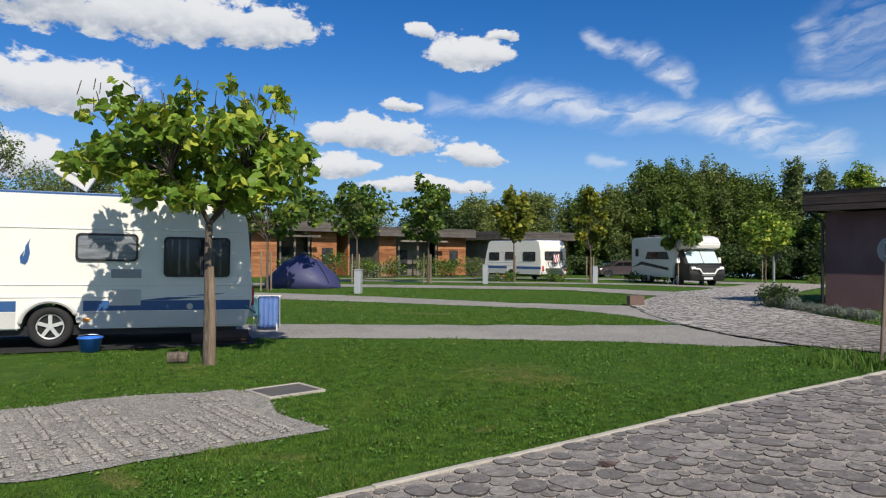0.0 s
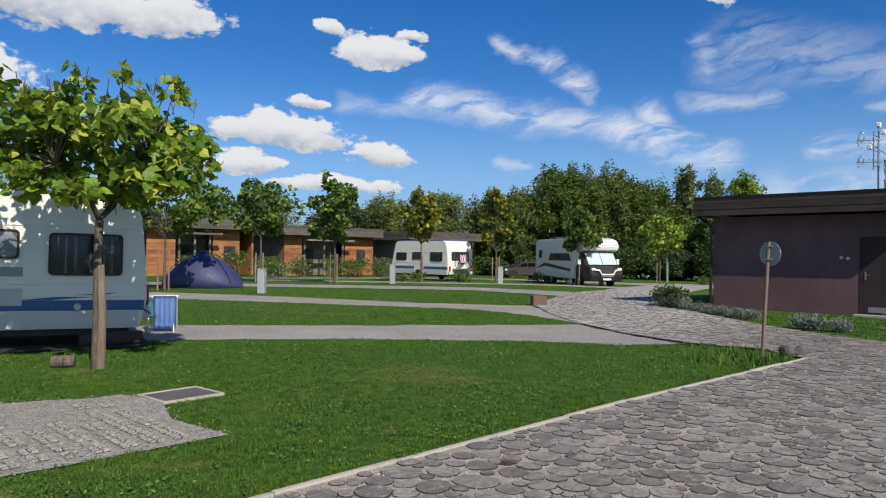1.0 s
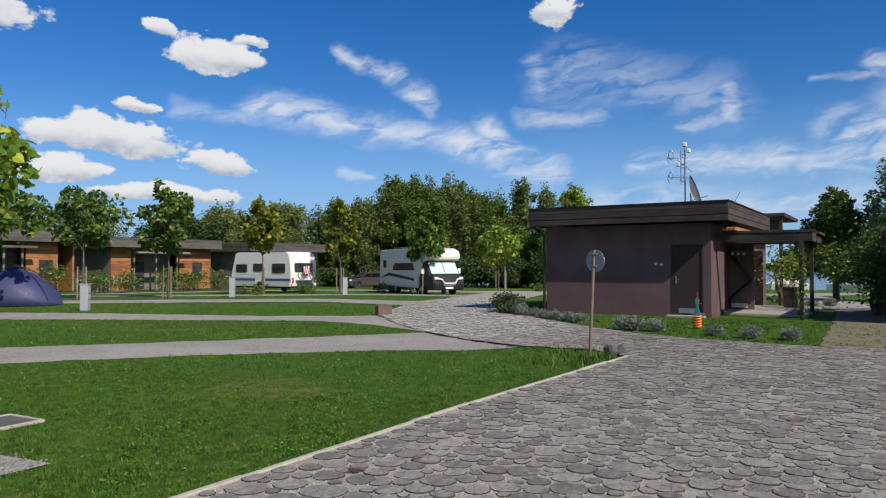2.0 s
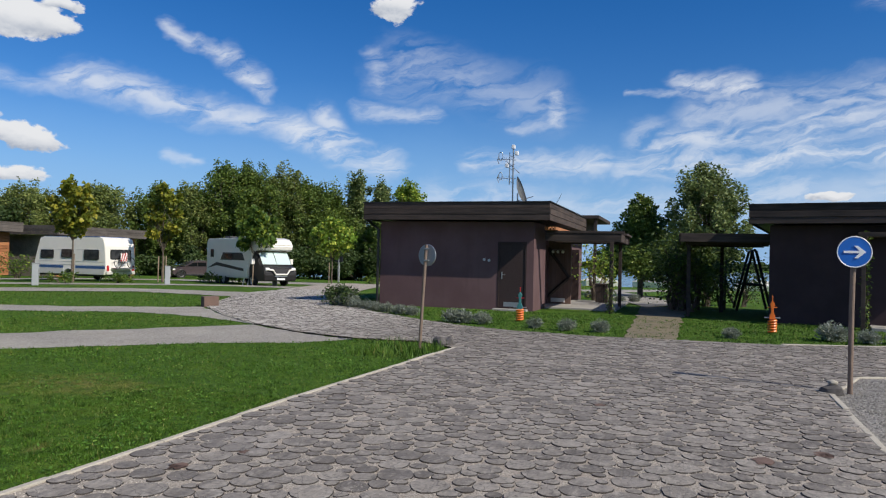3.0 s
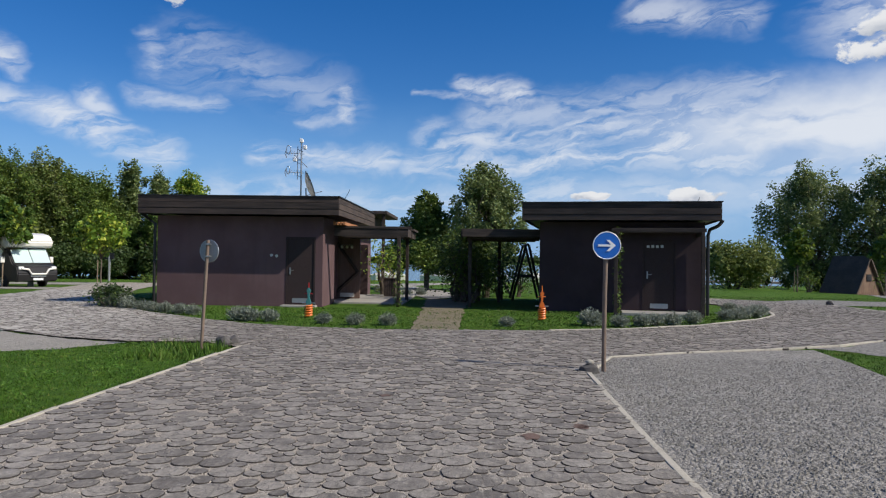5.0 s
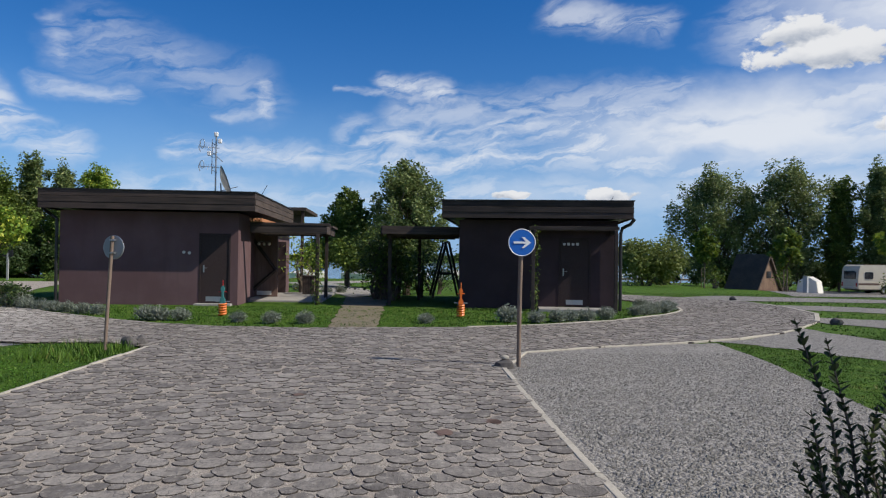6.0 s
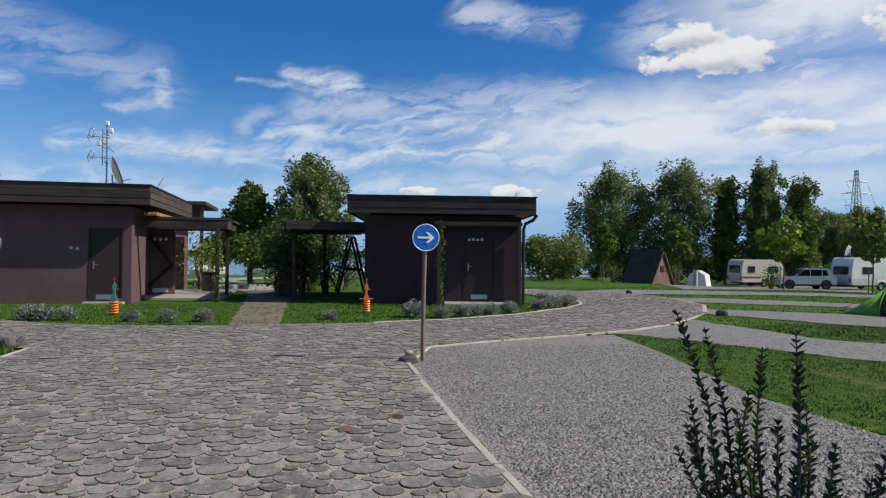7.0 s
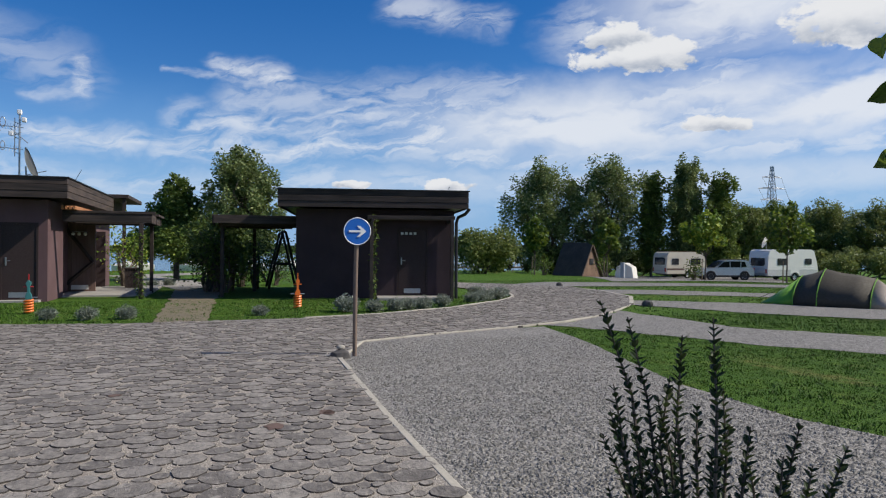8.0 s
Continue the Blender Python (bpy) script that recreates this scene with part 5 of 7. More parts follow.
def caravan(m, label, L=6.4, W=2.3, H=2.52, skin=WHITE, band=BLUE, windows=(), wheel_x=3.05, ground=0.42, lower=None, tail=True, roof=None, band_z=(0.74, 0.90)):
    """x runs from the rear (0) to the front, the sides are y = 0 and y = -W."""
    c = empty("caravan", m, label, "caravan", "caravans")
    prof = [(0.10, ground), (0.0, 0.72), (0.02, 1.25), (0.10, 2.05), (0.22, H - 0.14), (0.45, H - 0.02), (L - 0.75, H), (L - 0.42, H - 0.10), (L - 0.18, 1.75), (L - 0.02, 1.15), (L, 0.75), (L - 0.12, ground)]
    arch = [(wheel_x + 0.40 * math.cos(a), 0.33 + 0.38 * math.sin(a)) for a in [0.2 + (math.pi - 0.4) * k / 10 for k in range(11)]]
    out = prof + [(wheel_x + 0.41, ground)] + arch + [(wheel_x - 0.41, ground)]
    part("body", prism(out, "y", -W, 0.0, 0.02), skin, c)
    part("floor_pan", cube(0.25, L - 0.3, -W + 0.12, -0.12, ground - 0.10, ground + 0.05), BLACK, c)
    part("roof_edge", cube(0.5, L - 0.8, -W + 0.01, -0.01, H - 0.055, H + 0.012, 0.01), roof or band, c, "coloured roof edge trim")
    for y, o in ((0.0, 1), (-W, -1)):
        e = y + o * 0.006
        for x0, x1 in ((0.04, wheel_x - 0.46), (wheel_x + 0.46, L - 0.05)):
            part("stripe", cube(x0, x1, min(y, e), max(y, e), *band_z), band, c, "coloured stripe along the side")
        if lower:
            for x0, x1 in ((0.12, wheel_x - 0.46), (wheel_x + 0.46, L - 0.15)):
                part("skirt", cube(x0, x1, min(y, e), max(y, e), ground + 0.02, band_z[0] - 0.01), lower, c, "pale grey lower side panel")
        for z in (band_z[1] + 0.05, band_z[1] + 0.24, 1.84):
            part("side_ridge", cube(0.12, L - 0.25, min(y, y + o * 0.012), max(y, y + o * 0.012), z, z + 0.025, 0.004), skin, c)
        for x0, x1, z0, z1, *glass in windows:
            window_on(c, x0, x1, z0, z1, y, o, glass=glass[0] if glass else None)
        wheel(c, wheel_x, y - o * 0.13, 0.32, 0.32, 0.19, o)
        rim = bmesh.new()
        tube(rim, [(wheel_x + 0.41 * math.cos(a), y + o * 0.012, 0.33 + 0.39 * math.sin(a)) for a in [0.15 + (math.pi - 0.3) * k / 16 for k in range(17)]], 0.035, 6)
        part("wheel_arch", rim, lower or skin, c)
    if tail:
        end_window(c, 0.03, -1, -W + 0.35, -0.35, 1.30, 1.88)
        for y in (-0.16, -W + 0.16):
            part("tail_light", cube(-0.04, 0.03, y - 0.07, y + 0.07, 0.62, 0.95, 0.02), RED, c, "red tail light")
        part("bumper", cube(-0.06, 0.1, -W + 0.05, -0.05, 0.42, 0.60, 0.03), lower or skin, c)
    end_window(c, L - 0.14, 1, -W + 0.35, -0.35, 1.25, 1.70)
    part("drawbar", bar([(L - 0.2, -W / 2 - 0.4, 0.42), (L + 0.9, -W / 2, 0.42), (L - 0.2, -W / 2 + 0.4, 0.42)], 0.03), BLACK, c)
    for x in (0.5, L - 0.5):
        part("corner_steady", bar([(x, -0.25, 0.45), (x + 0.12, -0.2, 0.0)], 0.02), STEEL, c)
    return c


# the caravan beside the catalpa
near_van = caravan(pose(7.67, 11.26, 0.02, 0, -0.7, 162.3), "white touring caravan with blue stripe in dappled shade", 6.9, 2.3, 2.40, WHITE, BLUE,
                   [(0.37, 1.40, 1.10, 1.75, PANE_CURTAIN), (1.78, 2.68, 1.34, 1.78, PANE_BLIND), (5.0, 6.0, 1.3, 1.8)], 3.02, 0.28, LIGHT_GREY, band_z=(0.56, 0.72))
hatch = bmesh.new()
box(hatch, 1.73, 2.17, 0.0, 0.014, 1.08, 1.22, 0.006)
part("vent_grille", hatch, GREY, near_van, "grey fridge vent grille")
hatch = bmesh.new()
box(hatch, 1.73, 2.19, 0.002, 0.016, 0.64, 0.90, 0.006)
part("service_hatch", hatch, LIGHT_GREY, near_van, "square service hatch")
swoosh = prism([(1.75, 0.725), (1.0, 0.80), (0.40, 0.84), (0.85, 0.765), (1.35, 0.725)], "y", 0.002, 0.009)
part("stripe_curl", swoosh, BLUE, near_van, "blue curl above the stripe")
curl = prism([(3.36 + (x - 3.55) * 0.62, z - 0.02) for x, z in ((3.56, 1.30), (3.50, 1.36), (3.46, 1.48), (3.49, 1.62), (3.45, 1.70), (3.56, 1.58), (3.58, 1.46), (3.62, 1.40), (3.58, 1.52), (3.68, 1.42), (3.66, 1.32))], "y", 0.002, 0.009)
part("emblem", curl, BLUE, near_van, "dark blue flame-shaped emblem")
part("side_lamp", cube(2.46, 2.56, 0.0, 0.03, 0.40, 0.45, 0.008), AMBER, near_van, "amber side lamp")
badge = bmesh.new()
disc(badge, pose(0.99, 0.006, 0.62, -90), 0.05, 0.01, 18)
part("water_cap", badge, LIGHT_GREY, near_van, "round white filler cap")
part("grab_rail", bar([(0.10, 0.02, 0.62), (-0.06, -0.02, 0.50), (-0.02, -0.3, 0.46)], 0.015), TEAL, near_van)
ant = empty("flat_antenna", pose(0, 0, 0), "white flat satellite antenna on a mast above the caravan", "antenna")
ant.matrix_basis = pose(5.2, 12.47, 2.38, 0, 0, -18)
part("mast", bar([(0, 0, 0.0), (0, 0, 0.34)], 0.018), STEEL, ant)
part("panel", cube(-0.29, 0.29, -0.05, 0.05, -0.15, 0.15, 0.02, pose(0, 0, 0.40, 12, 33, 0)), WHITE, ant)
part("panel_mark", cube(-0.10, 0.07, -0.056, -0.052, -0.02, 0.01, 0, pose(0, 0, 0.40, 12, 33, 0)), GREY, ant)
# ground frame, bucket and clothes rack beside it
mat_ = empty("ground_sheet", pose(7.7, 11.2, 0.02, 0, 0, 162.3), "dark roll, with a black sheet as the darkness under the caravan", "ground sheet")
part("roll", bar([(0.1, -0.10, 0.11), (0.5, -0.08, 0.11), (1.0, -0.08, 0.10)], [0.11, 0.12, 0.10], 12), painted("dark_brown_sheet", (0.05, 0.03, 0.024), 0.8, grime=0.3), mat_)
# black sheet added as the darkness under the caravan
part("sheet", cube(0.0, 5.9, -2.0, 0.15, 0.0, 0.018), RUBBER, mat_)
b = empty("bucket", pose(5.28, 11.72, 0.01), "round blue plastic bucket on the grass", "bucket")
prof = [(0.13, 0.0), (0.17, 0.20), (0.185, 0.205), (0.185, 0.225), (0.165, 0.22), (0.125, 0.015)]
bm = bmesh.new()
rings = [[bm.verts.new((r * math.cos(2 * math.pi * k / 28), r * math.sin(2 * math.pi * k / 28), z)) for k in range(28)] for r, z in prof]
for p, q in zip(rings, rings[1:]):
    for k in range(28):
        bm.faces.new((p[k], p[(k + 1) % 28], q[(k + 1) % 28], q[k]))
bm.faces.new(rings[0][::-1]), bm.faces.new(rings[-1])
part("pail", bm, BUCKET, b, smooth=True)
part("handle", bar([(-0.18, 0, 0.20), (-0.13, 0.12, 0.24), (0, 0.16, 0.25), (0.13, 0.12, 0.24), (0.18, 0, 0.20)], 0.006), STEEL, b)
rack = empty("clothes_rack", pose(8.8, 13.2, 0.0, 0, 0, 150), "folding clothes rack hung with a blue cloth", "clothes rack")
for s in (-1, 1):
    for e in (0, 1):
        part("leg", bar([(0.45 * e - 0.22, 0.30 * s, 0.0), (0.45 * e - 0.22 + 0.04 * s, -0.16 * s, 0.66)], 0.012), WHITE, rack)
for k in range(5):
    part("rail", bar([(-0.26, -0.20 + 0.10 * k, 0.66), (0.28, -0.20 + 0.10 * k, 0.66)], 0.008), WHITE, rack)


def draped(x0, x1, y, top, drop, mat, parent, name, seed):
    """Cloth hung over a rail, with folds."""
    rng = np.random.default_rng(seed)
    n, m2 = 22, 8
    bm = bmesh.new()
    g = [[bm.verts.new((x0 + (x1 - x0) * i / n, y + 0.022 * math.sin(i * 1.3 + seed) * (0.3 + j / m2) + 0.012, top - drop * j / m2)) for j in range(m2 + 1)] for i in range(n + 1)]
    for i in range(n):
        for j in range(m2):
            bm.faces.new((g[i][j], g[i + 1][j], g[i + 1][j + 1], g[i][j + 1]))
    bmesh.ops.solidify(bm, geom=bm.faces[:], thickness=0.006)
    return part(name, bm, mat, parent, smooth=True)


cl = empty("towel", pose(8.8, 13.2, 0.0, 0, 0, 150), "blue cotton towel hanging on the clothes rack", "towel")
draped(-0.25, 0.14, 0.215, 0.68, 0.62, CLOTH_BLUE, cl, "cloth", 1)
cl = empty("towel", pose(8.8, 13.2, 0.0, 0, 0, 150), "turquoise towel hanging on the clothes rack", "towel")
draped(0.16, 0.29, 0.10, 0.68, 0.42, TOWEL, cl, "cloth", 2)

far_van = caravan(pose(35.0, 31.3, gz(35, 32), 0, 0, 90), "white caravan with bicycles on its rear rack", 5.4, 2.3, 2.6, WHITE, BLUE, [(0.5, 1.6, 1.25, 1.85), (2.4, 3.3, 1.35, 1.85), (3.9, 4.9, 1.3, 1.8)], 2.7, 0.40, LIGHT_GREY)
part("bike_rack", cube(-0.45, 0.05, -1.9, -0.4, 0.74, 0.82, 0.01), STEEL, far_van, "steel bicycle rack")
bike = empty("bicycle", pose(36.2, 31.06, gz(35, 32)), "dark bicycle strapped on the caravan rear rack", "bicycle")
for x in (-0.5, 0.5):
    t = bmesh.new()
    tube(t, [(x + 0.30 * math.cos(2 * math.pi * k / 20), 0, 1.12 + 0.30 * math.sin(2 * math.pi * k / 20)) for k in range(21)], 0.02, 6)
    part("bike_wheel", t, RUBBER, bike)
fr = bmesh.new()
for p, q in (((-0.5, 0, 1.12), (-0.15, 0, 1.6)), ((-0.15, 0, 1.6), (0.4, 0, 1.62)), ((0.4, 0, 1.7), (0.5, 0, 1.12)), ((-0.2, 0, 1.65), (0.0, 0, 1.1)), ((0.0, 0, 1.1), (0.4, 0, 1.55)), ((-0.5, 0, 1.12), (0, 0, 1.1))):
    tube(fr, [p, q], 0.022, 6)
part("bike_frame", fr, BLACK, bike)
part("saddle", cube(-0.32, -0.08, -0.06, 0.06, 1.66, 1.72, 0.02), BLACK, bike)
wb = empty("warning_board", pose(36.1, 31.026, gz(35, 32) + 1.2), "red and white striped warning board on the bicycles", "warning board")
part("board", cube(-0.25, 0.25, -0.01, 0.01, 0.0, 0.5), SIGN_WHITE, wb)
for k in range(3):
    part("stripe", prism([(-0.25 + 0.18 * k - 0.02, 0.0), (-0.25 + 0.18 * k + 0.07, 0.0), (min(0.25, -0.25 + 0.18 * k + 0.22), 0.5), (min(0.24, -0.25 + 0.18 * k + 0.13), 0.5)], "y", -0.016, -0.011), RED, wb)

lake_van = caravan(pose(51.0 + 2.3, -43.1, gz(52, -43), 0, 0, -90), "white touring caravan with a dark front window", 5.2, 2.3, 2.6, WHITE, LIGHT_GREY, [(1.0, 1.9, 1.3, 1.85), (3.8, 4.5, 1.35, 1.85)], 2.8, 0.40, LIGHT_GREY)
cream_van = caravan(pose(57.9 + 2.2, -38.2, gz(57, -38), 0, 0, -90), "older cream caravan with a brown side stripe", 4.3, 2.15, 2.42, CREAM, BRICK, [(0.6, 1.3, 1.25, 1.8), (2.6, 3.6, 1.25, 1.8)], 2.3, 0.40, CREAM)
for van in (lake_van, cream_van):
    part("end_window", cube(-0.03, 0.5, -1.85, -0.35, 1.22, 1.80, 0.04), PANE, van, "wide dark end window")


def privacy_glass(N, b):
    b.inputs["Base Color"].default_value = rgb(0.006, 0.007, 0.008)
    b.inputs["Roughness"].default_value = 0.1
    b.inputs["Specular IOR Level"].default_value = 0.15


PRIVACY = material("privacy_glass", privacy_glass)


def car_body(m, label, paint, L=4.4, W=1.82, H=1.62):
    """x runs forward from the rear; the sides are y = 0 and y = -W."""
    c = empty("car", m, label, "car", "parked cars")
    lowp = [(0.06, 0.34), (0.0, 0.62), (0.05, 0.92), (0.10, 1.02), (L * 0.70, 1.0), (L * 0.80, 0.97), (L - 0.30, 0.88), (L - 0.06, 0.72), (L, 0.52), (L - 0.02, 0.34), (L * 0.88, 0.26), (L * 0.12, 0.26)]
    part("body", prism(lowp, "y", -W, 0, 0.05), paint, c)
    part("sill", cube(0.12, L - 0.12, -W - 0.006, 0.006, 0.25, 0.40, 0.02), BLACK, c, "black plastic lower cladding")
    top = [(0.08, 1.0), (0.20, 1.18), (0.42, H - 0.14), (0.62, H - 0.03), (1.0, H), (L * 0.46, H), (L * 0.55, H - 0.06), (L * 0.64, 1.22), (L * 0.73, 0.98)]
    part("roof", prism(top, "y", -W + 0.13, -0.13, 0.05), paint, c)
    for y, o in ((-0.13, 1), (-W + 0.13, -1)):
        for g in ([(0.62, 1.10), (L * 0.24, 1.05), (L * 0.24, H - 0.13), (0.78, H - 0.15)], [(L * 0.255, 1.05), (L * 0.44, 1.04), (L * 0.44, H - 0.12), (L * 0.255, H - 0.12)],
                  [(L * 0.455, 1.04), (L * 0.68, 1.04), (L * 0.55, H - 0.15), (L * 0.455, H - 0.12)]):
            part("side_window", prism(g, "y", min(y, y + o * 0.012), max(y, y + o * 0.012)), PRIVACY, c)
        part("roof_rail", bar([(0.55, y - o * 0.06, H - 0.02), (0.7, y - o * 0.06, H + 0.05), (L * 0.44, y - o * 0.06, H + 0.05), (L * 0.48, y - o * 0.06, H)], 0.018, 6), BLACK, c)
        for x in (L * 0.19, L * 0.81):
            wheel(c, x, (0 if o > 0 else -W) - o * 0.09, 0.35, 0.35, 0.22, o)
            ar = bmesh.new()
            tube(ar, [(x + 0.40 * math.cos(a), (0 if o > 0 else -W) + o * 0.01, 0.34 + 0.40 * math.sin(a)) for a in [math.pi * k / 12 for k in range(13)]], 0.035, 6)
            part("wheel_arch", ar, BLACK, c)
            part("wheel_well", disc(bmesh.new(), pose(x, (0 if o > 0 else -W) + o * 0.004, 0.34, 90 if o > 0 else -90), 0.39, 0.06, 20), BLACK, c)
    part("rear_window", prism([(0.12, 1.06), (0.14, 1.06), (0.34, H - 0.16), (0.32, H - 0.16)], "y", -W + 0.25, -0.25), PRIVACY, c)
    part("windscreen", prism([(L * 0.73, 1.03), (L * 0.745, 1.03), (L * 0.605, H - 0.13), (L * 0.59, H - 0.13)], "y", -W + 0.22, -0.22), PANE, c)
    for y in (-0.16, -W + 0.16):
        part("tail_light", cube(-0.02, 0.12, y - 0.10, y + 0.10, 0.78, 1.02, 0.03), RED, c, "red tail light")
        part("headlight", cube(L - 0.26, L - 0.04, y - 0.14, y + 0.14, 0.68, 0.82, 0.03), LAMP_WHITE, c, "clear headlight")
    part("plate", cube(-0.03, 0.0, -W / 2 - 0.26, -W / 2 + 0.26, 0.58, 0.69), SIGN_WHITE, c)
    part("bumper", cube(-0.04, 0.10, -W + 0.1, -0.1, 0.30, 0.52, 0.04), BLACK, c)
    return c


car_body(pose(51.3, -42.1, gz(51, -40), 0, 0, 74), "silver sport utility car parked between two caravans", SILVER, 4.5, 1.85, 1.66)
car_body(pose(54.6, 38.2, gz(55, 38), 0, 0, 150), "small dark silver car parked by the woods", painted("dusky_silver", (0.10, 0.07, 0.075), 0.3, 0.5, 0.1, coat=0.5), 3.9, 1.7, 1.48)


def motorhome(m):
    c = empty("motorhome", m, "white motorhome with a black cab and blinds closed", "motorhome")
    L, W = 7.0, 2.3
    body = [(0.0, 0.45), (0.0, 2.6), (0.12, 2.82), (L - 1.35, 2.86), (L - 0.75, 2.72), (L - 0.52, 2.40), (L - 0.62, 2.12), (L - 1.15, 2.05), (L - 1.75, 1.0), (L - 1.75, 0.45)]
    part("body", prism(body, "y", -W, 0, 0.06), WHITE, c)
    cab = [(L - 1.74, 0.35), (L - 1.74, 1.1), (L - 1.2, 2.04), (L - 0.95, 2.03), (L - 0.45, 1.28), (L - 0.02, 1.12), (L + 0.06, 0.75), (L + 0.02, 0.35)]
    part("cab", prism(cab, "y", -W + 0.10, -0.10, 0.05), BLACK, c, "glossy black driver's cab")
    part("windscreen", prism([(L - 0.90, 2.0), (L - 0.40, 1.30), (L - 0.385, 1.31), (L - 0.885, 2.01)], "y", -W + 0.22, -W / 2 - 0.02), SHIELD, c, "windscreen closed with a silver-green blind")
    part("windscreen", prism([(L - 0.90, 2.0), (L - 0.40, 1.30), (L - 0.385, 1.31), (L - 0.885, 2.01)], "y", -W / 2 + 0.02, -0.22), SHIELD, c, "windscreen closed with a silver-green blind")
    g = bmesh.new()
    tube(g, [(L + 0.07, -0.28, 1.02), (L + 0.12, -0.62, 0.98), (L + 0.13, -0.78, 0.74), (L + 0.13, -W + 0.78, 0.74), (L + 0.12, -W + 0.62, 0.98), (L + 0.07, -W + 0.28, 1.02)], 0.05, 8)
    part("grille_trim", g, WHITE, c, "white grille surround")
    part("grille", cube(L + 0.03, L + 0.09, -W + 0.75, -0.75, 0.60, 0.70), STEEL, c)
    part("plate", cube(L + 0.05, L + 0.09, -W / 2 - 0.26, -W / 2 + 0.26, 0.42, 0.53), SIGN_WHITE, c)
    for y in (-0.30, -W + 0.30):
        part("headlight", cube(L - 0.16, L + 0.06, y - 0.13, y + 0.13, 0.96, 1.12, 0.04), LAMP_WHITE, c, "clear headlight")
    for y, o in ((0, 1), (-W, -1)):
        e = y + o * 0.008
        for q, mat_k in (([(0.1, 0.95), (1.4, 1.35), (L - 2.2, 1.02), (L - 2.2, 0.86), (1.4, 1.15)], BLACK), ([(1.9, 1.5), (2.2, 1.95), (4.6, 1.95), (4.9, 1.5)], BLACK)):
            part("side_graphic", prism(q, "y", min(y, e), max(y, e)), mat_k, c, "dark flowing side stripe")
        window_on(c, 2.4, 3.5, 1.55, 1.9, y, o)
        window_on(c, 0.6, 1.0, 1.65, 2.15, y, o)
        for x in (1.5, 2.25, 5.75):
            wheel(c, x, y - o * 0.14, 0.36, 0.36, 0.22, o)
        mi = bmesh.new()
        box(mi, L - 1.0, L - 0.86, min(y + o * 0.02, y + o * 0.22), max(y + o * 0.02, y + o * 0.22), 1.30, 1.62, 0.03)
        part("mirror", mi, WHITE, c)
    part("roof_box", cube(1.0, 1.7, -1.6, -0.7, 2.82, 2.98, 0.03), BLACK, c)
    part("roof_vent", cube(3.2, 3.7, -1.4, -0.9, 2.82, 2.96, 0.03), WHITE, c)
    return c


motorhome(pose(42.6, 27.6, gz(42, 27), 0, 0, 243))

# ---- tents ----
def dome(sections, mat, name, parent, label=""):
    bm = loft(sections, caps=True)
    return part(name, bm, mat, parent, label, True)


def arc(x, w, h, n=14, sag=0.06):
    return [(x, w * math.cos(math.pi * k / n), h * math.sin(math.pi * k / n) ** 0.8 + 0.0) for k in range(n + 1)]


t = empty("dome_tent", pose(17.2, 28.5, gz(17, 28), 0, 0, 132), "navy blue dome tent pitched on the lawn", "tent", "tents")
dome([arc(-1.75, 0.12, 0.05), arc(-1.4, 0.9, 0.62), arc(-0.7, 1.2, 1.22), arc(0.0, 1.28, 1.48), arc(0.7, 1.2, 1.2), arc(1.4, 0.9, 0.58), arc(1.75, 0.12, 0.05)], TENT_BLUE, "fly_sheet", t)
for s in (-1, 1):
    part("tent_pole", bar([(-1.5 + 3.0 * k / 12, s * (1.1 - 2.2 * k / 12) * 0.72, 1.50 * math.sin(math.pi * (0.03 + 0.94 * k / 12)) ** 0.75) for k in range(13)], 0.014, 5), BLACK, t)
part("vent_hood", prism([(-0.22, 1.44), (0.22, 1.44), (0.0, 1.58)], "y", -0.35, 0.1), BLACK, t)
t = empty("tunnel_tent", pose(18.55, -16.75, gz(18, -17), 0, 0, 212), "grey-brown tunnel tent with lime green ends", "tent", "tents")
def ridge(x, w, h, n=14):
    """A section with a ridge and slightly hollow sides."""
    return [(x, w * math.cos(math.pi * k / n), h * (0.45 * math.sin(math.pi * k / n) ** 0.8 + 0.55 * (1 - abs(1 - 2 * k / n)))) for k in range(n + 1)]


dome([ridge(-1.95, 0.35, 0.03), ridge(-1.4, 0.80, 0.42), ridge(-0.92, 0.98, 0.80)], TENT_GREEN, "green_end", t, "lime green tent end")
dome([ridge(-0.91, 0.99, 0.81), ridge(-0.62, 1.0, 0.88), ridge(-0.30, 1.05, 1.02), ridge(0.1, 1.0, 0.92), ridge(0.5, 0.97, 0.87), ridge(0.95, 0.94, 0.78)], TENT_GREY, "fly_sheet", t)
dome([ridge(0.96, 0.94, 0.78), ridge(1.3, 0.80, 0.50), ridge(1.95, 0.45, 0.03)], painted("pale_nylon", (0.36, 0.30, 0.24), 0.6, grime=0.3, scale=3), "pale_end", t, "pale pinkish tent end")
for x, w, h in ((-0.915, 1.0, 0.82), (-0.30, 1.06, 1.03), (0.955, 0.95, 0.79)):
    part("tent_pole", bar(ridge(x, w, h), 0.014, 5), TENT_GREEN, t)
part("guy_line", bar([(-1.35, -0.85, 0.4), (-2.1, -1.3, 0.02)], 0.006, 4), BLACK, t)

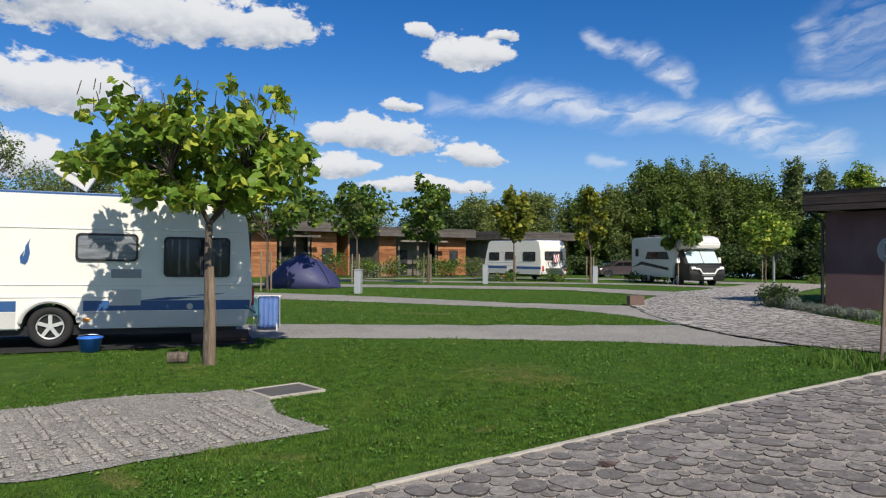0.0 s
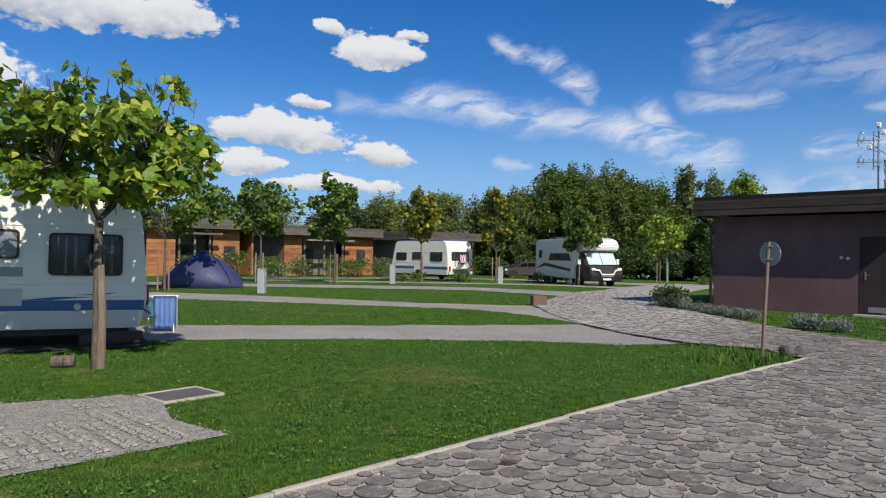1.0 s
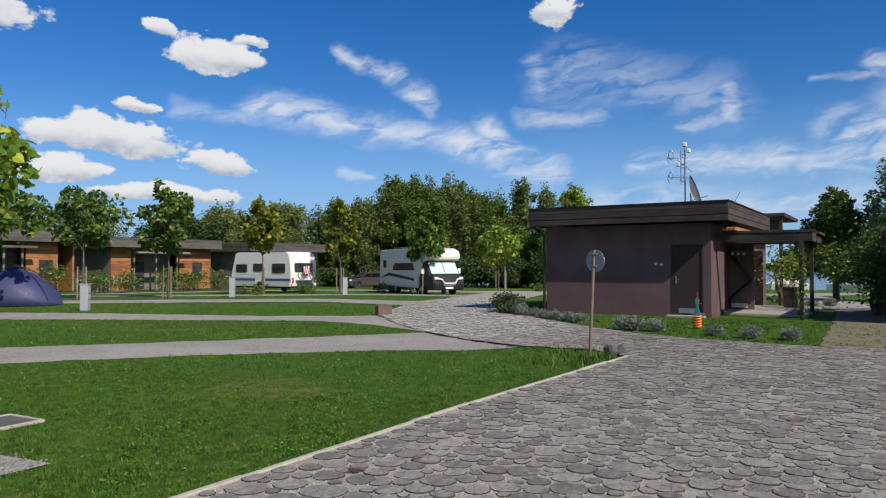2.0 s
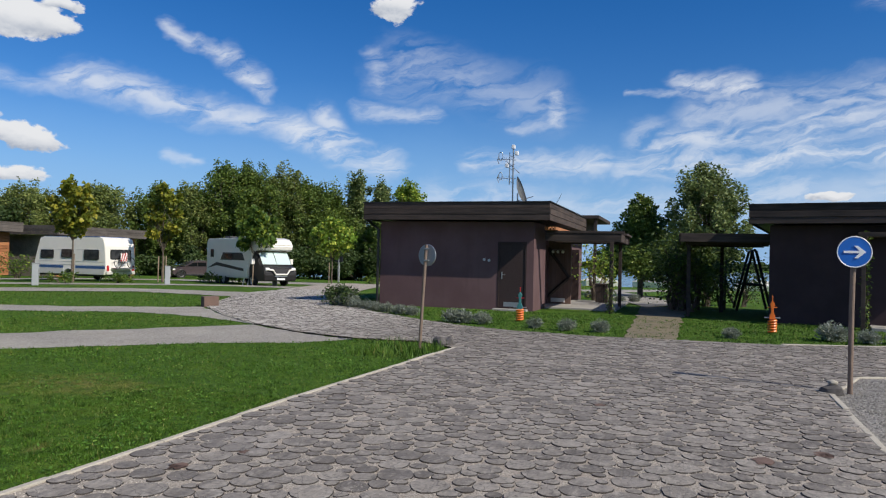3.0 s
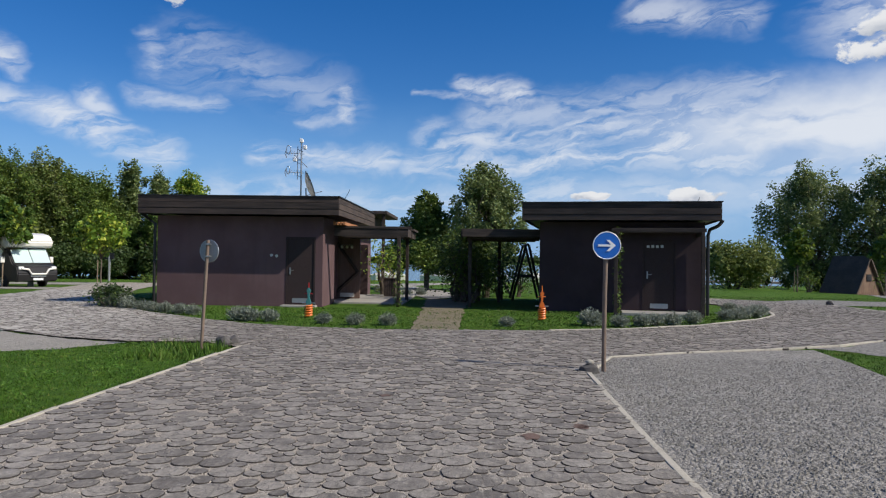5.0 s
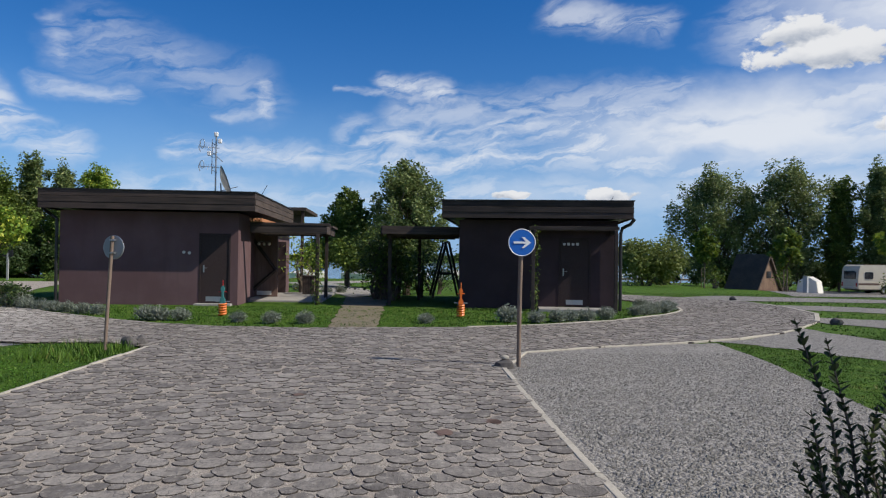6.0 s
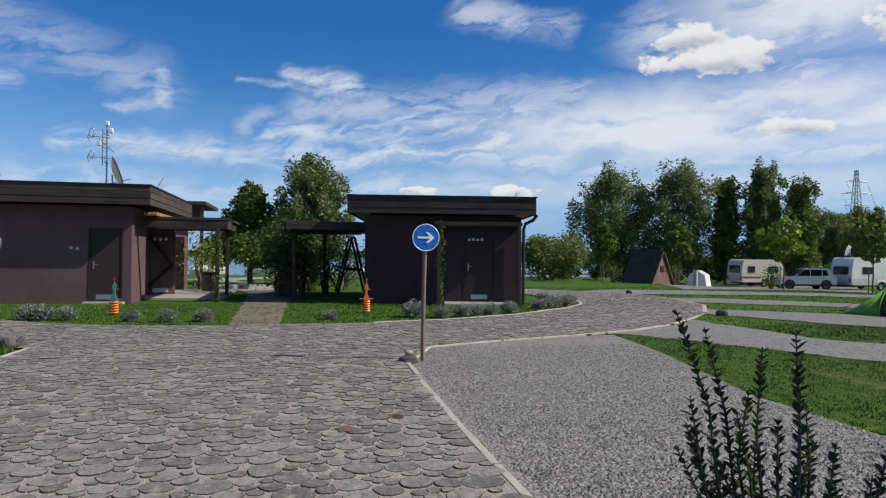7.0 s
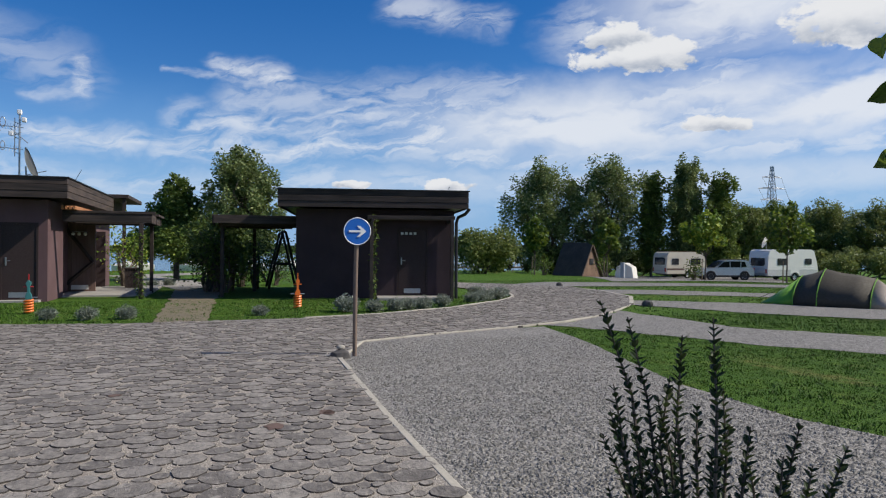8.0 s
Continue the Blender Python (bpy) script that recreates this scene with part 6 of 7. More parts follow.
# ---- signs ----
s = empty("traffic_sign", pose(12.58, -2.14, 0), "round blue sign with a white arrow on a rusty pole", "traffic sign", "traffic signs")
part("pole", bar([(0, 0, -0.1), (0.0, -0.005, 1.0), (0.005, -0.025, 1.935)], 0.031, 12), RUST, s)
plate = part("sign_plate", disc(bmesh.new(), pose(-0.035, -0.02, 1.735, 0, -90, 0), 0.186, 0.012, 40), SIGN_BLUE, s, "blue round sign face")
rm = bmesh.new()
tube(rm, [(-0.044, -0.02 + 0.185 * math.cos(2 * math.pi * k / 40), 1.735 + 0.185 * math.sin(2 * math.pi * k / 40)) for k in range(41)], 0.007, 6)
part("rim", rm, SIGN_WHITE, plate)
arrow = [(0.118, 0.014), (-0.052, 0.014), (0.006, 0.076), (-0.034, 0.076), (-0.122, 0.0), (-0.034, -0.076), (0.006, -0.076), (-0.052, -0.014), (0.118, -0.014)]
part("arrow", prism([(y - 0.02, z + 1.735) for y, z in arrow], "x", -0.056, -0.0485), SIGN_WHITE, plate, "white arrow")
st = bmesh.new()
bmesh.ops.create_icosphere(st, subdivisions=2, radius=0.5)
for v in st.verts:
    v.co = Vector((v.co.x * 0.20, v.co.y * 0.28, max(-0.02, v.co.z * 0.26 + 0.02))) * (1 + 0.25 * noise.noise(v.co * 3))
st.transform(Matrix.Translation((12.45, -1.93, 0.0)))
tagged(part("foot_stone", st, STONE), "dark rough stone at the foot of the sign", "stone", "kerb stones")
st = bmesh.new()
bmesh.ops.create_icosphere(st, subdivisions=2, radius=0.5)
for v in st.verts:
    v.co = Vector((v.co.x * 0.10, v.co.y * 0.12, v.co.z * 0.07)) * (1 + 0.2 * noise.noise(v.co * 4))
st.transform(Matrix.Translation((12.45, -1.93, 0.155)))
tagged(part("pale_stone", st, KERB), "small pale stone lying on a dark stone", "stone", "kerb stones")
s = empty("traffic_sign", pose(14.19, 4.07, 0), "round sign seen from its grey back on a leaning pole", "traffic sign", "traffic signs")
part("pole", bar([(0, 0, -0.1), (0.0, -0.03, 0.6), (0.0, -0.085, 1.78)], 0.028, 12), RUST, s)
part("sign_plate", disc(bmesh.new(), pose(0.05, -0.085, 1.60, 0, 90, -18), 0.175, 0.012, 36), GREY, s, "grey back of a round sign")
rm = bmesh.new()
tube(rm, [tuple(pose(0.062, -0.085, 1.60, 0, 90, -18) @ Vector((0.178 * math.cos(2 * math.pi * k / 36), 0.178 * math.sin(2 * math.pi * k / 36), 0))) for k in range(37)], 0.012, 6)
part("rim", rm, STEEL, s, "bright metal sign rim")
for z in (1.50, 1.70):
    part("clamp", cube(-0.035, 0.045, -0.13, -0.045, z, z + 0.025, 0.004), STEEL, s)
for k, (x, y, a) in enumerate([(14.75, 3.72, 10), (14.62, 3.85, 60), (19.45, -11.25, 20), (30.5, -14.1, 40)]):
    st = bmesh.new()
    bmesh.ops.create_icosphere(st, subdivisions=2, radius=0.5)
    for v in st.verts:
        v.co = Vector((v.co.x * 0.30, v.co.y * 0.22, v.co.z * 0.24 + 0.06)) * (1 + 0.3 * noise.noise(v.co * 3 + Vector((k * 5, 0, 0))))
    st.transform(pose(x, y, gz(x, y), 0, 0, a))
    tagged(part("kerb_stone", st, STONE), "dark rough boulder at the corner of the lawn", "stone", "kerb stones")

# ---- wooden cabins ----
def cabin(x, y, w, h, seed, gap):
    c = empty("wooden_cabin", pose(x, y, gz(x, y)), "timber cabin with orange boards and a grey roof band", "cabin", "cabins")
    d, n = 5.0, 13
    side = [(0.0, w * 0.30), (w * 0.62, w * 0.86)] if gap else [(w * 0.0, w * 0.18), (w * 0.66, w)]
    bh = (h - 0.75) / n
    for a, b2 in side:
        for k in range(n):
            part("board", cube(a, b2, -0.01 * (k % 2), 0.12, k * bh + 0.006, (k + 1) * bh - 0.006), ORANGE_WOOD, c)
    gl = bmesh.new()
    for k in range(n):
        box(gl, side[0][1], side[1][0], 1.2 - 0.01 * (k % 2), 1.32, k * bh + 0.006, (k + 1) * bh - 0.006)
        box(gl, side[0][1] - 0.12, side[0][1] - 0.002, 0.12, 1.3, k * bh + 0.006, (k + 1) * bh - 0.006)
    part("porch_wall", gl, GREY_WOOD, c, "greyed boards behind the porch")
    part("glass_door", cube(side[0][1] + 0.4, side[0][1] + 1.9, 1.14, 1.18, 0.1, 2.15), PANE, c)
    part("side_wall", cube(0.0, 0.12, 0.13, d, 0, h - 0.75), GREY_WOOD, c)
    part("side_wall", cube(w - 0.12, w, 0.13, d, 0, h - 0.75), ORANGE_WOOD, c)
    part("back_wall", cube(0.13, w - 0.13, d - 0.12, d, 0, h - 0.75), GREY_WOOD, c)
    fr = bmesh.new()
    wx = side[1][0] + (side[1][1] - side[1][0]) * 0.4
    box(fr, wx, wx + 0.9, -0.04, 0.0, 0.9, 2.1)
    part("window", fr, DOOR_BROWN, c)
    part("pane", cube(wx + 0.07, wx + 0.83, -0.05, -0.042, 0.97, 2.03), PANE, c)
    for k in range(3):
        part("porch_post", cube(side[0][1] + 0.2 + k * (side[1][0] - side[0][1] - 0.5) / 2, side[0][1] + 0.32 + k * (side[1][0] - side[0][1] - 0.5) / 2, -0.05, 0.07, 0, h - 0.8), GREY_WOOD, c)
    part("roof", cube(-0.5, w + 0.4, -0.8, d + 0.5, h - 0.62, h - 0.55), BLACK, c)
    for k in range(3):
        part("fascia_board", cube(-0.5, w + 0.4, -0.86 - 0.012 * (k % 2), -0.80, h - 0.72 + 0.24 * k, h - 0.49 + 0.24 * k), ROOF_WOOD, c)
        part("fascia_board", cube(w + 0.40, w + 0.45, -0.79, d + 0.5, h - 0.72 + 0.24 * k, h - 0.49 + 0.24 * k), ROOF_WOOD, c)
        part("fascia_board", cube(-0.55, -0.50, -0.79, d + 0.5, h - 0.72 + 0.24 * k, h - 0.49 + 0.24 * k), ROOF_WOOD, c)
    part("porch_canopy", cube(side[0][1] - 0.2, side[1][0] + 0.1, -1.2, -0.9, h - 1.15, h - 1.02), GREY_WOOD, c)


cabin(21.8, 47.0, 8.6, 4.0, 1, True)
cabin(33.0, 47.0, 8.8, 3.9, 2, False)
cabin(44.0, 45.0, 8.2, 3.9, 3, False)
part_fence = empty("picket_fence", pose(28.5, 43.6, gz(30, 43)), "low white fence before the cabins", "fence")
for k in range(14):
    part("picket", cube(0.28 * k, 0.28 * k + 0.06, 0, 0.03, 0, 1.0), GREY, part_fence)
part("rail", cube(0, 3.7, 0.03, 0.06, 0.75, 0.83), GREY, part_fence)

# ---- hook-up posts, blocks and covers on the lawn ----
def hookup(x, y, h=0.9, w=0.26):
    c = empty("power_pedestal", pose(x, y, gz(x, y), 0, 0, 38), "grey electric hook-up pedestal on the lawn", "power pedestal", "power pedestals")
    part("housing", cube(-w / 2, w / 2, -w / 2, w / 2, 0, h, 0.02), painted("pedestal_grey", (0.36, 0.38, 0.40), 0.5) if "pedestal_grey" not in bpy.data.materials else bpy.data.materials["pedestal_grey"], c)
    part("cap", cube(-w / 2 - 0.015, w / 2 + 0.015, -w / 2 - 0.015, w / 2 + 0.015, h, h + 0.04, 0.01), GREY, c)
    for k in range(2):
        part("socket", cube(-0.07, 0.07, -w / 2 - 0.03, -w / 2, h * 0.45 + 0.2 * k, h * 0.45 + 0.14 + 0.2 * k, 0.01), GREY, c)


for x, y, h in ((16.8, 23.06, 0.88), (27.4, 27.9, 1.0), (33.4, 25.6, 0.95), (39.2, 22.75, 0.92), (47.0, -27.15, 1.05)):
    hookup(x, y, h)
blk = empty("concrete_block", pose(20.25, 12.95, 0, 0, 0, 55), "brown concrete marker block at the pitch corner", "block")
part("block", cube(-0.15, 0.15, -0.22, 0.22, 0, 0.31, 0.015), BRICK, blk)
cv = empty("drain_cover", pose(6.32, 7.07, 0, 0, 0, 4), "dark cover in a pale frame sunk in the lawn", "drain cover")
fr = bmesh.new()
box(fr, -0.34, 0.34, 0.25, 0.285, -0.05, 0.03, 0.006), box(fr, -0.34, 0.34, -0.285, -0.25, -0.05, 0.03, 0.006), box(fr, -0.34, -0.305, -0.25, 0.25, -0.05, 0.03, 0.006), box(fr, 0.305, 0.34, -0.25, 0.25, -0.05, 0.03, 0.006)
part("frame", fr, KERB, cv, "pale concrete frame")
part("lid", cube(-0.30, 0.30, -0.245, 0.245, -0.04, 0.022, 0.004), STONE, cv)
sp = empty("log_stump", pose(6.02, 9.85, 0), "short cut log lying by the tree", "log")
part("log", bar([(-0.12, 0.06, 0.07), (0.0, 0.0, 0.075), (0.12, -0.06, 0.07)], [0.08, 0.085, 0.08], 12), BARK, sp)

# ---- spring riders on the house lawn ----
def spring_rider(x, y, paint, tip):
    c = empty("spring_rider", pose(x, y, 0), "playground spring rider in orange with grips", "playground toy", "spring riders")
    sp2 = bmesh.new()
    tube(sp2, [(0.085 * math.cos(a), 0.085 * math.sin(a), 0.02 + 0.30 * a / (2 * math.pi * 5)) for a in [2 * math.pi * 5 * k / 90 for k in range(91)]], 0.024, 6)
    part("spring", sp2, ORANGE, c, "orange coil spring")
    part("seat_board", prism([(-0.07, 0.32), (0.07, 0.32), (0.06, 0.42), (0.025, 0.48), (0.03, 0.60), (0.055, 0.68), (0.0, 0.76), (-0.055, 0.68), (-0.03, 0.60), (-0.025, 0.48), (-0.06, 0.42)], "x", -0.03, 0.03, 0.008), paint, c)
    part("handle_bar", bar([(0, -0.10, 0.60), (0, 0.10, 0.60)], 0.013), tip, c)
    part("foot_bar", bar([(0, -0.17, 0.36), (0, 0.17, 0.36)], 0.016), STEEL, c)
    part("mast", bar([(0, 0.0, 0.70), (0, 0.0, 0.88)], 0.012), tip, c)
    return c


spring_rider(20.58, 3.77, TEAL, RED)
spring_rider(20.81, -2.13, ORANGE, ORANGE)

# ---- mast with aerials and dish on the left house ----
am = empty("antenna_mast", pose(26.4, 5.42, 3.29), "roof mast with aerials and small wireless dishes", "antenna")
part("mast", bar([(0, 0, 0), (0, 0, 2.12)], 0.026, 8), STEEL, am)
for z, yy in ((1.06, 1), (1.70, 1)):
    a = bmesh.new()
    tube(a, [(0, -0.1, z), (0, 0.52 * yy, z + 0.04)], 0.012, 5)
    for k in range(6):
        q = 0.08 + 0.085 * k
        tube(a, [(-0.10, q, z - 0.10 + 0.01 * k), (0.10, q, z + 0.14 - 0.01 * k)], 0.006, 4)
    tube(a, [(0, 0.50, z - 0.12), (0, 0.56, z + 0.02), (0, 0.50, z + 0.16)], 0.014, 5)
    part("yagi_aerial", a, STEEL, am)
for z, yy in ((2.08, 0.0), (1.86, -0.12), (1.45, 0.22)):
    part("radio_unit", cube(-0.06, 0.06, yy - 0.06, yy + 0.06, z, z + 0.14, 0.02), SIGN_WHITE, am)
part("side_pole", bar([(0.02, 0.13, 0.85), (0.02, 0.13, 1.98)], 0.014, 6), STEEL, am)
for k, z in enumerate((0.9, 1.12, 1.34, 1.56, 1.78)):
    part("cross_bar", bar([(0.01, -0.04, z), (0.02, 0.15, z + 0.09 * (-1) ** k)], 0.011, 5), STEEL, am)
for z, r in ((1.84, 0.15), (1.16, 0.13)):
    loop = [(0.0, 0.44 + 0.5 * r * math.cos(2 * math.pi * k / 12), z + r * math.sin(2 * math.pi * k / 12)) for k in range(13)]
    part("grid_dish", tube(bmesh.new(), loop, 0.012, 5), STEEL, am, "small wire dish")
part("brace", bar([(0, -0.22, 1.25), (0, 0.25, 1.68)], 0.012), STEEL, am)
def dish(m, label, mat):
    ds = empty("satellite_dish", m, label, "satellite dish", "dishes")
    dbm = bmesh.new()
    rr = [[dbm.verts.new((0.46 * q * math.cos(2 * math.pi * k / 24), 0.52 * q * math.sin(2 * math.pi * k / 24), 0.14 * q * q)) for k in range(24)] for q in (0.15, 0.45, 0.75, 1.0)]
    for p, q in zip(rr, rr[1:]):
        for k in range(24):
            dbm.faces.new((p[k], p[(k + 1) % 24], q[(k + 1) % 24], q[k]))
    dbm.faces.new(rr[0][::-1])
    bmesh.ops.solidify(dbm, geom=dbm.faces[:], thickness=0.012)
    dbm.transform(pose(0, 0, 0.58, 70, 0, 20))
    part("reflector", dbm, mat, ds, smooth=True)
    part("stand", bar([(0, 0, 0), (0, 0.03, 0.55)], 0.025), STEEL, ds)
    part("feed_arm", bar([(0, 0.0, 0.3), (0.1, -0.5, 0.45)], 0.012), STEEL, ds)


dish(pose(26.3, 5.2, 3.29), "pale satellite dish on the flat roof", LIGHT_GREY)
dish(pose(52.2, -44.0, gz(52, -43) + 2.6, 0, 0, 140), "white satellite dish on the caravan roof", WHITE)
wa = empty("whip_aerial", pose(25.8, 3.9, 3.28), "thin leaning whip aerial on the roof", "antenna")
part("rod", bar([(0, 0, 0), (0.05, -0.24, 0.48)], 0.008, 5), BLACK, wa)
wa = empty("whip_aerial", pose(25.6, -7.4, 3.2), "thin leaning whip aerial on the roof", "antenna")
part("rod", bar([(0, 0, 0), (0.05, -0.2, 0.40)], 0.008, 5), BLACK, wa)

# ---- pergolas between the houses ----
pg = empty("pergola", pose(24.9, 4.0, 0), "dark timber pergola beside the plum house", "pergola", "pergolas")
for k in range(3):
    part("beam", cube(0.0 + 1.5 * k, 0.10 + 1.5 * k, -2.35, -0.02, 2.20, 2.44, 0.008), FASCIA, pg)
for k in range(13):
    part("slat", cube(1.45, 3.4, -2.42 + 0.185 * k, -2.245 + 0.185 * k, 2.445, 2.51, 0.005), FASCIA_X, pg)
part("front_board", cube(-0.02, 0.12, -2.44, -0.02, 2.445, 2.52, 0.006), FASCIA, pg)
part("side_beam", cube(0.12, 2.98, -2.33, -2.24, 2.20, 2.44, 0.008), FASCIA_X, pg)
for x in (0.0, 3.0):
    part("post", cube(x, x + 0.11, -2.12, -2.01, 0, 2.20, 0.008), FASCIA, pg)
sw = empty("side_wing", pose(28.2, 3.66, 0), "brown board wing wall behind the pergola", "wall")
wing_mat = timber("brown_panel", (0.11, 0.066, 0.052), (0.17, 0.11, 0.09), 2)
for k in range(6):
    part("board", cube(0, 0.12 - 0.008 * (k % 2), 0.14 * k + 0.003, 0.14 * k + 0.137, 0.06, 2.35), wing_mat, sw)
# dark bars shaped like the diagonal beam shadows across this panel
for p0, p1 in (((0.1, 0.83, 2.05), (0.1, 0.06, 1.0)), ((0.1, 0.83, 0.3), (0.1, 0.06, 1.0))):
    part("brace", tube(bmesh.new(), [(-0.06, p0[1], p0[2]), (-0.06, p1[1], p1[2])], 0.06, 4), FASCIA, sw, "dark diagonal bar in the shape of a beam's shadow")
part("base_board", cube(-0.10, -0.06, 0.19, 0.69, 0.12, 0.26), LIGHT_GREY, sw)
# dark upright slab fills the gap beyond the wing
part("dark_door", cube(2.8, 2.9, 0.13, 0.54, 0.06, 2.05), DOOR_BROWN, sw)
part("terrace", cube(-2.0, 3.6, -1.75, 0.8, -0.03, 0.05, 0.01), CONCRETE, sw, "pale concrete terrace")
gl = empty("wall_lamps", pose(28.13, 4.1, 1.86), "row of small frosted globe lamps under the pergola", "lamp")
part("lamp_rail", bar([(0, -0.2, 0.12), (0, 0.25, 0.12)], 0.012), STEEL, gl)
for k in range(3):
    g = bmesh.new()
    bmesh.ops.create_uvsphere(g, u_segments=12, v_segments=8, radius=0.055)
    g.transform(Matrix.Translation((0, -0.15 + 0.18 * k, 0.05)))
    part("globe", g, LAMP_WHITE, gl, smooth=True)
# orange wood puts the warm sunlight into the rafters' colour
for k in range(4):
    part("rafter", cube(-0.35 + 0.0 * k, 2.6, -0.42 + 0.10 * k, -0.36 + 0.10 * k, 2.53, 2.63, 0.004), ORANGE_WOOD, pg, "rafter with warm sunlight in its orange colour")
bn = empty("litter_bin", pose(30.2, 2.78, 0), "brown wooden litter bin on the terrace", "litter bin")
for k in range(5):
    part("slat", cube(-0.22, -0.19, -0.22 + 0.09 * k, -0.14 + 0.09 * k, 0.06, 0.72), FASCIA, bn)
part("box", cube(-0.18, 0.22, -0.22, 0.22, 0.06, 0.70), BRICK, bn)
part("lid", cube(-0.25, 0.25, -0.25, 0.25, 0.72, 0.77, 0.01), FASCIA, bn)
vine(24.95, 1.94, 1.9, 0.14, 420, 0.085, LEAF_MID, 401)
bush("climbing_plant", 31.4, 3.2, 1.0, 3.0, LEAF_NEAR, 500, 0.14, 402, "bright green climber behind the pergola", "climbing plant", "climbers")
rw = empty("rear_roof", pose(32.0, 2.2, 0), "timber roof band of a farther service house", "house")
part("roof_band", cube(0, 4.5, 1.7, 4.8, 2.95, 3.46, 0.01), FASCIA, rw)
part("roof_beam", cube(-0.05, 4.4, 0.95, 1.7, 3.34, 3.48, 0.01), FASCIA, rw)
part("wall", cube(0.6, 4.2, 2.2, 4.6, -0.2, 2.95), PLUM, rw)
part("post", cube(0.1, 0.22, 1.05, 1.17, -0.2, 3.34), FASCIA, rw)

pg = empty("pergola", pose(24.9, -2.3, 0), "dark timber pergola grown with climbers", "pergola", "pergolas")
for k in range(3):
    part("beam", cube(0.2 + 1.4 * k, 0.30 + 1.4 * k, -0.3, 2.1, 2.16, 2.32, 0.008), FASCIA, pg)
for k in range(7):
    part("slat", cube(-0.16, 3.5, -0.1 + 0.35 * k, -0.02 + 0.35 * k, 2.32, 2.40, 0.006), FASCIA_X, pg)
part("awning", cube(-0.22, 3.6, -0.15, 2.25, 2.405, 2.46, 0.01), FASCIA_X, pg, "dark flat awning")
part("awning_edge", cube(-0.26, -0.225, -0.15, 2.25, 2.22, 2.47, 0.006), FASCIA, pg)
part("awning_edge", cube(-0.22, 3.6, 2.252, 2.29, 2.22, 2.47, 0.006), FASCIA_X, pg)
for x, y in ((0.4, 1.95), (1.9, 1.95), (3.2, 1.95), (3.2, 0.9)):
    part("post", cube(x, x + 0.11, y, y + 0.11, 0, 2.16, 0.008), FASCIA, pg)
for k, (x, y, w, h) in enumerate([(27.9, -0.4, 0.9, 2.7), (28.6, 0.2, 1.0, 2.9), (29.6, -0.6, 1.0, 2.8), (30.5, -1.5, 1.1, 2.6), (28.2, -0.1, 0.7, 3.3), (29.1, -0.2, 0.8, 3.2), (33.0, -1.0, 2.0, 2.6), (34.5, -2.4, 2.4, 2.2), (31.5, 0.1, 1.0, 2.9)]):
    bush("climbing_plant", x, y, w, h, LEAF_DARK if k % 2 else LEAF_WOOD, 1100, 0.12, 410 + k, "dark climber over the pergola posts", "climbing plant", "climbers")
vine(23.16, -4.52, 2.5, 0.10, 420, 0.085, LEAF_MID, 420)
sg = empty("swing_frame", pose(29.5, -2.4, 0, 0, 0, 0), "dark wooden A-shaped swing frame", "swing")
for x in (0, 1.6):
    part("leg", bar([(x, -0.6, 0), (x, -0.1, 2.1)], 0.05, 7), FASCIA, sg)
    part("leg", bar([(x, 0.5, 0), (x, 0.0, 2.1)], 0.05, 7), FASCIA, sg)
    part("cross_bar", bar([(x, -0.42, 0.9), (x, 0.32, 0.9)], 0.035, 7), FASCIA, sg)
part("top_bar", bar([(-0.2, -0.05, 2.1), (1.8, -0.05, 2.1)], 0.05, 7), FASCIA, sg)

# ---- by the lake ----
ah = empty("aframe_hut", pose(57.2, -29.0, gz(58, -30), 0, 0, 118), "small A-frame hut with a dark roof", "hut")
for s in (-1, 1):
    part("roof_side", prism([(0, 2.75), (s * 1.6, 0.0), (s * 1.73, 0.0), (0, 2.95)], "y", -1.5, 1.5), timber("hut_shingles", (0.05, 0.034, 0.026), (0.12, 0.085, 0.062), 0), ah)
part("front_wall", prism([(-1.45, 0.0), (1.45, 0.0), (0, 2.5)], "y", 1.2, 1.32), timber("hut_boards", (0.12, 0.07, 0.045), (0.26, 0.17, 0.11), 2), ah)
part("window", cube(-0.28, 0.28, 1.32, 1.36, 1.1, 1.6), PANE, ah)
for k, (x, y, l) in enumerate([(101, 4, 5.5), (100, -3, 5.0), (101, -9, 6), (100, 11, 5)]):
    bo = empty("boat", pose(x, y, -1.7, 0, 0, 75 + 12 * k), "white covered boat drawn up on the shore", "boat", "boats")
    part("hull", loft([[(q, -w, 0.9), (q, -w * 0.7, 0.2), (q, 0, 0), (q, w * 0.7, 0.2), (q, w, 0.9)] for q, w in ((-l / 2, 0.7), (0, 0.95), (l * 0.35, 0.6), (l / 2, 0.05))]), WHITE, bo)
    part("cover", loft([[(q, -w, 0.9), (q, 0, 0.9 + hh), (q, w, 0.9)] for q, w, hh in ((-l / 2, 0.7, 0.2), (0, 0.95, 0.7), (l / 2, 0.05, 0.05))]), LIGHT_GREY, bo)
tt = empty("white_tent", pose(54.8, -32.2, gz(54, -32), 0, 0, 40), "small white utility tent", "tent", "tents")
part("canvas", prism([(-0.8, 0), (0.8, 0), (0.65, 0.95), (0.0, 1.3), (-0.65, 0.95)], "y", -0.6, 0.6, 0.03), WHITE, tt)
pier = empty("wooden_pier", pose(92, -38, -1.5, 0, 0, 0), "wooden lake pier with white railings", "pier")
part("deck", cube(0, 3, -3, 12, 0.5, 0.7), GREY_WOOD, pier)
part("roof", cube(-0.3, 3.3, 6, 12, 3.0, 3.25), FASCIA, pier)
for k in range(16):
    part("railing_post", cube(0, 0.09, -3 + k, -2.91 + k, 0.7, 1.7), WHITE, pier)
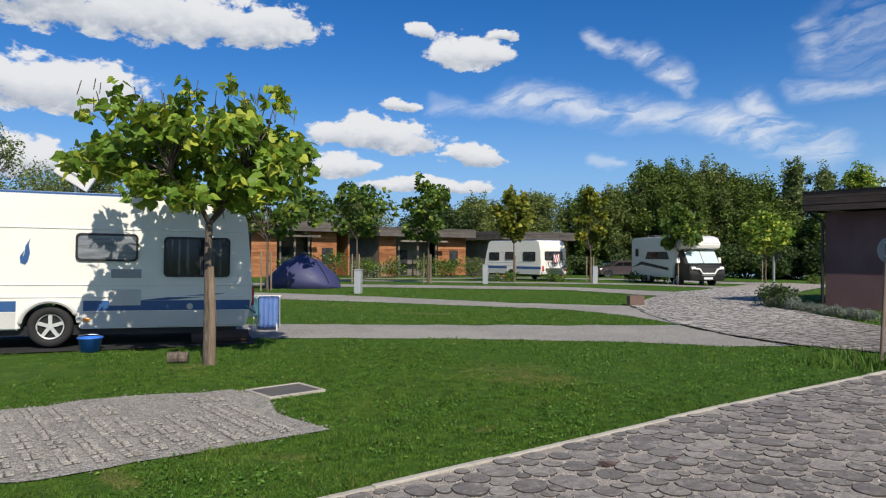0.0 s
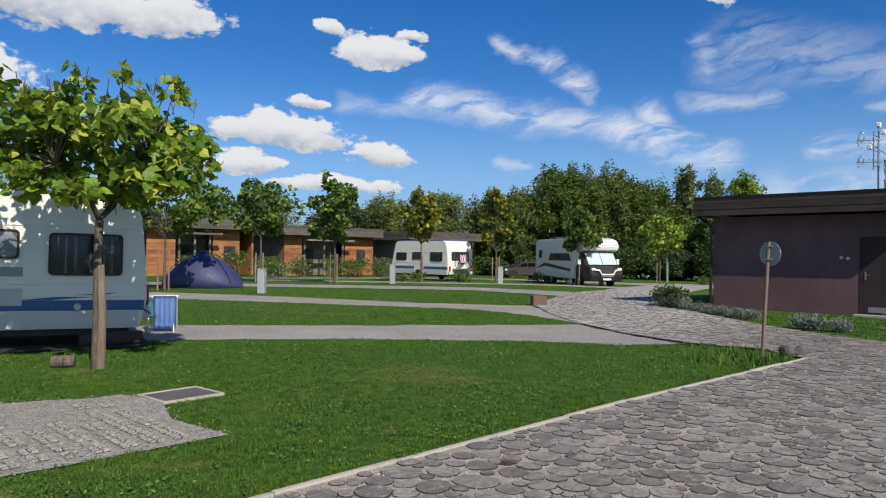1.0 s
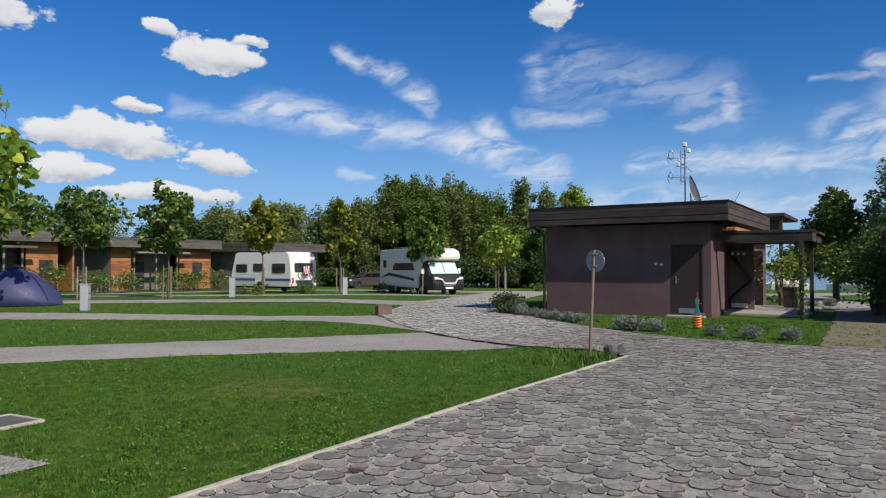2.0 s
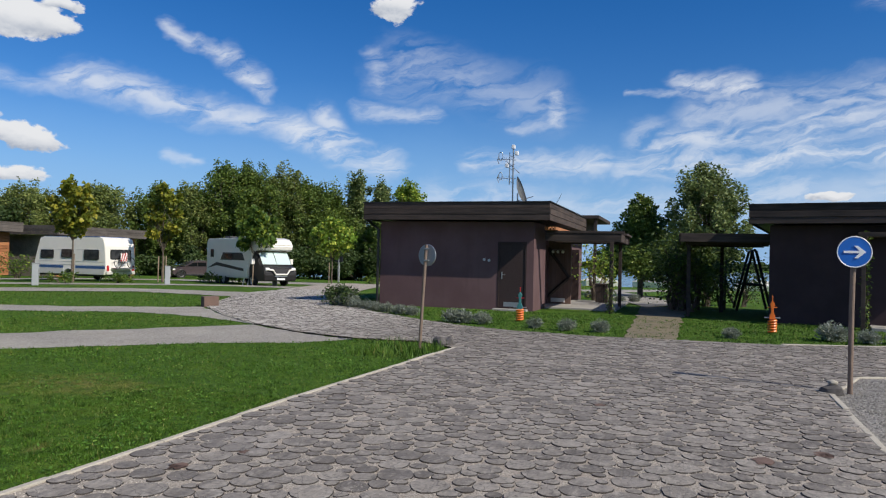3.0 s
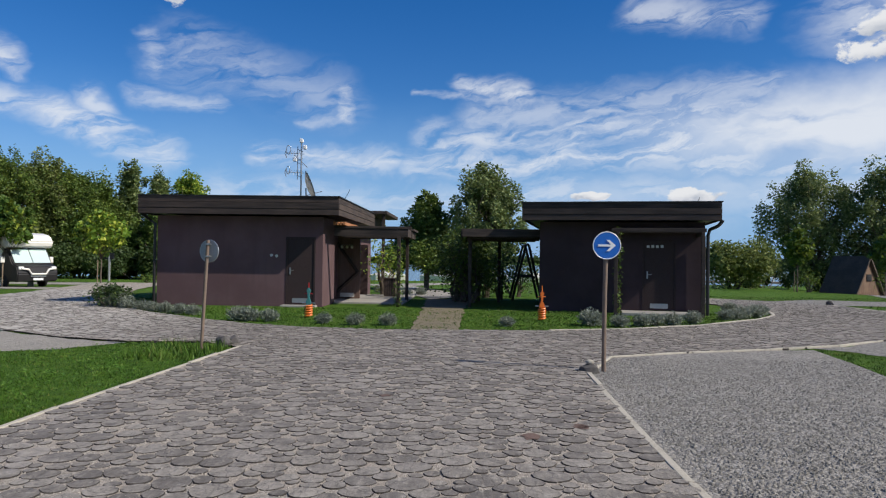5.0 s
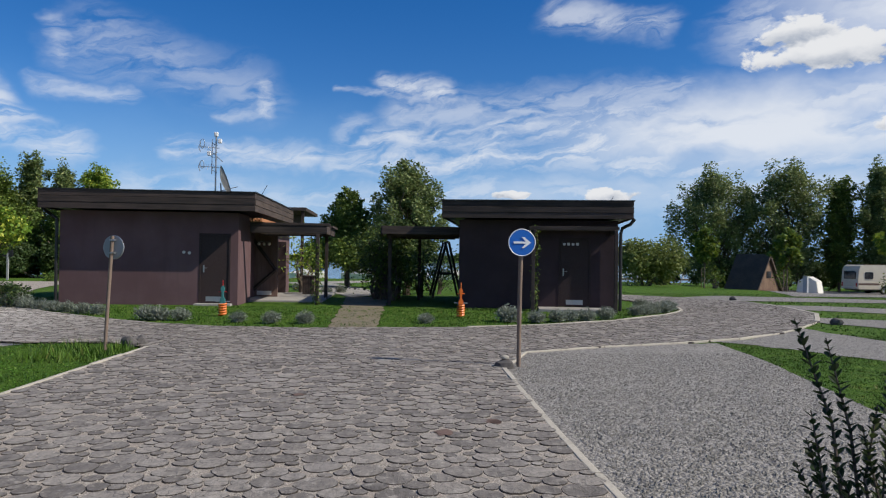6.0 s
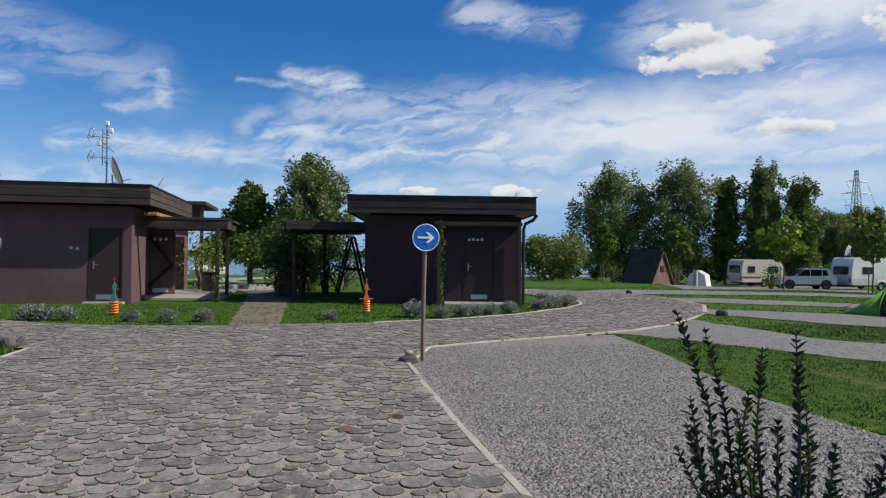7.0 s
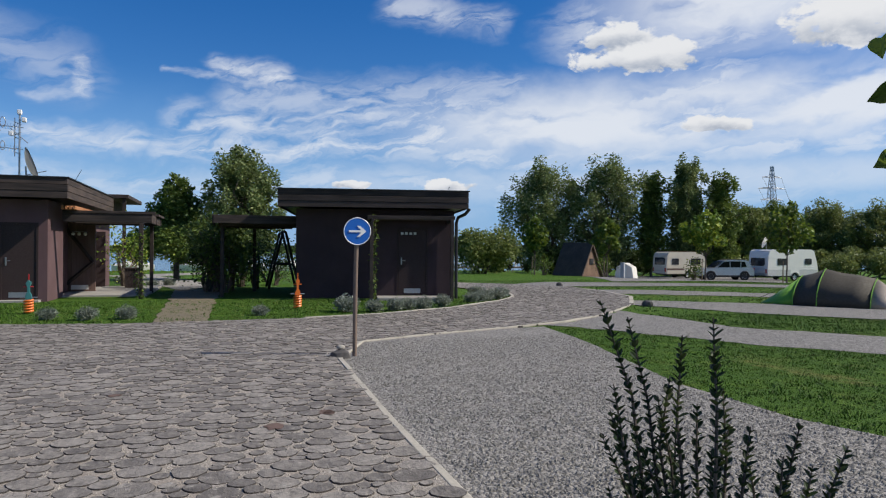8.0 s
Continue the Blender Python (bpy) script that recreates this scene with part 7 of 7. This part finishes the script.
for z in (1.2, 1.66):
    part("rail", cube(0.0, 0.07, -3, 12, z, z + 0.08), WHITE, pier)
for y in (6.2, 11.6):
    part("roof_post", cube(0, 0.2, y, y + 0.2, 0.7, 3.0), FASCIA, pier)

# ---- pylon ----
py = empty("power_pylon", pose(262, -232, -1.5, 0, 0, 20), "steel lattice power pylon beyond the woods", "pylon")
lat = bmesh.new()
H = 41.0


def half(z):
    return 3.4 * (1 - z / H) ** 1.0 * 0.8 + 0.45


for sx, sy in ((1, 1), (1, -1), (-1, 1), (-1, -1)):
    tube(lat, [(sx * half(z), sy * half(z), z) for z in (0, 14, 28, H)], 0.16, 4)
for k in range(14):
    z0, z1 = H * k / 14, H * (k + 1) / 14
    a, b2 = half(z0), half(z1)
    for s in (-1, 1):
        tube(lat, [(-a, s * a, z0), (b2, s * b2, z1)], 0.08, 4), tube(lat, [(a, s * a, z0), (-b2, s * b2, z1)], 0.08, 4)
        tube(lat, [(s * a, -a, z0), (s * b2, b2, z1)], 0.08, 4)
part("tower", lat, STEEL, py)
for z, w in ((26, 5.4), (31, 6.6), (36, 4.6)):
    c2 = bmesh.new()
    tube(c2, [(-w * 0.4, -w, z), (0, 0, z + 0.9), (w * 0.4, w, z)], 0.15, 4), tube(c2, [(-w * 0.4, -w, z), (w * 0.4, w, z)], 0.15, 4)
    part("cross_arm", c2, STEEL, py)
    for s in (-1, 1):
        part("power_line", bar([(s * w * 0.4 + 40 * q, s * w - 90 * q, z - 7 * math.sin(math.pi * q * 0.5)) for q in (0, 0.4, 0.8, 1.3, 2.0)], 0.05, 4), BLACK, py)
# sign and low board by the far drive
fs = empty("info_sign", pose(56.5, 27.5, gz(56, 27)), "small dark sign on a post by the drive", "sign")
part("post", cube(-0.06, 0.06, -0.06, 0.06, 0, 2.0), GREY, fs)
part("board", cube(-0.05, 0.05, -0.35, 0.35, 1.7, 2.2), BLACK, fs)
cr = empty("folding_chair", pose(38.3, 24.0, gz(38, 24)), "white folded chair leaning by the motorhome", "chair")
for k in range(2):
    part("leg", bar([(0.0, 0.35 * k, 0.0), (0.35, 0.35 * k, 0.85)], 0.03), WHITE, cr)
part("backrest", cube(0.25, 0.30, 0.0, 0.35, 0.6, 0.85), WHITE, cr)


# ---- kerbs ----
def kerb_run(points, width, height, label, piece=1.0, mat=KERB, sink=0.05):
    root = empty("kerb", pose(0, 0, 0), label, "kerb", "kerbs", "structure")
    krng = np.random.default_rng(len(points) * 7)
    for (x0, y0), (x1, y1) in zip(points, points[1:]):
        L = math.hypot(x1 - x0, y1 - y0)
        n = max(1, round(L / piece))
        a = math.degrees(math.atan2(y1 - y0, x1 - x0))
        me = None
        for k in range(n):
            q = (k + 0.5) / n
            x, y = x0 + (x1 - x0) * q, y0 + (y1 - y0) * q
            if me is None:
                o = part("kerb_stone", cube(-L / n / 2 + 0.004, L / n / 2 - 0.004, -width / 2, width / 2, -sink, height, 0.008), mat, root)
                me = o.data
            else:
                o = new("kerb_stone", me)
                o.parent = root
            o.matrix_basis = pose(x, y + krng.uniform(-0.008, 0.008), gz(x, y) + krng.uniform(-0.006, 0.006), krng.uniform(-1.5, 1.5), 0, a + krng.uniform(-0.4, 0.4))


kerb_run([(-3, 3.68), (9.5, 3.68), (14.4, 3.49)], 0.055, 0.050, "pale concrete edging stones between lawn and pavers")
kerb_run([(-3, -1.78), (8.6, -1.80), (12.25, -1.885)], 0.065, 0.042, "flush pale edging between pavers and gravel")
kerb_run([(12.25, -1.885), (14.0, -2.51), (14.75, -4.01), (15.3, -5.51), (16.05, -7.06), (17.15, -8.51), (18.5, -9.81), (20.0, -11.1)], 0.045, 0.039, "flush pale edging round the gravel pitch", 0.8)
kerb_run([(20.0, -11.1), (22.6, -12.7), (26.1, -13.5), (29.5, -13.6)], 0.12, 0.05, "pale edging stones along the ring road", 0.8)
kerb_run([(17.9, -2.0), (18.6, -3.8), (19.75, -5.75), (21.9, -7.95), (22.7, -8.55), (23.4, -9.0), (24.5, -9.4), (25.5, -9.55), (27, -9.5), (28.5, -9.2)], 0.09, 0.05, "pale edging stones round the house lawn", 0.5)
kerb_run([(16.3, 8.75), (18.0, 10.8), (20.1, 12.9), (22.1, 14.0), (25, 15.5), (28, 16.8)], 0.10, 0.03, "pale edging along the curved road", 0.8)

# ---- path of small slabs between the houses ----
pth = sheet("pavement", [(17.85, 0.95), (17.75, -0.05), (24.6, -0.15), (30.5, -0.4), (30.5, 1.4), (24.3, 1.1)], 0.014, painted("path_stone", (0.20, 0.165, 0.10), 0.9, grime=0.6, scale=7, relief=0.5), "narrow sandy stone path between the houses", "path", rough=0.10)

# ---- log-slice pavers ----
prng = np.random.default_rng(41)


def inside_many(px, py, poly):
    hit = np.zeros(len(px), bool)
    for (x0, y0), (x1, y1) in zip(poly, poly[1:] + poly[:1]):
        if y0 != y1:
            hit ^= ((y0 > py) != (y1 > py)) & (px < (x1 - x0) * (py - y0) / (y1 - y0) + x0)
    return hit


cellw = 0.40
cells = {}
centres = []


def try_put(x, y, r):
    i, j = int(x // cellw), int(y // cellw)
    for a in (-1, 0, 1):
        for b3 in (-1, 0, 1):
            for (qx, qy, qr) in cells.get((i + a, j + b3), ()):
                if (qx - x) ** 2 + (qy - y) ** 2 < (qr + r) ** 2 * 0.94:
                    return
    cells.setdefault((i, j), []).append((x, y, r))
    centres.append((x, y, r))


for lo, hi, n in ((0.108, 0.134, 4500), (0.080, 0.108, 30000), (0.060, 0.080, 90000), (0.033, 0.054, 150000)):
    px, py = prng.uniform(-2.0, 34.0, n), prng.uniform(-14.0, 19.0, n)
    rr2 = prng.uniform(lo, hi, n)
    ok = inside_many(px, py - rr2, ROAD) & inside_many(px, py + rr2, ROAD) & inside_many(px + rr2, py, ROAD) & inside_many(px - rr2, py, ROAD)
    for x, y, r in zip(px[ok], py[ok], rr2[ok]):
        try_put(float(x), float(y), float(r))
C = np.array(centres)
SEG = 14
ang = np.arange(SEG) * 2 * math.pi / SEG
cosA, sinA = np.cos(ang), np.sin(ang)
near_pavers, far_v, far_f = [], [], []
lookup = {}
for k, (x, y, r) in enumerate(C):
    lookup.setdefault((int(x // 0.5), int(y // 0.5)), []).append(k)
base_count = 0
NEAR_BOX = (5.6, 8.2, -1.75, 3.4)
for k, (x, y, r) in enumerate(C):
    i, j = int(x // 0.5), int(y // 0.5)
    nb = [q for a in (-1, 0, 1) for b3 in (-1, 0, 1) for q in lookup.get((i + a, j + b3), ()) if q != k]
    reach = np.full(SEG, r * 2.1)
    if nb:
        d = C[nb, :2] - (x, y)
        dist = np.linalg.norm(d, axis=1)
        cut = 0.5 * dist + 0.5 * (r * r - C[nb, 2] ** 2) / dist
        along = (d[:, 0:1] * cosA + d[:, 1:2] * sinA) / dist[:, None]
        with np.errstate(divide="ignore", invalid="ignore"):
            lim = np.where(along > 0.05, cut[:, None] / along, 9.0)
        reach = np.minimum(reach, lim.min(axis=0))
    wave = prng.uniform(0, 6.28)
    reach = np.minimum(reach - 0.005, r * (1.47 + 0.06 * np.sin(2 * ang + wave) + 0.03 * np.sin(3 * ang + 2 * wave)))
    reach = 0.5 * reach + 0.25 * (np.roll(reach, 1) + np.roll(reach, -1))
    reach = np.maximum(reach, 0.02) * prng.uniform(0.98, 1.01, SEG)
    z0 = gz(x, y)
    h = prng.uniform(0.0365, 0.0425)
    tx, ty = prng.normal(0, 0.010, 2)
    ox, oy = reach * cosA, reach * sinA
    rim = 1 - 0.0050 / reach
    top = np.stack([ox * rim, oy * rim, h + tx * ox + ty * oy], 1)
    low = np.stack([ox, oy, np.full(SEG, -0.002)], 1)
    mid = np.stack([ox, oy, h - 0.005 + tx * ox + ty * oy], 1)
    if NEAR_BOX[0] < x < NEAR_BOX[1] and NEAR_BOX[2] < y < NEAR_BOX[3] and len(near_pavers) < 300:
        near_pavers.append((x, y, z0, top, mid, low))
    else:
        far_v.append(np.concatenate([top, mid, low, [[0, 0, h]]]) + (x, y, z0))
        far_f.append(base_count)
        base_count += 3 * SEG + 1
tri = []
for s in range(SEG):
    e = (s + 1) % SEG
    tri += [(3 * SEG, s, e), (s, SEG + s, SEG + e), (s, SEG + e, e), (SEG + s, 2 * SEG + s, 2 * SEG + e), (SEG + s, 2 * SEG + e, SEG + e)]
tri = np.array(tri)
slot = np.array([0, 1, 1, 1, 1] * SEG, np.int32)      # dark bark ring round each slice


def ring(ob):
    ob.data.materials.append(RIM)
    ob.data.polygons.foreach_set("material_index", np.tile(slot, len(ob.data.polygons) // len(slot)))
    return ob


rest = many("pavers", np.concatenate(far_v), (tri[None] + np.array(far_f)[:, None, None]).reshape(-1, 3), PAVERS, road)
tagged(ring(rest), "grey log-slice pavers laid close together", "", kind="stuff")
for x, y, z0, top, mid, low in near_pavers:
    ob = many("paver", np.concatenate([top, mid, low, [[0, 0, float(top[:, 2].mean())]]]), tri, PAVER, road)
    ring(ob).location = (x, y, z0)

# ---- ribs of the grass-grid pitch ----
rib_v, rib_f, cnt = [], [], 0
slot_v, slot_f, scnt = [], [], 0
grng = np.random.default_rng(77)
PAD = PLOTS[11]
inner = [(5.7, 7.3), (5.7, 5.4), (4.0, 5.38), (-1, 5.7), (-1, 8.0), (3.7, 7.72)]
for i in range(34):
    for j in range(64):
        x, y = -1.0 + i * 0.205 + grng.uniform(-0.006, 0.006), 5.0 + j * 0.060 + grng.uniform(-0.004, 0.004)
        cover = noise.noise((x * 1.1, y * 1.1, 2.0)) + 0.4 * noise.noise((x * 4, y * 4, 5.0))
        if not inside(x, y, inner) or cover > 0.16 or grng.random() < 0.10:
            continue
        slot_v += [(x - 0.062, y - 0.032, 0.0165), (x + 0.062, y - 0.032, 0.0165), (x + 0.062, y + 0.032, 0.0165), (x - 0.062, y + 0.032, 0.0165)]
        slot_f.append((scnt, scnt + 1, scnt + 2, scnt + 3))
        scnt += 4
        for side in (-1, 1):
            w, l, hh = 0.027 * grng.uniform(0.85, 1.1), 0.021 * grng.uniform(0.85, 1.15), 0.009 + grng.uniform(0.0, 0.007)
            cx = x + side * 0.033
            for dx, dy, dz in ((-w, -l, 0), (w, -l, 0), (w, l, 0), (-w, l, 0), (-w * 0.8, -l * 0.75, hh), (w * 0.8, -l * 0.75, hh), (w * 0.8, l * 0.75, hh), (-w * 0.8, l * 0.75, hh)):
                rib_v.append((cx + dx, y + dy, 0.017 + dz))
            rib_f += [(cnt + a, cnt + b3, cnt + c, cnt + d) for a, b3, c, d in ((4, 5, 6, 7), (0, 1, 5, 4), (1, 2, 6, 5), (2, 3, 7, 6), (3, 0, 4, 7))]
            cnt += 8
tagged(many("grid_stones", rib_v, rib_f, GRAVEL), "rows of pale knobs of a gravel-filled grid pitch", "grid paving", kind="stuff")
tagged(many("grid_soil", slot_v, slot_f, STONE), "dark soil in the slots of the grid pitch", "soil", kind="stuff")

# ---- brown stains of dead leaves on the pavers ----
for k, (x, y, r) in enumerate([(6.92, 3.1, 0.11), (8.75, -0.82, 0.15), (9.15, -1.30, 0.13), (5.9, 1.4, 0.09), (7.4, 2.9, 0.07), (10.4, 0.6, 0.10)]):
    bm = bmesh.new()
    n = 14
    bm.faces.new([bm.verts.new((x + r * (0.7 + 0.5 * noise.noise((k * 3.1, i * 0.9, 0))) * math.cos(2 * math.pi * i / n), y + r * 0.8 * (0.7 + 0.5 * noise.noise((k * 3.1, i * 0.9, 4))) * math.sin(2 * math.pi * i / n), 0.044 + 0.003 * math.sin(i * 2.0))) for i in range(n)])
    bmesh.ops.solidify(bm, geom=bm.faces[:], thickness=0.008)
    tagged(part("leaf_litter", bm, BRICK), "small patch of brown leaf litter on the pavers", "leaf litter", "leaf litter")

# ---- loose gravel ----
def scatter(rng, n, x0, x1, y0, y1, keep):
    px, py = rng.uniform(x0, x1, n), rng.uniform(y0, y1, n)
    ok = keep(px, py)
    return px[ok], py[ok]


OCT = np.array([(1, 0, 0), (0, 1, 0), (-1, 0, 0), (0, -1, 0), (0, 0, 0.8), (0, 0, -0.5)])
OCT_F = np.array([(0, 1, 4), (1, 2, 4), (2, 3, 4), (3, 0, 4)])
px, py = scatter(grng, 30000, 5.0, 14.0, -6.2, -1.95, lambda a, b3: inside_many(a, b3, PLOTS[0]) & (grng.random(len(a)) < 7.0 / (2 + a)))
px2, py2 = scatter(grng, 16000, -0.5, 6.0, 5.1, 9.0, lambda a, b3: inside_many(a + grng.normal(0, 0.05, len(a)), b3 + grng.normal(0, 0.05, len(b3)), PAD))
px, py = np.concatenate([px, px2]), np.concatenate([py, py2])
sz = grng.uniform(0.006, 0.016, len(px))
rot = grng.uniform(0, 6.28, len(px))
v = OCT[None] * sz[:, None, None] * grng.uniform(0.6, 1.3, (len(px), 6, 1))
c, s = np.cos(rot)[:, None], np.sin(rot)[:, None]
v = np.stack([v[:, :, 0] * c - v[:, :, 1] * s + px[:, None], v[:, :, 0] * s + v[:, :, 1] * c + py[:, None], v[:, :, 2] + 0.013], 2).reshape(-1, 3)
tagged(many("loose_gravel", v, (OCT_F[None] + (np.arange(len(px)) * 6)[:, None, None]).reshape(-1, 3), painted("gravel_stone", (0.27, 0.255, 0.225), 0.9, grime=0.9, scale=14)), "loose grey gravel stones on the pitches", "gravel", kind="stuff")

# pale chippings lying in the joints between the pavers
px, py = scatter(grng, 60000, 4.5, 18.0, -3.0, 5.0, lambda a, b3: inside_many(a, b3, ROAD) & (grng.random(len(a)) < 8.0 / (2 + a)))
sz = grng.uniform(0.004, 0.009, len(px))
v = OCT[None] * sz[:, None, None] * grng.uniform(0.6, 1.3, (len(px), 6, 1)) + np.stack([px, py, np.full(len(px), 0.0335)], 1)[:, None, :]
tagged(many("joint_chippings", v.reshape(-1, 3), (OCT_F[None] + (np.arange(len(px)) * 6)[:, None, None]).reshape(-1, 3), painted("pale_chipping", (0.56, 0.50, 0.43), 0.9, grime=0.6, scale=14)), "pale chippings in the joints of the pavers", "chippings", kind="stuff")


# ---- grass ----
def lawn(px, py):
    ok = ~inside_many(px, py, ROAD)
    for p in PLOTS:
        ok &= ~inside_many(px, py, p)
    return ok & ~((px > 24.1) & (px < 33) & (py > -9) & (py < 9.5)) & ~((np.abs(px - 6.32) < 0.34) & (np.abs(py - 7.07) < 0.27))


brng = np.random.default_rng(9)
areas = [(300000, 2.5, 9.5, 3.70, 9.5, 0.021, 0.0045), (150000, 5.0, 17.0, 3.6, 14.0, 0.022, 0.0075), (60000, 10, 28, 8, 30, 0.030, 0.018), (110000, 6.0, 17.0, -14.5, -5.2, 0.022, 0.0075), (50000, 17.5, 24.2, -9.5, 10.5, 0.030, 0.013), (30000, 12, 40, -34, -9, 0.034, 0.024)]
worn = [(x, y, a, b2, radians(t)) for x, y, a, b2, t in WORN]
gv, gf, cnt = [], [], 0
for n, x0, x1, y0, y1, hgt, wid in areas:
    px, py = scatter(brng, n, x0, x1, y0, y1, lawn)
    m2 = len(px)
    z = np.array([gz(a, b3) for a, b3 in zip(px, py)])
    tuft = (0.6 + 0.5 * np.sin(px * 13.0 + 2 * np.sin(py * 7.0)) * np.sin(py * 11.0 + 2 * np.sin(px * 5.0))) * (0.9 + 0.9 * (0.5 + 0.5 * np.sin(px * 3.1 + np.sin(py * 2.3)) * np.sin(py * 2.7 + np.sin(px * 1.9))))
    h = hgt * brng.uniform(0.5, 1.4, m2) * tuft
    for wx, wy, wa, wb, wt in worn:            # thin and short where the lawn is worn
        u = ((px - wx) * math.cos(wt) + (py - wy) * math.sin(wt)) / wa
        q = ((py - wy) * math.cos(wt) - (px - wx) * math.sin(wt)) / wb
        h *= np.clip(0.25 + 0.75 * (u * u + q * q) + brng.uniform(-0.3, 0.5, m2), 0.2, 1.0)
    a = brng.uniform(0, 6.28, m2)
    w = wid * brng.uniform(0.7, 1.3, m2)
    ln = brng.normal(0, 0.45, (m2, 2)) * h[:, None]
    v = np.stack([np.stack([px - w * np.cos(a), py - w * np.sin(a), z - 0.004], 1), np.stack([px + w * np.cos(a), py + w * np.sin(a), z - 0.004], 1), np.stack([px + ln[:, 0], py + ln[:, 1], z + h], 1)], 1)
    gv.append(v.reshape(-1, 3))
    gf.append((np.arange(m2 * 3).reshape(-1, 3)) + cnt)
    cnt += m2 * 3
tagged(many("grass", np.concatenate(gv), np.concatenate(gf), GRASS_BLADE), "short green grass blades of the lawns", "grass", kind="stuff")
# clover and broad-leaved weeds in patches among the grass
cv_n = 95000
px, py = scatter(brng, cv_n, 3.0, 15.0, 3.66, 12.5, lawn)
patch = np.sin(px * 1.7 + np.sin(py * 2.1) * 1.5) * np.sin(py * 1.9 + np.sin(px * 1.3) * 1.5) + 0.5 * np.sin(px * 6.1) * np.sin(py * 5.3)
keep = brng.random(len(px)) < np.clip(0.15 + 0.8 * patch, 0.03, 1.0) * np.clip(9.0 / (px + py), 0.2, 1.0)
px, py = px[keep], py[keep]
v, f = leaves(brng, np.stack([px, py, brng.uniform(0.012, 0.036, len(px))], 1), 0.032, droop=0.0, up=1.6)
tagged(many("clover", v, f, CLOVER), "small clover leaves among the grass", "clover", kind="stuff")
# taller weeds round the sign at the lawn's tip
wx, wy = brng.uniform(12.8, 14.5, 500), brng.uniform(3.62, 4.8, 500)
wa2, wh = brng.uniform(0, 6.28, 500), brng.uniform(0.06, 0.20, 500)
wl = brng.normal(0, 0.35, (500, 2)) * wh[:, None]
v = np.stack([np.stack([wx - 0.01 * np.cos(wa2), wy - 0.01 * np.sin(wa2), wx * 0], 1), np.stack([wx + 0.01 * np.cos(wa2), wy + 0.01 * np.sin(wa2), wx * 0], 1), np.stack([wx + wl[:, 0], wy + wl[:, 1], wh], 1)], 1)
tagged(many("weeds", v.reshape(-1, 3), np.arange(1500).reshape(-1, 3), GRASS_BLADE), "longer weeds at the tip of the lawn", "weeds", kind="stuff")
